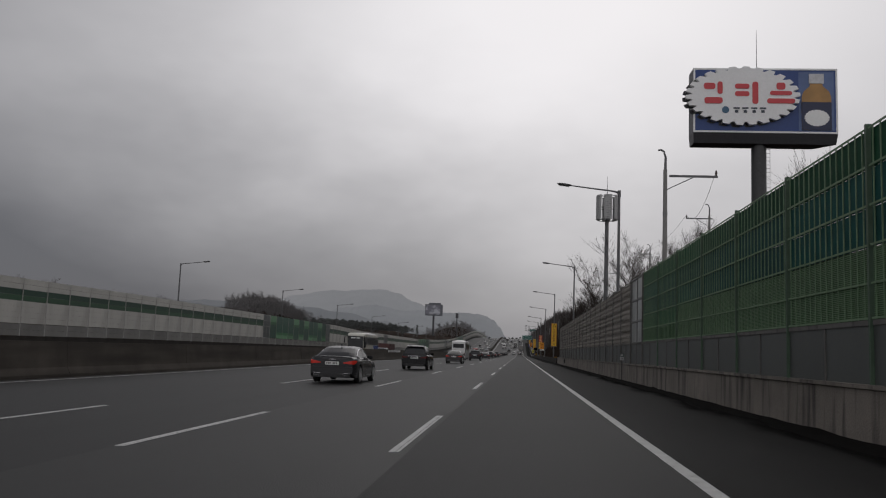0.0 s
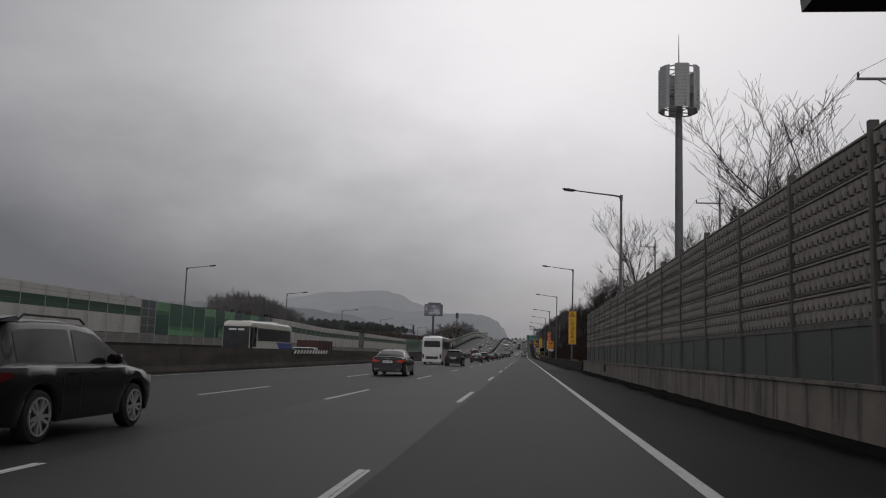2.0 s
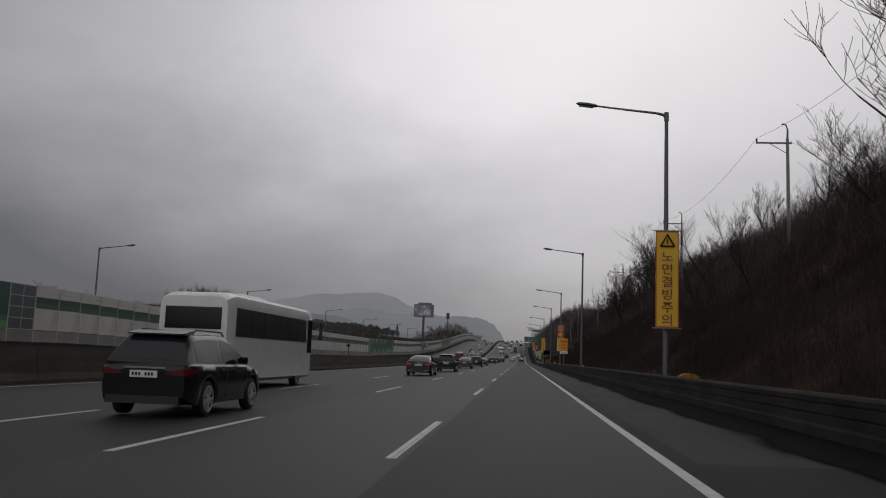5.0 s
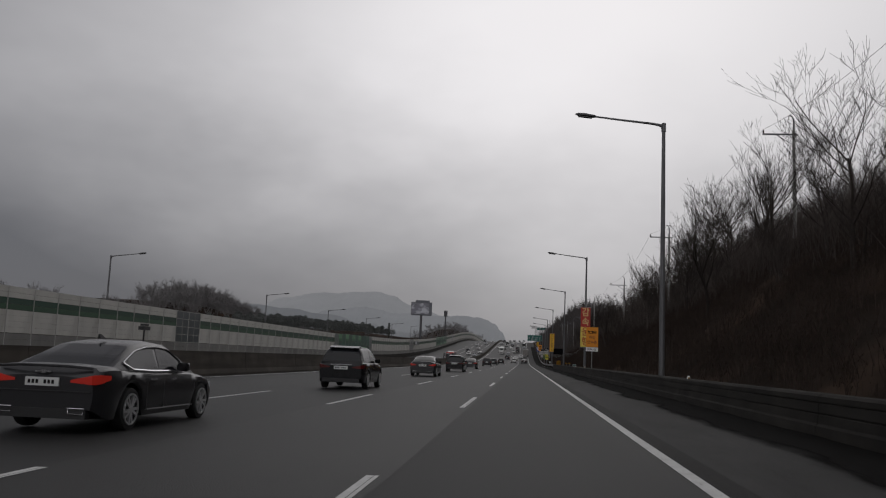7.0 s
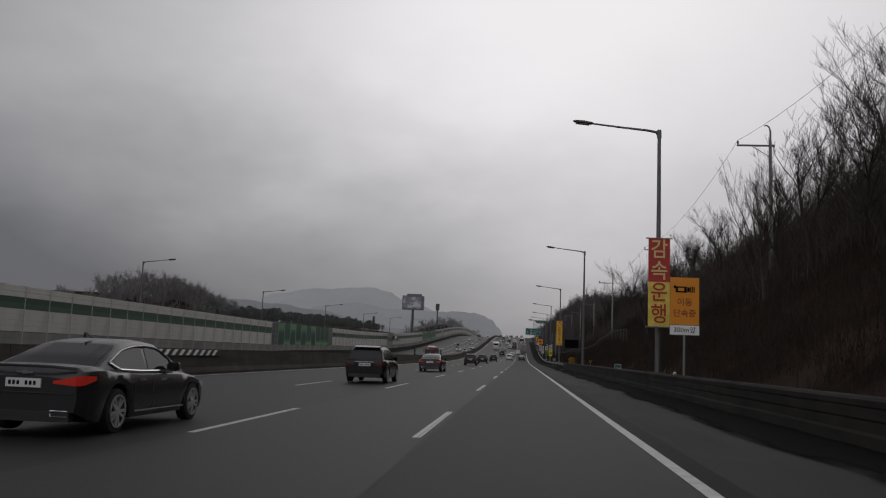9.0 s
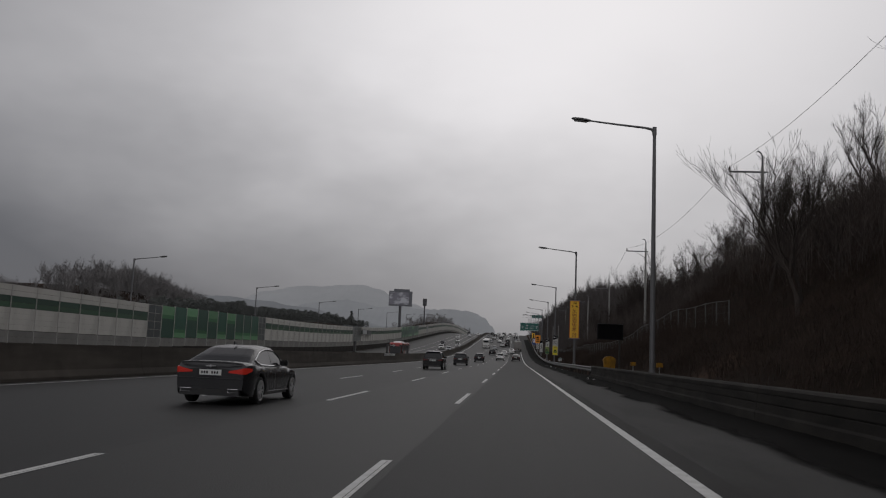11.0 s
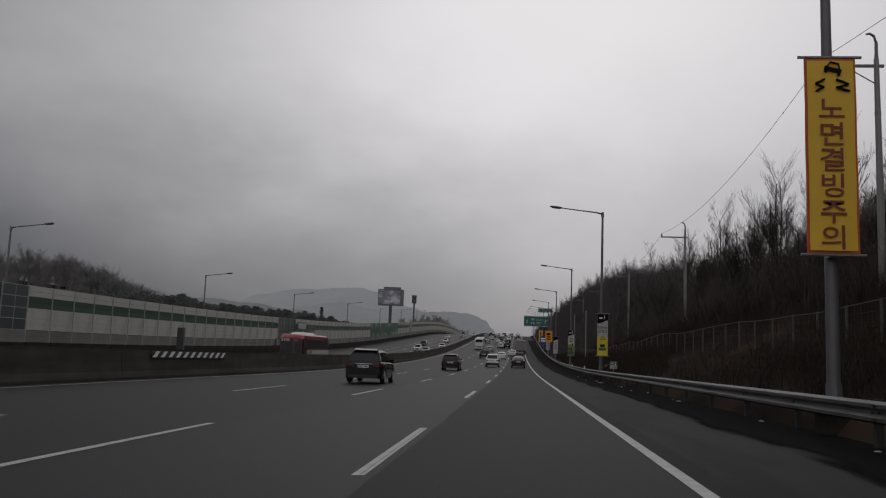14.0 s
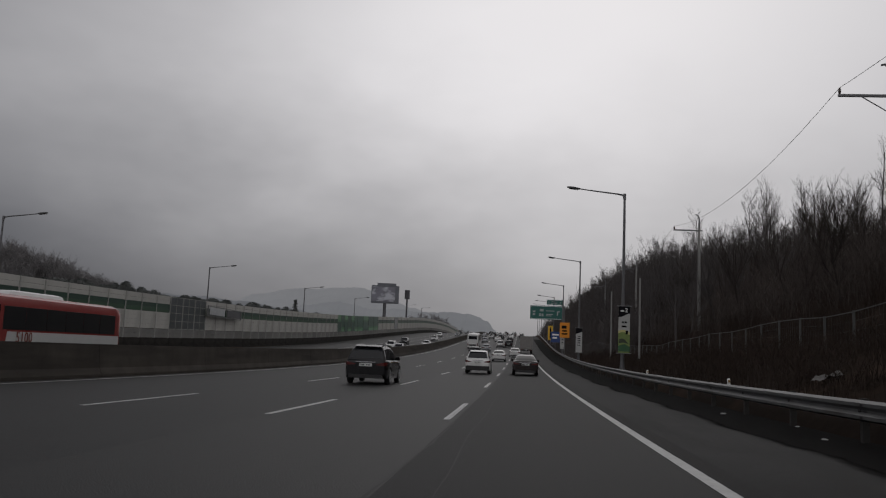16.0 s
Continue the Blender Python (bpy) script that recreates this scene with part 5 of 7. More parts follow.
def ice_banner(x, y, z0, z1, picture):
    b = banner(x, y, z0, z1, 1.0, "yellow vertical road-ice warning banner on a lamp post")
    cloth(b, -0.5, 0.5, z0, z1, mat("banner_border_red", (0.5, 0.1, 0.02), 0.6))
    cloth(b, -0.45, 0.45, z0 + 0.05, z1 - 0.05, YELLOW, y=-0.2)
    h = z1 - z0
    for i, ch in enumerate("노면결빙주의"):
        letters(ch, 0.52, BROWN, b, 0, -0.245, z1 - h * (0.275 + i * 0.131), 1.15, 0.003)
    s = Shape()
    zc = z1 - 0.42
    if picture == "triangle":
        for a, c in (((-0.3, -0.25), (0, 0.27)), ((0, 0.27), (0.3, -0.25)), ((0.3, -0.25), (-0.3, -0.25))):
            s.tube([(a[0], -0.245, zc + a[1]), (c[0], -0.245, zc + c[1])], 0.04, 4)
        s.tube([(0, -0.245, zc - 0.15), (0, -0.245, zc + 0.1)], 0.03, 4)
    else:
        # a tilted car seen from behind, over two crooked skid marks
        tilt = radians(-14)

        def at(u, v):
            return 0.03 + u * math.cos(tilt) - v * math.sin(tilt), zc + 0.13 + u * math.sin(tilt) + v * math.cos(tilt)

        def slab(pts):
            ring = [at(u, v) for u, v in pts]
            s.loft([[(u, -0.24, v) for u, v in ring], [(u, -0.25, v) for u, v in ring]])

        slab([(-0.17, 0.0), (0.17, 0.0), (0.17, 0.085), (-0.17, 0.085)])
        slab([(-0.14, 0.085), (-0.11, 0.085), (-0.07, 0.17), (-0.1, 0.17)])
        slab([(0.14, 0.085), (0.11, 0.085), (0.07, 0.17), (0.1, 0.17)])
        slab([(-0.1, 0.165), (0.1, 0.165), (0.09, 0.2), (-0.09, 0.2)])
        slab([(-0.16, -0.05), (-0.1, -0.05), (-0.1, 0.0), (-0.16, 0.0)])
        slab([(0.1, -0.05), (0.16, -0.05), (0.16, 0.0), (0.1, 0.0)])
        for line in (((-0.3, -0.27), (-0.14, -0.2), (-0.3, -0.12), (-0.12, -0.02)), ((0.36, -0.27), (0.1, -0.2), (0.34, -0.13), (0.1, -0.03))):
            for (ua, va), (ub, vb) in zip(line, line[1:]):
                s.tube([(ua, -0.245, zc + va), (ub, -0.245, zc + vb)], 0.024, 4)
    part("pictogram", s, INK, b)


ice_banner(6.34, 164.05, 2.95, 7.2, "triangle")
ice_banner(6.2, 364.2, 3.6, 7.57, "car")

b = banner(6.27, 263.5, 3.0, 7.05, 0.98, "red and yellow slow-driving banner on a lamp post")
cloth(b, -0.49, 0.49, 5.05, 7.05, RED, "red cloth")
cloth(b, -0.49, 0.49, 3.0, 5.05, mat("pale_yellow_cloth", (0.72, 0.55, 0.1), 0.6), "pale yellow cloth")
for i, (ch, mt) in enumerate((("감", CREAMY), ("속", CREAMY), ("운", mat("red_letter", (0.4, 0.04, 0.02), 0.6)), ("행", mat("red_letter", (0.4, 0.04, 0.02))))):
    letters(ch, 0.95, mt, b, 0, -0.215, 6.52 - i * 1.0, 0.9, 0.01)


def camera_sign():
    s0 = thing("speed_camera_sign", "orange speed enforcement sign with a camera pictogram on a post", "road sign", at=pose(6.65, 259.2, 0))
    part("post", Shape().tube([(0, 0.06, 0.3), (0, 0.06, 4.6)], 0.05, 8), STEEL, s0)
    face = part("panel", Shape().box(-0.58, 0.58, -0.03, 0.0, 2.93, 4.87), ORANGE, s0, "orange panel")
    s = Shape().box(-0.36, 0.08, -0.045, -0.03, 4.25, 4.5).box(0.1, 0.2, -0.045, -0.03, 4.28, 4.47).box(0.22, 0.26, -0.045, -0.03, 4.25, 4.5).box(0.29, 0.33, -0.045, -0.03, 4.25, 4.5).box(0.36, 0.4, -0.045, -0.03, 4.25, 4.5).box(-0.44, -0.36, -0.045, -0.03, 4.42, 4.54)
    part("pictogram", s, INK, face)
    part("pictogram_window", Shape().box(-0.27, -0.02, -0.05, -0.045, 4.31, 4.44), ORANGE, face)
    letters("이동", 0.34, BROWN, s0, 0, -0.036, 3.84, 1.0, 0.003)
    letters("단속중", 0.34, BROWN, s0, 0, -0.036, 3.38, 1.0, 0.003)
    plate = part("distance_plate", Shape().box(-0.58, 0.58, -0.03, 0.0, 2.52, 2.9), WHITE, s0, "white plate")
    part("plate_frame", Shape().box(-0.6, 0.6, -0.02, 0.01, 2.5, 2.92), STEEL, plate)
    letters("300m앞", 0.28, INK, s0, 0, -0.036, 2.71)


camera_sign()


def campaign_banner(x, y, z0, z1, number, lines, tint):
    b = banner(x, y, z0, z1, 0.78, "narrow white road-safety banner with a black top and coloured foot")
    h = z1 - z0
    cloth(b, -0.39, 0.39, z0, z1, mat("white_cloth", (0.4, 0.4, 0.39), 0.6), "white cloth")

    def patch(name, pts, material, y=-0.206):
        return part(name, Shape().loft([[(u, y, v) for u, v in pts], [(u, y - 0.006, v) for u, v in pts]]), material, b)

    def wave(a, amp, f, ph):
        return [(-0.39 + 0.78 * k / 12, a + amp * math.sin(f * k / 12 + ph)) for k in range(13)]

    edge = wave(z1 - h * 0.19, -h * 0.04, 3.4, 1.2)
    patch("black_top", edge + [(0.39, z1), (-0.39, z1)], mat("black_cloth", (0.012, 0.012, 0.014), 0.9, spec=0.05))
    if tint:
        low = wave(z0 + h * 0.4, h * 0.045, 3.0, 0.4)
        patch("coloured_foot", [(-0.39, z0), (0.39, z0)] + low[::-1], tint)
        patch("pale_sweep", low + [(u, v + h * 0.05) for u, v in low[::-1]], mat("pale_lemon_print", (0.52, 0.48, 0.2), 0.6))
        dark = mat("dark_green_print", (0.03, 0.1, 0.04), 0.5)
        if number == "1":
            car_ = part("car_picture", Shape().box(-0.26, 0.26, -0.222, -0.213, z0 + h * 0.12, z0 + h * 0.19).box(-0.2, 0.2, -0.222, -0.213, z0 + h * 0.2, z0 + h * 0.27), dark, b)
            part("car_window", Shape().box(-0.15, 0.15, -0.226, -0.222, z0 + h * 0.215, z0 + h * 0.25), INK, car_)
            tri_ = Shape()
            zc = z0 + h * 0.42
            for a, c in (((-0.18, -0.12), (0, 0.2)), ((0, 0.2), (0.18, -0.12)), ((0.18, -0.12), (-0.18, -0.12))):
                tri_.tube([(a[0], -0.22, zc + a[1]), (c[0], -0.22, zc + c[1])], 0.03, 4)
            part("pictogram", tri_, mat("brown_red_print", (0.12, 0.03, 0.02), 0.6), b)
        else:
            patch("hill_print", [(-0.39, z0 + h * 0.03), (0.39, z0 + h * 0.03), (0.39, z0 + h * 0.13), (0.05, z0 + h * 0.19), (-0.39, z0 + h * 0.15)], dark, -0.213)
            patch("bush_print", [(-0.36, z0 + h * 0.2), (-0.08, z0 + h * 0.22), (0.3, z0 + h * 0.2), (0.1, z0 + h * 0.27), (-0.12, z0 + h * 0.31), (-0.34, z0 + h * 0.29)], mat("dark_print", (0.04, 0.05, 0.03), 0.6), -0.213)
            part("figure_mark", Shape().box(0.1, 0.26, -0.222, -0.213, z0 + h * 0.4, z0 + h * 0.48), INK, b)
    if number:
        letters(number, 0.42, WHITE, b, 0.14, -0.217, z1 - h * 0.085)
        part("small_writing", Shape().box(-0.26, -0.02, -0.222, -0.213, z1 - h * 0.115, z1 - h * 0.085), WHITE, b)
    for i, ln in enumerate(lines):
        letters(ln, 0.25, INK, b, 0, -0.217, z1 - h * (0.34 + 0.085 * i))
    if not lines:
        bars = Shape()
        for k in range(2 if tint else 5):
            zb = z1 - h * (0.34 + 0.09 * k)
            for a, c in (((-0.16, -0.03), (0.03, 0.18)) if k % 2 == 0 else ((-0.17, 0.17),)):
                bars.box(a, c, -0.216, -0.206, zb - 0.07, zb + 0.05)
        part("writing_bars", bars, INK, b)


YFOOT = mat("lemon_print", (0.6, 0.5, 0.03), 0.6)
GFOOT = mat("leaf_green_print", (0.16, 0.22, 0.06), 0.6)
campaign_banner(6.5, 412.4, 1.95, 5.1, "1", ("비상등", "트렁크"), YFOOT)
campaign_banner(6.95, 457.3, 2.3, 5.5, "2", (), GFOOT)
campaign_banner(7.1, 504.8, 3.0, 6.0, "", (), None)
campaign_banner(7.4, 552.8, 4.3, 7.3, "", (), None)


def plain_sign(x, y, z0, z1, w, material, label, marks):
    s0 = thing("roadside_sign", label, "road sign", "roadside signs", at=pose(x, y, 0))
    part("post", Shape().tube([(0, 0.06, gz(6, y) - 0.2), (0, 0.06, z1 - 0.2)], 0.06, 8), STEEL, s0)
    face = part("panel", Shape().box(-w / 2, w / 2, -0.03, 0, z0, z1), material, s0)
    s = Shape()
    for a, c, u, v in marks:
        s.box(-w / 2 + a * w, -w / 2 + c * w, -0.04, -0.03, z0 + (z1 - z0) * u, z0 + (z1 - z0) * v)
    part("writing", s, INK if material is not NAVY else WHITE, face)


plain_sign(7.1, 540, 5.9, 8.4, 1.6, ORANGE, "orange enforcement sign with dark marks on a post", ((0.2, 0.7, 0.6, 0.8), (0.25, 0.75, 0.4, 0.5), (0.2, 0.8, 0.2, 0.3)))
plain_sign(7.0, 575, 6.0, 8.2, 1.9, NAVY, "blue roadside sign with pale writing on a post", ((0.15, 0.85, 0.65, 0.8), (0.2, 0.7, 0.35, 0.5)))
plain_sign(7.2, 610, 7.5, 11.0, 1.2, YELLOW, "yellow roadside banner sign on a post", ((0.35, 0.65, 0.1, 0.9),))


def km_post(x, y, z, size, lines):
    k = thing("kilometre_marker", "small white kilometre marker plate on a post behind the rail", "marker", "kilometre markers", at=pose(x, y, 0))
    part("post", Shape().tube([(0, 0.04, gz(6, y) - 0.2), (0, 0.04, z)], 0.03, 6), STEEL, k)
    part("plate", Shape().box(-size / 2, size / 2, -0.015, 0.01, z - size / 2, z + size / 2), mat("grey_white_plate", (0.36, 0.36, 0.36), 0.5), k)
    part("green_band", Shape().box(-size / 2 + 0.02, size / 2 - 0.02, -0.02, -0.016, z, z + size / 2 - 0.03), mat("dark_teal_print", (0.03, 0.1, 0.09), 0.5), k)
    if lines:
        letters(lines[0], size * 0.48, WHITE, k, 0, -0.025, z + size * 0.23)
        letters(lines[1], size * 0.48, INK, k, 0.04, -0.02, z - size * 0.25)


km_post(7.34, 412.2, 1.26, 0.54, ("412", "1"))
km_post(6.1, 278, 0.95, 0.42, None)
wm = thing("wall_marker", "small dark and white marker plate on a thin black post", "marker", at=pose(5.62, 51.5, 0))
part("post", Shape().box(-0.025, 0.025, 0.0, 0.03, gz(5.6, 51.5) - 0.05, 1.5), BLACK, wm)
part("upper_plate", Shape().box(-0.1, 0.1, -0.02, 0.0, 1.38, 1.56), mat("dark_green_plate", (0.02, 0.05, 0.04), 0.5), wm)
part("lower_plate", Shape().box(-0.1, 0.1, -0.02, 0.0, 1.2, 1.37), mat("grey_white_plate", (0.4, 0.4, 0.4), 0.5), wm)
part("plate_mark", Shape().box(-0.06, 0.06, -0.026, -0.02, 1.42, 1.52), mat("grey_white_plate", (0.4, 0.4, 0.4)), wm)
part("plate_mark", Shape().box(-0.015, 0.02, -0.026, -0.02, 1.23, 1.34), INK, wm)


def vms():
    v = thing("message_board", "switched-off black electronic message board on a post", "sign board", at=pose(0, 330, 0))
    part("casing", Shape().box(5.4, 7.1, -0.02, 0.22, 2.75, 3.78), mat("matt_black_case", (0.01, 0.01, 0.011), 0.85, var=0.1, spec=0.1), v)
    part("screen", Shape().box(5.47, 7.03, -0.04, -0.02, 2.82, 3.71), mat("dark_screen", (0.004, 0.004, 0.0045), 0.8, spec=0.05), v)
    part("hood", Shape().box(5.38, 7.12, -0.14, 0.22, 3.78, 3.82), BLACK, v)
    part("post", Shape().tube([(6.88, 0.1, 0.3), (6.88, 0.1, 3.2)], 0.06, 10), RAILPOST, v)


vms()


def grit_bin(x, y, z, w, h, dome):
    g = thing("grit_bin", "weathered yellow plastic grit bin with a domed lid", "grit bin", "grit bins", at=pose(x, y, z))
    yp = mat("weathered_yellow_plastic", (0.26, 0.13, 0.012), 0.7, var=0.3, scale=3, spec=0.2, stain=((0.1, 0.06, 0.015), (1, 1, 0.4), (0.5, 0.7)), stain_scale=2.5)
    d = w * 0.75
    b = [(-w / 2 * 0.9, 0), (w / 2 * 0.9, 0)]
    part("tub", Shape().loft([[(-w * 0.44, -d / 2, 0), (w * 0.44, -d / 2, 0), (w * 0.44, d / 2, 0), (-w * 0.44, d / 2, 0)], [(-w / 2, -d * 0.54, h * 0.66), (w / 2, -d * 0.54, h * 0.66), (w / 2, d * 0.54, h * 0.66), (-w / 2, d * 0.54, h * 0.66)]]), yp, g)
    part("rim", Shape().box(-w * 0.54, w * 0.54, -d * 0.58, d * 0.58, h * 0.66, h * 0.72), yp, g)
    rings = []
    for i in range(7):
        a = math.pi * i / 6
        rings.append((-w * 0.52 * math.cos(a), h * 0.72 + h * 0.3 * math.sin(a)))
    part("lid", Shape().loft([[(x_, -d * 0.56, z_) for x_, z_ in rings], [(x_, d * 0.56, z_) for x_, z_ in rings]]), yp, g, smooth=50)


grit_bin(6.42, 331.9, 0.8, 0.8, 0.85, 0.3)
solid("concrete_pad", Shape().box(5.95, 6.95, 331.3, 332.5, 0.1, 0.8), CONC_DARK, "small concrete pad under the grit bin", "pad")
grit_bin(6.58, 160.3, hill(6.7, 160.3) + 0.1, 0.8, 0.8, 0.3)
lamp_box = thing("warning_light", "small amber warning light box on the slope", "warning light", "warning lights", at=pose(7.77, 330, 1.0))
part("case", Shape().box(-0.17, 0.17, -0.08, 0.08, 0.1, 0.34), mat("weathered_yellow_plastic", (0.5, 0.26, 0.012)), lamp_box)
part("stake", Shape().tube([(0, 0, -0.6), (0, 0, 0.1)], 0.03, 6), STEEL, lamp_box)
copy_thing(lamp_box, pose(7.78, 319.8, 1.01, 0, 0, -0.15))

for x, y in ((5.78, 205.6), (5.8, 256.5), (6.05, 440), (6.1, 424)):
    d = thing("delineator", "small white reflector stub on the roadside barrier", "delineator", "delineators", at=pose(x, y, gz(x, y) + 0.8))
    part("stub", Shape().tube([(0, 0, -0.1), (0, 0, 0.1), (0, 0, 0.14)], [0.05, 0.05, 0.03], 8), WHITE, d)
    part("reflector", Shape().box(-0.03, 0.03, -0.06, -0.048, 0.02, 0.1), mat("amber_reflector", (0.3, 0.18, 0.06), 0.4), d)


# ---- direction sign gantry ----
def gantry(y, x0, x1, z0, z1, xp):
    g = thing("sign_gantry", "green direction sign on a cantilever gantry over the lanes", "sign gantry", "sign gantries", at=pose(0, y, 0))
    gs = mat("sign_green", (0.01, 0.1, 0.085), 0.4, var=0.1)
    part("column", Shape().tube([(xp, 0.5, gz(7, y) - 0.5), (xp, 0.5, z1)], [0.3, 0.22], 12), LAMPGREY, g, smooth=True)
    for z in (z0 + 0.7, z1 - 0.7):
        part("beam", Shape().tube([(xp, 0.5, z), (x0, 0.4, z)], 0.14, 8), LAMPGREY, g)
    face = part("panel", Shape().box(x0, x1, 0.0, 0.08, z0, z1), gs, g)
    part("border", Shape().box(x0 + 0.1, x1 - 0.1, -0.01, 0, z1 - 0.16, z1 - 0.1).box(x0 + 0.1, x1 - 0.1, -0.01, 0, z0 + 0.1, z0 + 0.16), WHITE, face)
    w, h = x1 - x0, z1 - z0
    dull = mat("dull_sign_white", (0.3, 0.34, 0.33), 0.5)
    for a, c, u, v in ((0.08, 0.16, 0.3, 0.42), (0.08, 0.16, 0.5, 0.62), (0.28, 0.34, 0.22, 0.42), (0.36, 0.42, 0.22, 0.42), (0.3, 0.42, 0.58, 0.76), (0.5, 0.72, 0.34, 0.4), (0.5, 0.66, 0.24, 0.29), (0.5, 0.76, 0.6, 0.66), (0.84, 0.88, 0.3, 0.62), (0.88, 0.94, 0.56, 0.64)):
        part("writing_bar", Shape().box(x0 + a * w, x0 + c * w, -0.02, 0, z0 + u * h, z0 + v * h), dull, face)


gantry(577, 1.7, 8.35, 10.8, 13.65, 8.8)
gantry(640, 7.0, 11.4, 18.3, 19.8, 11.6)


# ---- on the median ----
def hazard_board(y0, y1):
    h = thing("hazard_board", "black and white striped hazard board along the median", "hazard board", "hazard boards", at=pose(-17.62, 0, gz(-17.6, y0)))
    part("board", Shape().box(-0.05, 0.0, y0, y1, 1.0, 1.34), BLACK, h)
    n = int((y1 - y0) / 0.95)
    for i in range(n):
        a = y0 + i * 0.95 + 0.05
        part("stripe", Shape().loft([[(0.003, a, 1.02), (0.003, a + 0.42, 1.02), (0.003, a + 0.85, 1.32), (0.003, a + 0.43, 1.32)], [(0.012, a, 1.02), (0.012, a + 0.42, 1.02), (0.012, a + 0.85, 1.32), (0.012, a + 0.43, 1.32)]]), WHITE, h)


for a, c in ((117.4, 129.3), (263.5, 272.5), (387, 397.6)):
    hazard_board(a, c)
for y in (366.7, 391.0, 413.5):
    c = thing("median_cabinet", "dark twin-post equipment frame standing on the median", "cabinet", "median equipment", at=pose(-17.9, y, gz(-17.9, y) + 1.35))
    part("post", Shape().box(-0.12, 0.12, -0.2, -0.02, 0, 1.25), BLACK, c)
    part("post", Shape().box(-0.12, 0.12, 0.12, 0.3, 0, 1.25), mat("dull_post", (0.1, 0.1, 0.1), 0.7), c)
    part("foot", Shape().box(-0.16, 0.16, -0.3, 0.4, -0.02, 0.06), CONC_DARK, c)
fl = thing("median_floodlight", "small dark lamp on a stalk above the median", "floodlight", at=pose(-17.9, 213.5, 1.1))
part("stalk", Shape().tube([(0, 0, 0), (0, 0, 0.9)], 0.04, 6), BLACK, fl)
part("head", Shape().box(-0.15, 0.15, -0.32, 0.32, 0.9, 1.08).box(-0.1, 0.1, -0.24, 0.24, 1.1, 1.2), BLACK, fl)

# sign frame over the opposite barrier
sf = thing("sign_back_frame", "steel frame of grey sign backs on the opposite noise barrier", "sign frame", at=pose(-43.3, 518, 0))
part("frame", Shape().box(-0.08, 0.08, -7, 7, 6.0, 6.12).box(-0.08, 0.08, -7, 7, 7.3, 7.42).box(-0.08, 0.08, -7, -6.85, 6.12, 7.3).box(-0.08, 0.08, 6.85, 7, 6.12, 7.3), STEEL, sf)
part("panel", Shape().box(0.08, 0.14, -6.5, -0.5, 6.2, 7.2), mat("pale_panel_back", (0.4, 0.41, 0.42), 0.5), sf)
part("panel", Shape().box(0.08, 0.14, 0.5, 6.2, 6.2, 7.2), mat("dark_panel_back", (0.08, 0.08, 0.085), 0.5), sf)
for yy in (-6.5, 0.0, 6.3):
    part("bracket", Shape().box(-0.72, -0.08, yy - 0.06, yy + 0.06, 6.02, 6.1), STEEL, sf)

# far billboard and mast
fb = thing("far_billboard", "distant grey billboard on two dark columns", "billboard", at=pose(-110, 1060, 0, 0, 0, 8))
part("board", Shape().box(-9.5, 12.5, 0, 3, 44.5, 58.5), mat("far_board_grey", (0.12, 0.125, 0.14), 0.6, var=0.2, scale=0.3), fb)
part("face", Shape().box(-9, 9.5, -0.2, -0.01, 46, 57.5), mat("far_board_face", (0.17, 0.17, 0.2), 0.5, var=0.3, scale=0.15, stain=((0.45, 0.46, 0.5), (0.3, 1, 0.5), (0.5, 0.62)), stain_scale=0.35), fb)
part("top_box", Shape().box(-5, 10, 0.5, 2.5, 58.5, 60.5), mat("far_board_grey", (0.12, 0.125, 0.14)), fb)
part("column", Shape().tube([(1.5, 1.5, 5), (1.5, 1.5, 44.6)], 1.3, 12), mat("far_column", (0.06, 0.06, 0.065), 0.6), fb)
fm = thing("far_mast", "distant dark mast with a boxed antenna head", "antenna tower", at=pose(-65, 872, 5))
part("shaft", Shape().tube([(0, 0, 0), (0, 0, 32)], 0.5, 8), mat("far_column", (0.06, 0.06, 0.065)), fm)
part("head", Shape().tube([(0, 0, 30), (0, 0, 35)], 1.5, 8), mat("far_column", (0.06, 0.06, 0.065)), fm)

# litter under the rail
lr = random.Random(3)
LIT = mat("dirty_white_scrap", (0.32, 0.32, 0.31), 0.8, var=0.3)
for i in range(24):
    y = lr.uniform(350, 425) if i < 21 else lr.uniform(325, 336)
    x = lr.uniform(5.3, 6.3) if i < 21 else lr.uniform(4.6, 5.3)
    s = Shape()
    r = lr.uniform(0.05, 0.15)
    pts = [[(lr.uniform(0.6, 1) * r * math.cos(a) * k, lr.uniform(0.6, 1) * r * math.sin(a) * k * 1.4, z * r * 0.45) for a in [j * 1.05 for j in range(6)]] for k, z in ((0.9, 0), (1, 0.35), (0.5, 0.8))]
    ob = solid("litter", s.loft(pts), LIT, "crumpled pale scrap of litter on the verge", "litter", "litter")
    ob.location = (x, y, gz(x, y) + 0.002)

# a torn pale sheet lying on the slope
s = Shape()
n = 9
for j in range(n):
    for i in range(n):
        u, v = (i / (n - 1) - 0.5) * 1.5, (j / (n - 1) - 0.5) * 0.8
        lift = 0.1 + 0.13 * noise.noise((u * 3, v * 4, 2.0)) + 0.07 * noise.noise((u * 8, v * 8, 6.0))
        w = 1 - 0.35 * noise.noise((v * 4, 3, 1))
        s.v.append((u * w, v, lift * 1.6))
for j in range(n - 1):
    for i in range(n - 1):
        a = j * n + i
        s.f.append([a, a + 1, a + n + 1, a + n])
rag = solid("discarded_sheet", s, mat("dirty_sheet", (0.11, 0.105, 0.1), 0.8, var=0.35, scale=3), "torn dirty white plastic sheet lying on the slope", "litter", smooth=80)
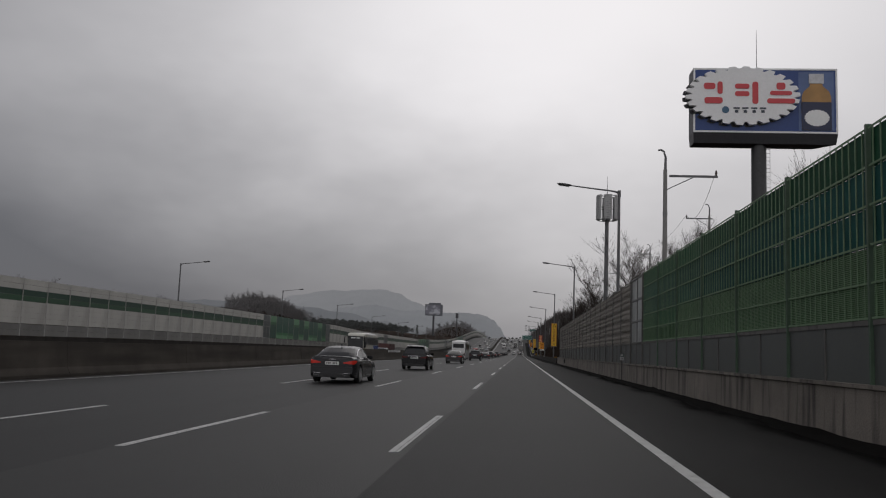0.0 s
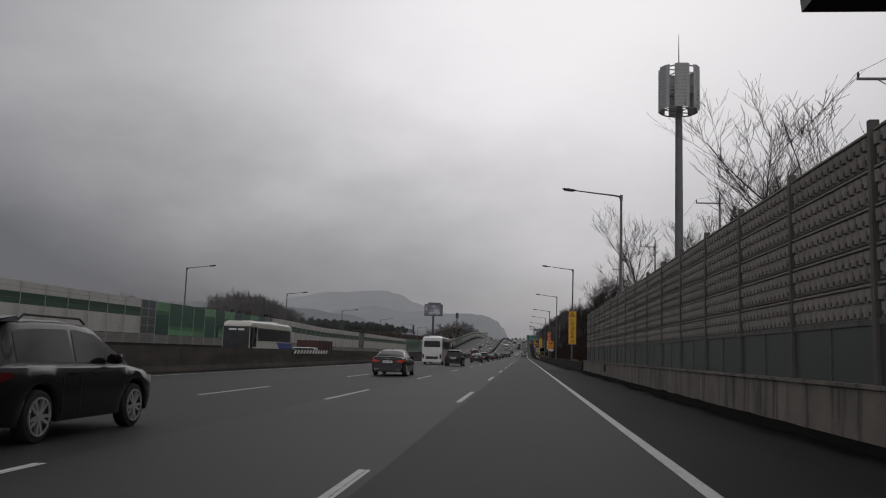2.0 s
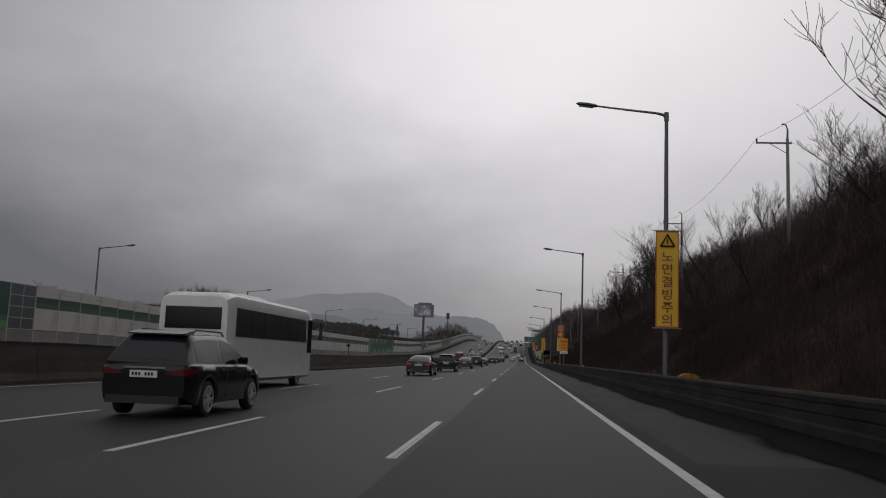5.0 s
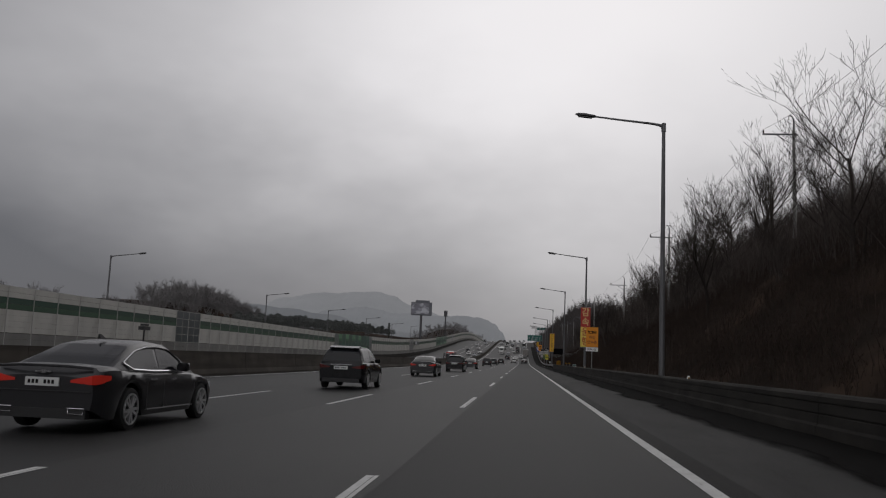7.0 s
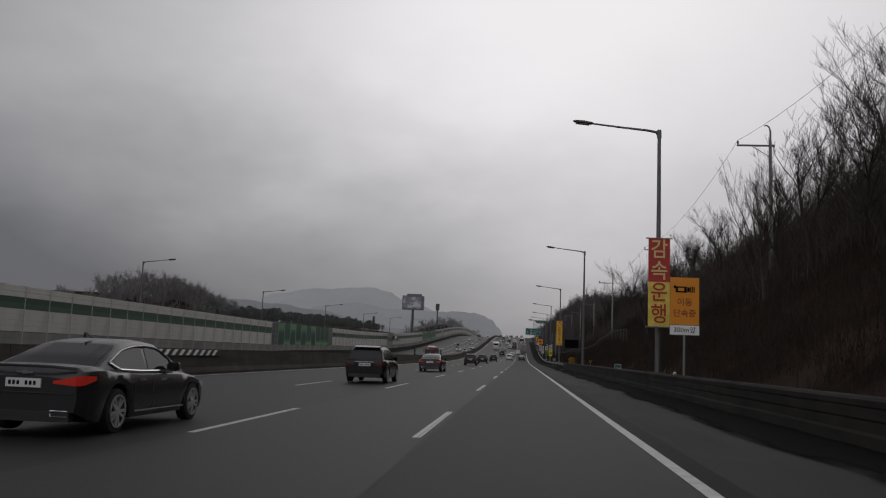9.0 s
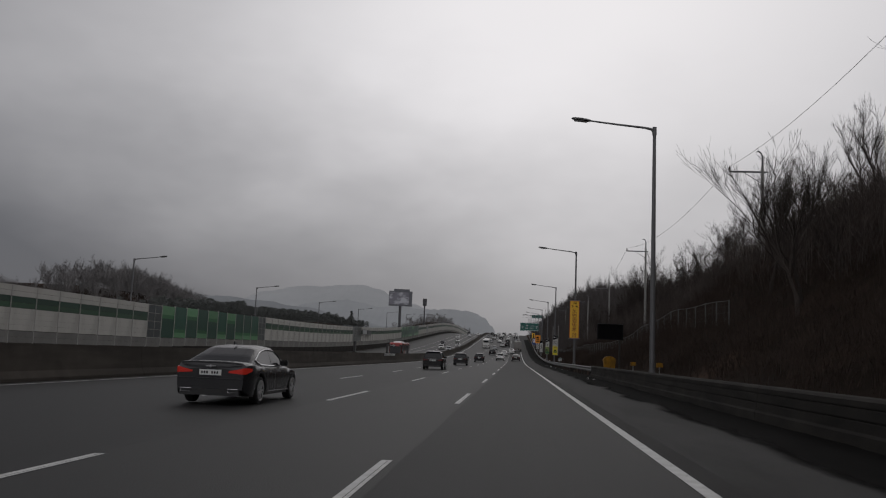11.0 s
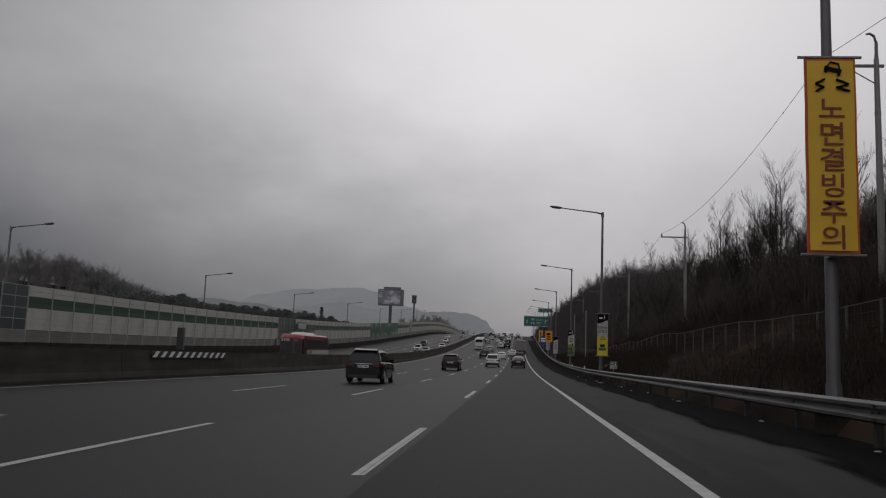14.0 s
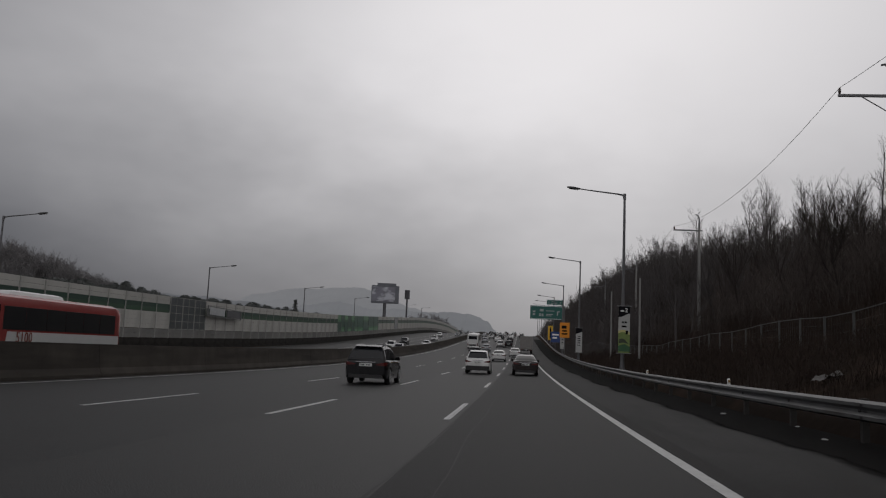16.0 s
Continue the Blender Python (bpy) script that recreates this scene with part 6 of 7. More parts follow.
rag.matrix_basis = Matrix.LocRotScale((8.0, 421, hill(8.0, 421) + 0.45), Euler((0, -0.25, 0.5)), (0.6, 0.6, 0.6))

# ---- vehicles ----
GLASS = mat("tinted_car_glass", (0.012, 0.013, 0.015), 0.08, var=0.1, bump=0, spec=0.35)
TYRE = mat("tyre_rubber", (0.012, 0.012, 0.012), 0.85, var=0.15)
ALLOY = mat("alloy_wheel", (0.62, 0.62, 0.63), 0.28, 0.75, var=0.1, bump=0)
CHROME = mat("chrome_trim", (0.6, 0.6, 0.62), 0.18, 0.95, var=0.05, bump=0)
TAIL = mat("red_tail_lamp", (0.06, 0.008, 0.008), 0.2, var=0.1, bump=0, emit=((1.0, 0.06, 0.03), 0.006))
HEADL = mat("clear_head_lamp", (0.55, 0.56, 0.58), 0.15, var=0.1, bump=0)
PLATE = mat("number_plate_white", (0.6, 0.61, 0.6), 0.5, var=0.03, bump=0)


def paint(name, color, rough=0.16):
    return mat(name, color, rough, 0.1, var=0.06, scale=1.5, fine=200, bump=0.0, spec=0.6)


def wheel(parent, x, y, r, w, side, spokes=10):
    t = Shape()
    rings = []
    for xo, k in ((-0.5, 0.86), (-0.42, 0.97), (-0.25, 1.0), (0.25, 1.0), (0.42, 0.97), (0.5, 0.86), (0.44, 0.7), (-0.44, 0.7)):
        rings.append([(x + xo * w, y + r * k * math.cos(a), r + r * k * math.sin(a)) for a in [i * 2 * math.pi / 22 for i in range(22)]])
    t.loft(rings + [rings[0]], cap=False)
    wh = part("wheel", t, TYRE, parent, smooth=True)
    rim = Shape()
    ox = x + side * w * 0.36
    rim.tube([(ox - side * 0.02, y, r), (ox, y, r)], r * 0.7, 22)
    part("rim_dish", rim, mat("dark_rim_dish", (0.03, 0.03, 0.032), 0.5, 0.4), wh)
    sp = Shape()
    for i in range(spokes):
        a = 2 * math.pi * (i + 0.5 * (i % 2) * 0.6) / spokes
        c, s = math.cos(a), math.sin(a)
        p = -s * 0.022, c * 0.022
        xo = ox + side * 0.035
        sp.loft([[(ox, y + c * r * 0.1 + p[0], r + s * r * 0.1 + p[1]), (ox, y + c * r * 0.1 - p[0], r + s * r * 0.1 - p[1]), (xo, y + c * r * 0.1 - p[0], r + s * r * 0.1 - p[1]), (xo, y + c * r * 0.1 + p[0], r + s * r * 0.1 + p[1])], [(ox, y + c * r * 0.68 + p[0], r + s * r * 0.68 + p[1]), (ox, y + c * r * 0.68 - p[0], r + s * r * 0.68 - p[1]), (xo, y + c * r * 0.68 - p[0], r + s * r * 0.68 - p[1]), (xo, y + c * r * 0.68 + p[0], r + s * r * 0.68 + p[1])]])
    pts = [(ox + side * 0.03, y + r * 0.7 * math.cos(a), r + r * 0.7 * math.sin(a)) for a in [i * 2 * math.pi / 22 for i in range(23)]]
    sp.tube(pts, 0.018, 4, cap=False)
    sp.tube([(ox, y, r), (ox + side * 0.04, y, r)], r * 0.14, 10)
    part("spokes", sp, ALLOY, wh)


def lerp_table(tab, y):
    if y <= tab[0][0]:
        return tab[0][1]
    for (a, va), (b, vb) in zip(tab, tab[1:]):
        if a <= y <= b:
            u = (y - a) / (b - a)
            return va + (vb - va) * u
    return tab[-1][1]


def car(label, colour, L, W, H, deck, cabin, sill=0.22, wr=0.34, wb=None, rear_overhang=1.0, chrome_line=False, category="car", detail=True, group="cars on the expressway", lamp=TAIL):
    """deck: (y, height) of the body below the glass; cabin: (y, roof height) from the rear glass foot to the windscreen foot. y=0 is the rear bumper."""
    c = thing("car", label, category, group)
    hw = W / 2
    wb = wb or L * 0.6
    yr, yf = rear_overhang, rear_overhang + wb
    rings = []
    n = 36
    for i in range(n + 1):
        y = L * i / n
        e = min(y, L - y)
        tuck = 1 - 0.13 * max(0, 1 - e / 0.5) ** 2 - (0.06 * max(0, 1 - (L - y) / 1.2) ** 2)
        top = lerp_table(deck, y)
        low = sill + (0.16 * max(0, 1 - e / 0.35))
        arch = min(abs(y - yr), abs(y - yf))
        if arch < wr + 0.09:
            lift = math.sqrt(max(0, (wr + 0.09) ** 2 - arch**2))
        else:
            lift = 0
        lo = max(low, min(lift + wr * 0.95, top - 0.18)) if lift > 0.02 else low
        h = hw * tuck
        mid = low + (top - low) * 0.5
        mid = max(mid, lo + 0.06)
        half = [(h * 0.72, low), (h * 0.74, lo), (h * 0.965, lo), (h * 0.995, (lo + mid) / 2), (h, mid), (h * 0.985, mid + (top - mid) * 0.5), (h * 0.945, top - 0.06), (h * 0.86, top - 0.005), (h * 0.4, top + 0.025)]
        rings.append([(x, y, z) for x, z in half] + [(-x, y, z) for x, z in half[::-1]])
    body = part("body", Shape().loft(rings), colour, c, smooth=35)
    # cabin
    ya, yb = cabin[0][0], cabin[-1][0]
    rings = []
    m_ = 20
    for i in range(m_ + 1):
        y = ya + (yb - ya) * i / m_
        foot = lerp_table(deck, y) - 0.03
        top = max(lerp_table(cabin, y), foot + 0.01)
        k = (top - foot) / max(0.01, H - foot)
        wb_, wt = hw * 0.875, hw * (0.875 - 0.2 * min(1, k))
        half = [(wb_, foot), (wt + (wb_ - wt) * 0.12, top - 0.09 * k - 0.002), (wt * 0.93, top - 0.03 * k), (wt * 0.6, top)]
        rings.append([(x, y, z) for x, z in half] + [(-x, y, z) for x, z in half[::-1]])
    part("cabin_shell", Shape().loft(rings), colour, c, smooth=40)
    tops = [(y, z) for y, z in cabin if z > H - 0.17]
    y1, y2 = tops[0][0], tops[-1][0]

    def shell(y):
        foot = lerp_table(deck, y) - 0.03
        top = max(lerp_table(cabin, y), foot + 0.01)
        k = (top - foot) / max(0.01, H - foot)
        wb_, wt = hw * 0.875, hw * (0.875 - 0.2 * min(1, k))
        return foot, top, k, wb_, wt

    def edge(y, z):
        foot, top, k, wb_, wt = shell(y)
        u = min(1, max(0, (z - foot) / max(0.01, top - 0.09 * k - foot)))
        return wb_ + (wt + (wb_ - wt) * 0.12 - wb_) * u

    def side_glass(side, a, b):
        s = Shape()
        for i in range(9):
            y = a + (b - a) * i / 8
            foot, top, k, wb_, wt = shell(y)
            z0, z1 = foot + 0.05, max(foot + 0.055, top - 0.09 * k - 0.045)
            s.v += [(side * (edge(y, z0) + 0.006), y, z0), (side * (edge(y, z1) + 0.006), y, z1)]
        for i in range(8):
            s.f.append([2 * i, 2 * i + 2, 2 * i + 3, 2 * i + 1])
        part("side_window", s, GLASS, c, "dark tinted side window")

    def screen(a, b, name):
        s = Shape()
        for i in range(9):
            y = a + (b - a) * i / 8
            foot, top, k, wb_, wt = shell(y)
            w1, w2 = wt * 0.9, wt * 0.6
            s.v += [(-w1, y, top - 0.03 * k + 0.008), (-w2, y, top + 0.008), (w2, y, top + 0.008), (w1, y, top - 0.03 * k + 0.008)]
        for i in range(8):
            for j in range(3):
                s.f.append([4 * i + j, 4 * i + j + 1, 4 * i + j + 5, 4 * i + j + 4])
        part(name, s, GLASS, c, "dark tinted screen")

    mid = (ya + yb) / 2 + 0.1
    for side in (-1, 1):
        side_glass(side, ya + (0.5 if cabin[0][1] < H - 0.3 else 0.3) * 1.0 + (0.12 if chrome_line else 0), mid - 0.05)
        side_glass(side, mid + 0.05, yb - 0.42)
    screen(ya + 0.03, y1 - 0.06, "rear_window")
    screen(y2 + 0.08, yb - 0.04, "windscreen")
    for side in (-1, 1):
        if detail:
            mir = Shape()
            ymr = yb - 0.75
            zm = lerp_table(deck, ymr) + 0.06
            mir.loft([[(side * (hw * 0.88 + a * 0.22), ymr + o, zm + q) for o, q in ((-0.07 * k, -0.06 * k), (0.07 * k, -0.05 * k), (0.06 * k, 0.08 * k), (-0.07 * k, 0.09 * k))] for a, k in ((0, 0.5), (0.3, 1.0), (0.9, 1.1), (1.0, 0.7))])
            part("door_mirror", mir, colour, c, smooth=60)
            for yh in (yr + 0.75, (ya + yb) / 2 + 0.45):
                zh = lerp_table(deck, yh) - 0.16
                part("door_handle", Shape().box(side * hw * 0.965 - 0.012, side * hw * 0.965 + 0.022, yh, yh + 0.22, zh, zh + 0.035), colour if not chrome_line else CHROME, c)
            seam = Shape()
            for ys_ in (yr + 0.55, (ya + yb) / 2 + 0.12, yf - 0.42):
                seam.box(side * hw * 0.995 - 0.008, side * hw * 0.995 + 0.004, ys_, ys_ + 0.012, sill + 0.1, lerp_table(deck, ys_) - 0.2)
            part("door_seams", seam, BLACK, c)
        for y in (yr, yf):
            wheel(c, side * (hw - 0.115), y, wr, 0.22, side)
    if chrome_line:
        for side in (-1, 1):
            pts = []
            for i in range(15):
                y = ya + 0.42 + (yb - 0.55 - ya - 0.42) * i / 14
                z = lerp_table(cabin, y) - 0.11
                pts.append((side * (edge(y, z) + 0.012), y, z))
            low = []
            for i in range(9):
                y = yb - 0.5 - (yb - ya - 1.2) * i / 8
                z = lerp_table(deck, y) + 0.0
                low.append((side * (hw * 0.878 + 0.012), y, z))
            part("window_trim", Shape().tube(pts + low + [pts[0]], 0.018, 5), CHROME, c, "chrome window surround")
            sk = Shape().tube([(side * (hw + 0.005), yr + 0.55, sill + 0.1), (side * (hw + 0.005), yf - 0.5, sill + 0.09)], 0.014, 5)
            part("sill_trim", sk, CHROME, c)
    # rear
    zt = lerp_table(deck, 0.15)
    hz = zt - 0.02
    for side in (-1, 1):
        tl = Shape()
        rings = []
        for fx, y, za, zb in ((0.48, -0.014, 0.215, 0.175), (0.68, -0.016, 0.23, 0.135), (0.845, -0.014, 0.24, 0.1), (0.893, 0.03, 0.24, 0.095), (0.937, 0.12, 0.225, 0.09), (0.985, 0.34, 0.165, 0.1)):
            o = 0.06 if fx < 0.86 else 0.0
            q = 0.05 if fx > 0.86 else 0.0
            rings.append([(side * hw * fx, y, hz - za), (side * hw * fx, y, hz - zb), (side * (hw * fx - q), y + o, hz - zb), (side * (hw * fx - q), y + o, hz - za)])
        tl.loft(rings)
        part("tail_lamp", tl, lamp, c, "red tail lamp")
        hl = Shape()
        zf = lerp_table(deck, L - 0.25)
        hl.loft([[(side * hw * 0.5, L + 0.0, zf - 0.16), (side * hw * 0.5, L + 0.0, zf - 0.05), (side * hw * 0.5, L - 0.15, zf - 0.03), (side * hw * 0.5, L - 0.15, zf - 0.16)], [(side * hw * 0.87, L - 0.12, zf - 0.15), (side * hw * 0.87, L - 0.12, zf - 0.02), (side * hw * 0.84, L - 0.4, zf + 0.0), (side * hw * 0.84, L - 0.4, zf - 0.1)]])
        part("head_lamp", hl, HEADL, c)
    if H > 1.6:
        yr0 = tops[0][0]
        part("roof_spoiler", Shape().loft([[(-hw * 0.62, yr0 - 0.2, H - 0.09), (hw * 0.62, yr0 - 0.2, H - 0.09), (hw * 0.62, yr0 - 0.2, H - 0.06), (-hw * 0.62, yr0 - 0.2, H - 0.06)], [(-hw * 0.64, yr0 + 0.25, H - 0.06), (hw * 0.64, yr0 + 0.25, H - 0.06), (hw * 0.62, yr0 + 0.25, H + 0.012), (-hw * 0.62, yr0 + 0.25, H + 0.012)]]), colour, c)
        for side in (-1, 1):
            part("roof_rail", Shape().tube([(side * hw * 0.6, yr0 + 0.3, H - 0.04), (side * hw * 0.6, yr0 + 0.42, H + 0.035), (side * hw * 0.6, y2 - 0.25, H + 0.03), (side * hw * 0.6, y2 - 0.1, H - 0.05)], 0.018, 6), BLACK, c)
        part("rear_wiper", Shape().tube([(0.02, 0.12, 1.13), (0.3, 0.13, 1.15)], 0.012, 4), BLACK, c)
    bp = Shape().box(-hw * 0.78, hw * 0.78, -0.02, 0.12, sill + 0.02, sill + 0.17)
    part("rear_valance", bp, BLACK, c)
    pl = part("number_plate", Shape().box(-0.27, 0.27, -0.03, 0.0, hz - 0.28, hz - 0.15), PLATE, c, "white number plate")
    for k in (0, 1, 2, 4, 5, 6):
        part("plate_bar", Shape().box(-0.225 + k * 0.064, -0.185 + k * 0.064, -0.034, -0.03, hz - 0.245, hz - 0.185), INK, pl)
    part("front_grille", Shape().box(-hw * 0.42, hw * 0.42, L - 0.06, L + 0.012, sill + 0.22, sill + 0.48), BLACK, c)
    if chrome_line:
        ex = Shape()
        for side in (-1, 1):
            c0, z0, z1 = side * hw * 0.62, sill + 0.1, sill + 0.18
            ex.tube([(c0 - 0.12, -0.03, z0), (c0 + 0.12, -0.03, z0), (c0 + 0.13, -0.03, z1), (c0 - 0.13, -0.03, z1), (c0 - 0.12, -0.03, z0)], 0.009, 5)
        part("exhaust_tips", ex, CHROME, c)
        part("boot_lip", Shape().tube([(-hw * 0.8, 0.07, zt - 0.015), (-hw * 0.4, 0.0, zt + 0.01), (hw * 0.4, 0.0, zt + 0.01), (hw * 0.8, 0.07, zt - 0.015)], 0.022, 6), colour, c, smooth=True)
        part("bumper_crease", Shape().box(-hw * 0.82, hw * 0.82, -0.022, 0.02, hz - 0.36, hz - 0.345), BLACK, c)
        part("badge", Shape().box(-0.13, 0.13, -0.012, 0.02, hz - 0.075, hz - 0.05).box(-0.03, 0.03, -0.014, 0.02, hz - 0.09, hz - 0.035), CHROME, c)
        part("fin_antenna", Shape().loft([[(-0.03, tops[0][0] + 0.12, H + 0.0), (0.03, tops[0][0] + 0.12, H + 0.0), (0.03, tops[0][0] + 0.34, H), (-0.03, tops[0][0] + 0.34, H)], [(-0.008, tops[0][0] + 0.1, H + 0.085), (0.008, tops[0][0] + 0.1, H + 0.085), (0.008, tops[0][0] + 0.17, H + 0.085), (-0.008, tops[0][0] + 0.17, H + 0.085)]]), BLACK, c)
    else:
        part("rear_strip", Shape().box(-hw * 0.45, hw * 0.45, -0.008, 0.02, hz - 0.11, hz - 0.075), CHROME, c)
    return c


SEDAN_DECK = ((0, 0.86), (0.08, 1.02), (0.5, 1.05), (1.0, 1.0), (2.0, 0.96), (3.2, 0.95), (3.6, 0.94), (4.5, 0.82), (4.85, 0.7), (4.99, 0.55))
SEDAN_CABIN = ((0.55, 1.02), (0.95, 1.2), (1.5, 1.4), (1.95, 1.465), (2.4, 1.48), (2.9, 1.44), (3.3, 1.25), (3.85, 0.95))
SUV_DECK = ((0, 0.9), (0.1, 1.08), (0.6, 1.08), (2.0, 1.06), (3.2, 1.05), (3.5, 1.05), (4.4, 0.93), (4.65, 0.75), (4.75, 0.6))
SUV_CABIN = ((0.08, 1.08), (0.35, 1.45), (0.6, 1.64), (1.2, 1.68), (2.2, 1.69), (2.75, 1.62), (3.2, 1.35), (3.75, 1.04))
HATCH_DECK = ((0, 0.8), (0.1, 0.98), (0.5, 1.0), (2.6, 0.95), (3.0, 0.94), (3.6, 0.85), (3.9, 0.65), (4.0, 0.5))
HATCH_CABIN = ((0.15, 0.98), (0.5, 1.35), (0.8, 1.47), (1.8, 1.5), (2.3, 1.42), (2.7, 1.2), (3.1, 0.94))


def put(c, x, y, turn=0.0, z=None):
    c.matrix_basis = pose(x, y, gz(x, y) + 0.003 if z is None else z, math.degrees(math.atan((prof(y + 4) - prof(y)) / 4)) * (1 if turn == 0 else -1), 0, turn)
    return c


BRAKE = mat("lit_brake_lamp", (0.3, 0.015, 0.012), 0.2, var=0.1, bump=0, emit=((1.0, 0.07, 0.04), 0.075))
BLACKP, DARKP = mat("dark_metallic_car_paint", (0.042, 0.042, 0.045), 0.27, 0.55, var=0.06, scale=1.5, fine=200, bump=0.0, spec=0.6), mat("charcoal_car_paint", (0.009, 0.0092, 0.0105), 0.2, 0.0, var=0.06, scale=1.5, fine=200, bump=0.0, spec=0.35)
WHITEP, SILVER, MAROON = paint("white_car_paint", (0.62, 0.62, 0.61)), paint("silver_car_paint", (0.3, 0.31, 0.32)), paint("dark_brown_car_paint", (0.018, 0.012, 0.0115))

saloon = put(car("large black saloon car with chrome window surrounds", BLACKP, 4.99, 1.89, 1.48, SEDAN_DECK, SEDAN_CABIN, wr=0.35, wb=3.05, rear_overhang=1.08, chrome_line=True, lamp=BRAKE), -7.36, 187.45)
dark_suv = put(car("black sport utility car with tinted glass", DARKP, 4.75, 1.89, 1.7, SUV_DECK, SUV_CABIN, sill=0.26, wr=0.36, wb=2.8, rear_overhang=1.0), -6.75, 434)
white_suv = put(car("white compact sport utility car with dark lower trim", WHITEP, 4.45, 1.85, 1.66, SUV_DECK, SUV_CABIN, sill=0.26, wr=0.35, wb=2.65, rear_overhang=0.95), -3.15, 458.5)
part("lower_trim", Shape().box(-0.84, 0.84, -0.03, 0.06, 0.26, 0.58), BLACK, white_suv, "black lower bumper trim")
put(car("dark brown saloon car driving on the expressway", MAROON, 4.85, 1.85, 1.46, SEDAN_DECK, SEDAN_CABIN, wr=0.33, wb=2.8), 0.25, 458)
white_sedan = put(car("white saloon car on the expressway", WHITEP, 4.7, 1.82, 1.46, SEDAN_DECK, SEDAN_CABIN, wr=0.33, wb=2.7), -2.9, 508)
black_suv = put(car("dark van-like car with tinted glass", DARKP, 4.8, 1.9, 1.72, SUV_DECK, SUV_CABIN, sill=0.26, wr=0.35, wb=2.8), -6.4, 515)
silver = put(car("small silver hatchback on the expressway", SILVER, 4.0, 1.75, 1.5, HATCH_DECK, HATCH_CABIN, wr=0.31, wb=2.5, rear_overhang=0.75), -7.0, 568)
fr = random.Random(21)
SPOTS = [(-0.9, 535, white_sedan), (-3.0, 600, black_suv), (-4.9, 597, white_suv), (-3.2, 640, black_suv), (-6.8, 650, white_sedan), (0.3, 660, silver), (-10.4, 640, silver), (-3.4, 690, white_sedan), (0.2, 705, black_suv), (-7.0, 715, silver), (-10.6, 735, black_suv), (-3.2, 750, white_suv), (0.4, 765, white_sedan), (-6.9, 790, black_suv), (-3.3, 815, silver), (0.2, 830, black_suv), (-10.5, 850, white_sedan), (-7.0, 870, white_suv), (-10.4, 690, white_suv), (-6.8, 685, black_suv), (-13.9, 660, white_sedan), (-14.0, 720, silver), (-10.3, 775, white_sedan), (-13.8, 790, black_suv), (-3.4, 725, silver), (0.3, 738, white_sedan), (-3.2, 778, black_suv), (0.3, 800, silver), (-6.9, 750, white_sedan), (-3.3, 845, white_suv), (0.3, 868, white_sedan), (-10.4, 815, silver), (-6.9, 835, white_suv)]
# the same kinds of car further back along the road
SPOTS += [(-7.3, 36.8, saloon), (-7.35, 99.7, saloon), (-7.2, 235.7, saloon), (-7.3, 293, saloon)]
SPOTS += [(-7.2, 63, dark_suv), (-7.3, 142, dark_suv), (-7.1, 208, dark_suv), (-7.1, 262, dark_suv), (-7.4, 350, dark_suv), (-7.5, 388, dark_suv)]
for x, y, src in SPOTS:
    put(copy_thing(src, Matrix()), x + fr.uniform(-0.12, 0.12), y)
for x, y, src in ((-21, 545, silver), (-21, 588, white_sedan), (-24.5, 640, white_sedan), (-27.6, 600, black_suv), (-28, 690, white_suv), (-24, 720, silver), (-21, 760, white_sedan), (-28, 790, black_suv), (-24.6, 560, white_suv)):
    put(copy_thing(src, Matrix()), x, y, 180)


SCREEN = mat("grey_reflecting_windscreen", (0.04, 0.042, 0.045), 0.15, var=0.3, scale=1.2, bump=0, spec=0.5)
COACH_GLASS = mat("dusky_coach_glass", (0.014, 0.014, 0.015), 0.3, var=0.15, bump=0, spec=0.25)


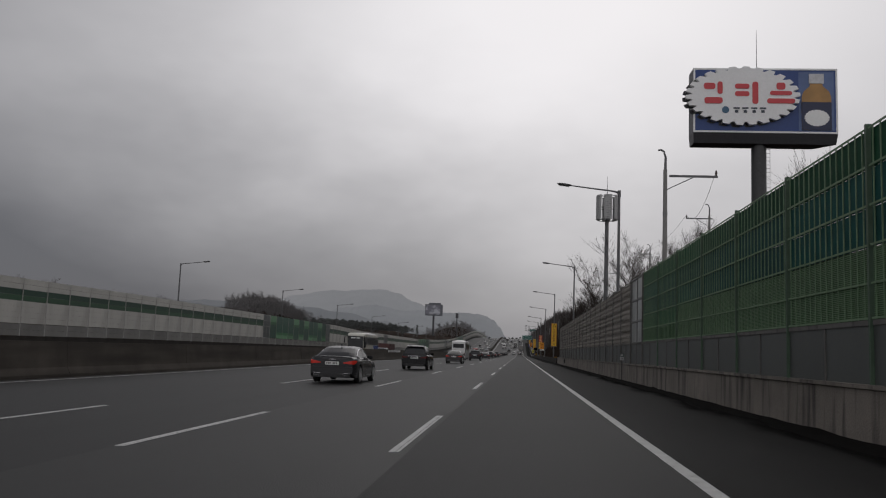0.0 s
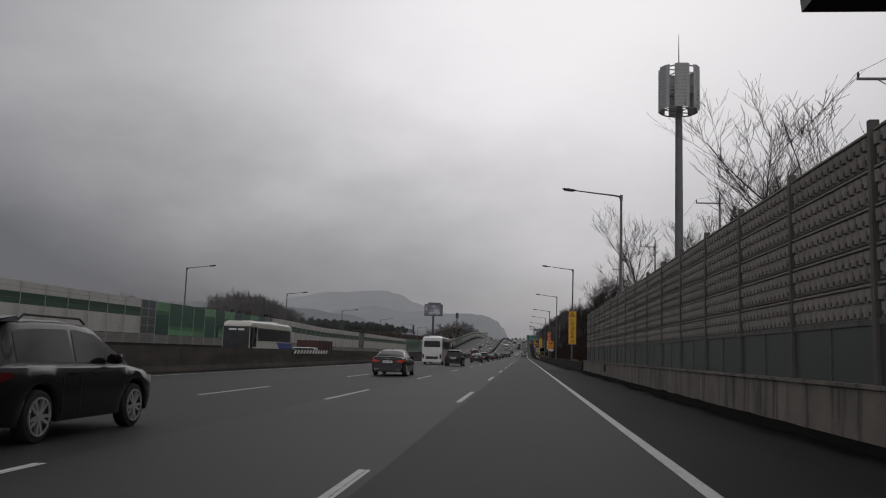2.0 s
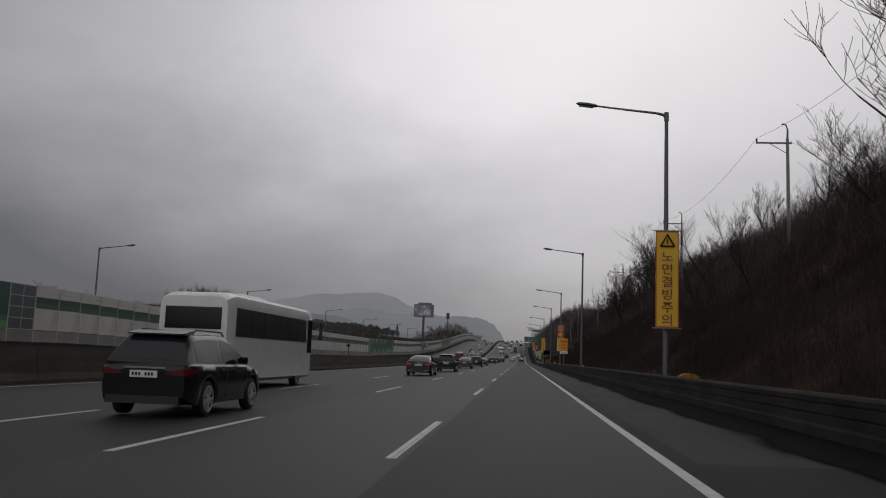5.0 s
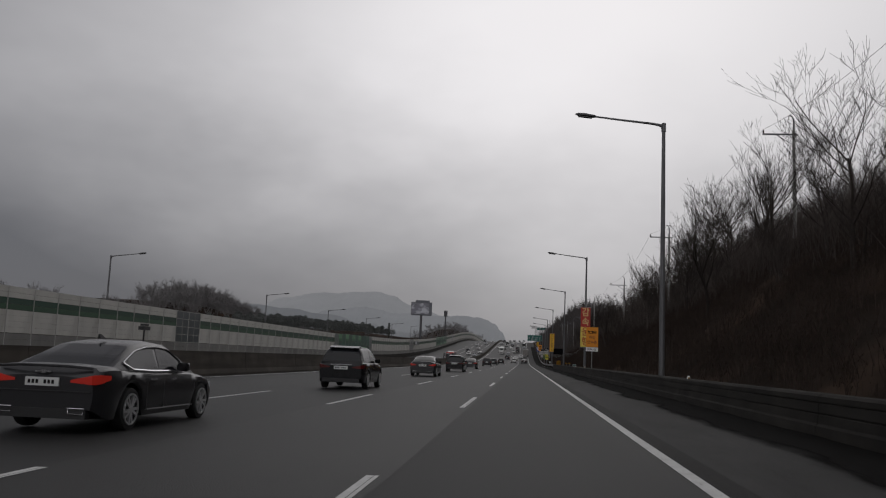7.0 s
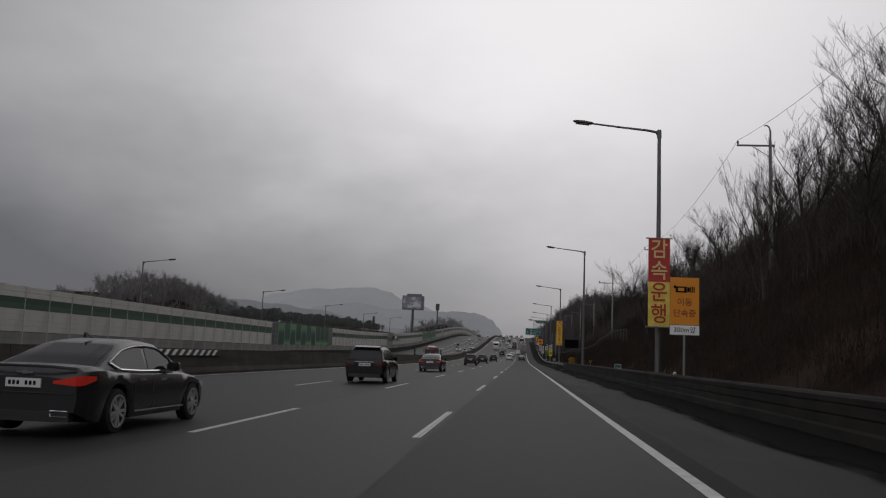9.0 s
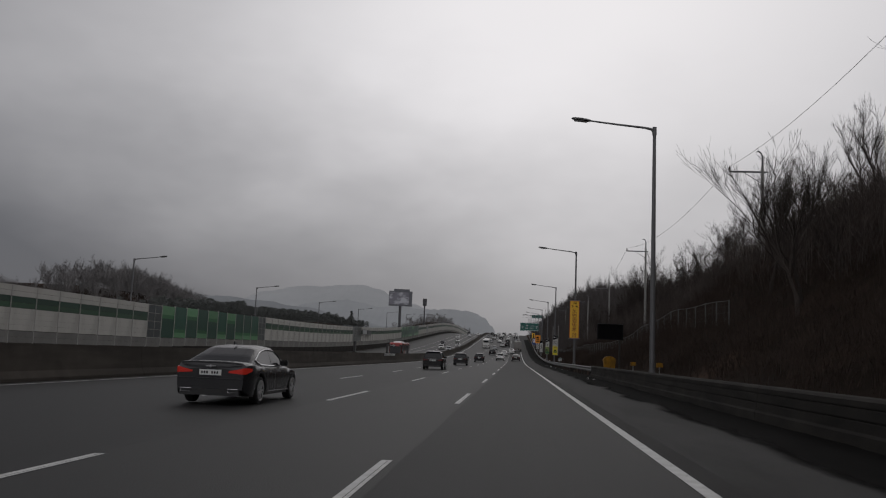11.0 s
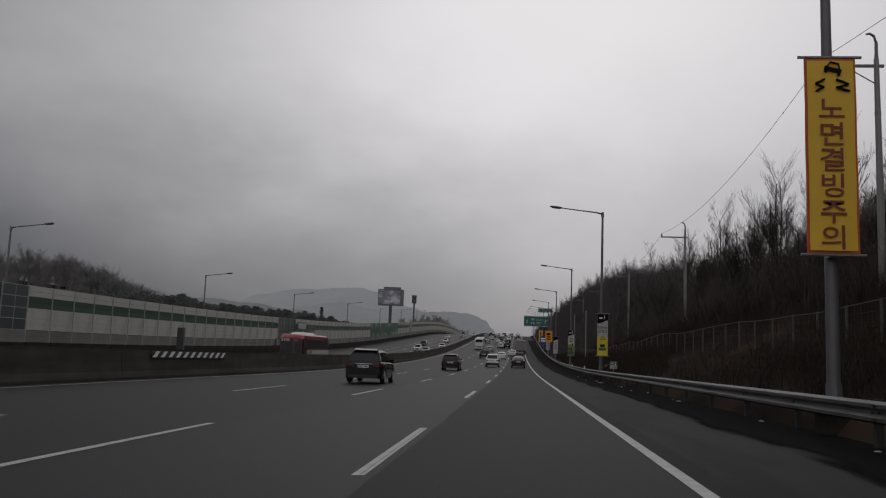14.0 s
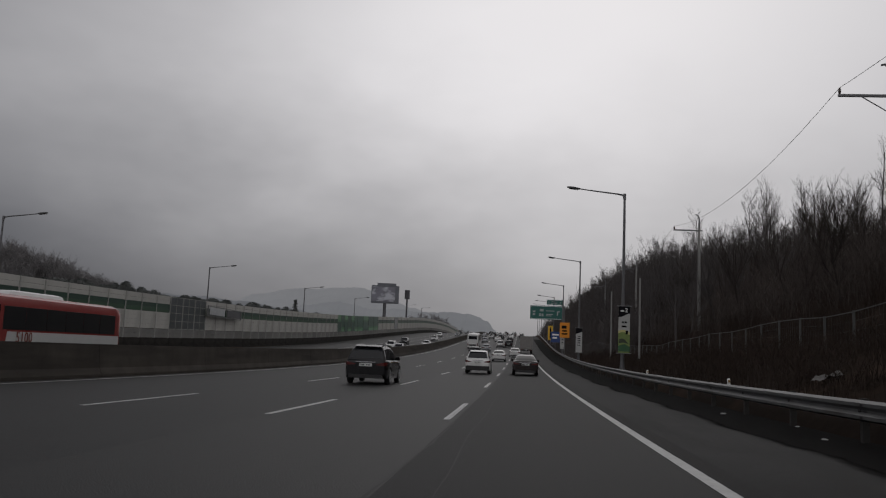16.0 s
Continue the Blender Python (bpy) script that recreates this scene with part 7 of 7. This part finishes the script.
def coach(label, colour, L, W, H, lower=None, reach=(0.25, 0.42), category="bus", route_bars=True, pod=(0.25, 0.5, 0.14)):
    b = thing("coach", label, category, "buses")
    hw = W / 2
    rings = []
    for i in range(37):
        y = L * i / 36
        e = min(y, L - y)
        k = 1 - (0.06 * max(0, 1 - e / 0.4) ** 2 if y < L / 2 else 0.13 * max(0, 1 - e / 0.8) ** 2)
        top = H - (0.18 if y < L / 2 else 0.32) * max(0, 1 - e / 0.8) ** 2
        half = [(hw * 0.9 * k, 0.3), (hw * k, 0.42), (hw * k, H * 0.45), (hw * 0.99 * k, H * 0.86), (hw * 0.95 * k, top - 0.12), (hw * 0.78 * k, top)]
        rings.append([(x, y, z) for x, z in half] + [(-x, y, z) for x, z in half[::-1]])
    part("body", Shape().loft(rings), colour, b, smooth=35)
    if lower:
        for side in (-1, 1):
            s = Shape()
            x = side * (hw + 0.006)
            s.loft([[(x - o, 0.25, 0.5), (x - o, L * reach[0], 0.5), (x - o, L * reach[1], H * 0.535), (x - o, 0.25, H * 0.535)] for o in (0, side * 0.03)])
            part("side_colour", s, lower, b, "coloured side panel")
    for side in (-1, 1):
        for k in range(6):
            y0 = 0.7 + k * (L - 2.2) / 6
            x = side * (hw + 0.012)
            s = Shape().loft([[(x, y0, H * 0.56), (x, y0 + (L - 2.2) / 6 - 0.025, H * 0.56), (x - side * hw * 0.014, y0 + (L - 2.2) / 6 - 0.025, H * 0.85), (x - side * hw * 0.014, y0, H * 0.85)], [(x - side * 0.08, y0, H * 0.56), (x - side * 0.08, y0 + (L - 2.2) / 6 - 0.025, H * 0.56), (x - side * 0.1, y0 + (L - 2.2) / 6 - 0.025, H * 0.86), (x - side * 0.1, y0, H * 0.86)]])
            part("side_window", s, COACH_GLASS, b)
    ws = Shape()
    for z in (H * 0.36, H * 0.87):
        ws.v += [(-hw * 0.985, L - 0.42, z), (-hw * 0.93, L - 0.16, z), (-hw * 0.84, L + 0.012, z), (hw * 0.84, L + 0.012, z), (hw * 0.93, L - 0.16, z), (hw * 0.985, L - 0.42, z)]
    ws.f += [[k, k + 1, k + 7, k + 6] for k in range(5)]
    part("windscreen", ws, SCREEN, b)
    part("rear_window", Shape().box(-hw * 0.78, hw * 0.78, -0.012, 0.1, H * 0.62, H * 0.84), GLASS, b)
    part("rear_grille", Shape().box(-hw * 0.6, hw * 0.6, -0.012, 0.05, 0.62, 0.95), BLACK, b)
    part("number_plate", Shape().box(-0.26, 0.26, -0.03, 0.0, 1.0, 1.13), PLATE, b)
    for side in (-1, 1):
        part("tail_lamp", Shape().box(side * hw * 0.84 - 0.1, side * hw * 0.84 + 0.1, -0.012, 0.06, 0.7, 1.2), TAIL, b)
        part("head_lamp", Shape().box(side * hw * 0.72 - 0.2, side * hw * 0.72 + 0.2, L - 0.06, L + 0.012, 0.65, 0.85), HEADL, b)
        part("mirror", Shape().tube([(side * hw * 0.9, L - 0.05, H * 0.86), (side * (hw + 0.22), L + 0.2, H * 0.84), (side * (hw + 0.25), L + 0.22, H * 0.6)], [0.03, 0.04, 0.11], 6), BLACK, b)
        xd = side * (hw + 0.01)
        part("door_glass", Shape().loft([[(xd - o, L - 1.25, H * 0.42), (xd - o, L - 0.5, H * 0.42), (xd - o, L - 0.6, H * 0.86), (xd - o, L - 1.25, H * 0.86)] for o in (0, side * 0.08)]), GLASS, b)
        for y in (2.6, L - 2.6):
            wheel(b, side * (hw - 0.15), y, 0.5, 0.3, side, 8)
    part("roof_unit", Shape().loft([[(-hw * 0.62, L * pod[0], H - 0.03), (hw * 0.62, L * pod[0], H - 0.03), (hw * 0.62, L * pod[1], H - 0.03), (-hw * 0.62, L * pod[1], H - 0.03)], [(-hw * 0.58, L * pod[0] + 0.12, H + pod[2] * 0.7), (hw * 0.58, L * pod[0] + 0.12, H + pod[2] * 0.7), (hw * 0.58, L * pod[1] - 0.35, H + pod[2] * 0.7), (-hw * 0.58, L * pod[1] - 0.35, H + pod[2] * 0.7)], [(-hw * 0.45, L * pod[0] + 0.3, H + pod[2]), (hw * 0.45, L * pod[0] + 0.3, H + pod[2]), (hw * 0.45, L * pod[1] - 0.7, H + pod[2]), (-hw * 0.45, L * pod[1] - 0.7, H + pod[2])]]), WHITEP, b)
    if route_bars:
        part("destination_board", Shape().box(-hw * 0.5, -hw * 0.1, L + 0.013, L + 0.02, H * 0.78, H * 0.82).box(0.0, hw * 0.5, L + 0.013, L + 0.02, H * 0.78, H * 0.82), PLATE, b, "pale bars of a destination board")
    part("roof_hatch", Shape().box(-0.4, 0.4, L * 0.7, L * 0.78, H - 0.03, H + 0.08), WHITEP, b)
    return b


BLUE_P = paint("blue_coach_paint", (0.02, 0.06, 0.25))
white_coach = put(coach("white coach with a black rear window", WHITEP, 11.5, 2.45, 3.3), -10.6, 584)
put(copy_thing(white_coach, Matrix()), -10.7, 153)
put(coach("cream coach with blue flank driving the opposite way", paint("cream_coach_paint", (0.55, 0.54, 0.48)), 11.6, 2.45, 3.45, BLUE_P), -22.0, 128.2, 180)
red_bus = put(coach("red and white bus driving the opposite way", paint("red_bus_paint", (0.3, 0.06, 0.055)), 11.6, 2.45, 3.25, WHITEP, (0.86, 0.84), route_bars=False, pod=(0.42, 0.8, 0.22)), -22.0, 440.0, 180)
side_number = letters("5100", 0.6, mat("brown_letter", (0.05, 0.014, 0.01)), red_bus, -1.27, 8.6, 1.5)
side_number.rotation_euler = (0, 0, radians(-90))
front_number = letters("5100", 0.42, PLATE, red_bus, 0.55, 11.63, 2.66)
front_number.rotation_euler = (0, 0, radians(180))
part("destination_panel", Shape().box(-0.7, 0.03, 11.613, 11.625, 2.54, 2.76), mat("red_lit_panel", (0.3, 0.03, 0.04), 0.4), red_bus, "red destination panel")


def truck(label, box_mat, L, W, H, open_top=False, cab=1.0):
    t = thing("truck", label, "truck", "trucks")
    hw = W / 2
    yc = L - 1.9
    if open_top:
        s = Shape().box(-hw, hw, 0, 0.08, 1.0, H).box(-hw, hw, yc - 0.3, yc - 0.2, 1.0, H).box(-hw, -hw + 0.08, 0.08, yc - 0.3, 1.0, H).box(hw - 0.08, hw, 0.08, yc - 0.3, 1.0, H).box(-hw, hw, 0, yc - 0.2, 0.92, 1.0)
        for i in range(5):
            y = 0.4 + i * (yc - 0.9) / 4
            s.box(-hw - 0.05, -hw, y, y + 0.1, 1.0, H).box(hw, hw + 0.05, y, y + 0.1, 1.0, H)
    else:
        s = Shape().box(-hw, hw, 0, yc - 0.25, 1.0, H)
        for x in (-hw, hw - 0.06):
            s.box(x, x + 0.06, -0.03, 0, 1.0, H)
        s.box(-hw, hw, -0.03, 0, H - 0.08, H).box(-hw, hw, -0.03, 0, 1.0, 1.1).box(-0.03, 0.03, -0.03, 0, 1.1, H - 0.08)
    part("cargo_box", s, box_mat, t)
    part("chassis", Shape().box(-0.45, 0.45, 0.1, L - 0.3, 0.55, 0.9), BLACK, t)
    rings = [[(hw * k, y, 0.5), (hw * k, y, 1.5 * cab), (hw * 0.92 * k, y, z * cab), (-hw * 0.92 * k, y, z * cab), (-hw * k, y, 1.5 * cab), (-hw * k, y, 0.5)] for y, z, k in ((yc, 2.45, 1), (L - 0.6, 2.45, 1), (L - 0.1, 1.7, 0.99), (L, 0.9, 0.97))]
    part("cab", Shape().loft(rings), WHITEP, t)
    part("windscreen", Shape().loft([[(-hw * 0.86, L - 0.54, 2.32 * cab), (hw * 0.86, L - 0.54, 2.32 * cab), (hw * 0.9, L - 0.1, 1.62 * cab), (-hw * 0.9, L - 0.1, 1.62 * cab)], [(-hw * 0.86, L - 0.5, 2.34 * cab), (hw * 0.86, L - 0.5, 2.34 * cab), (hw * 0.9, L - 0.06, 1.64 * cab), (-hw * 0.9, L - 0.06, 1.64 * cab)]]), GLASS, t)
    for side in (-1, 1):
        part("tail_lamp", Shape().box(side * hw * 0.7 - 0.2, side * hw * 0.7 + 0.2, -0.03, 0.02, 0.75, 0.88), TAIL, t)
        for y in (1.1, L - 1.1):
            wheel(t, side * (hw - 0.16), y, 0.44, 0.3, side, 8)
    part("number_plate", Shape().box(-0.26, 0.26, -0.04, -0.03, 0.76, 0.88), PLATE, t)
    return t


put(truck("grey box truck with closed rear doors", mat("grey_truck_box", (0.2, 0.19, 0.18), 0.6), 7.5, 2.35, 3.35), 0.9, 556)
put(truck("dump truck with a dark red open body, driving the opposite way", mat("dull_maroon_steel", (0.06, 0.022, 0.02), 0.7), 8.0, 2.4, 2.3, True, 0.64), -22.0, 144.6, 180)
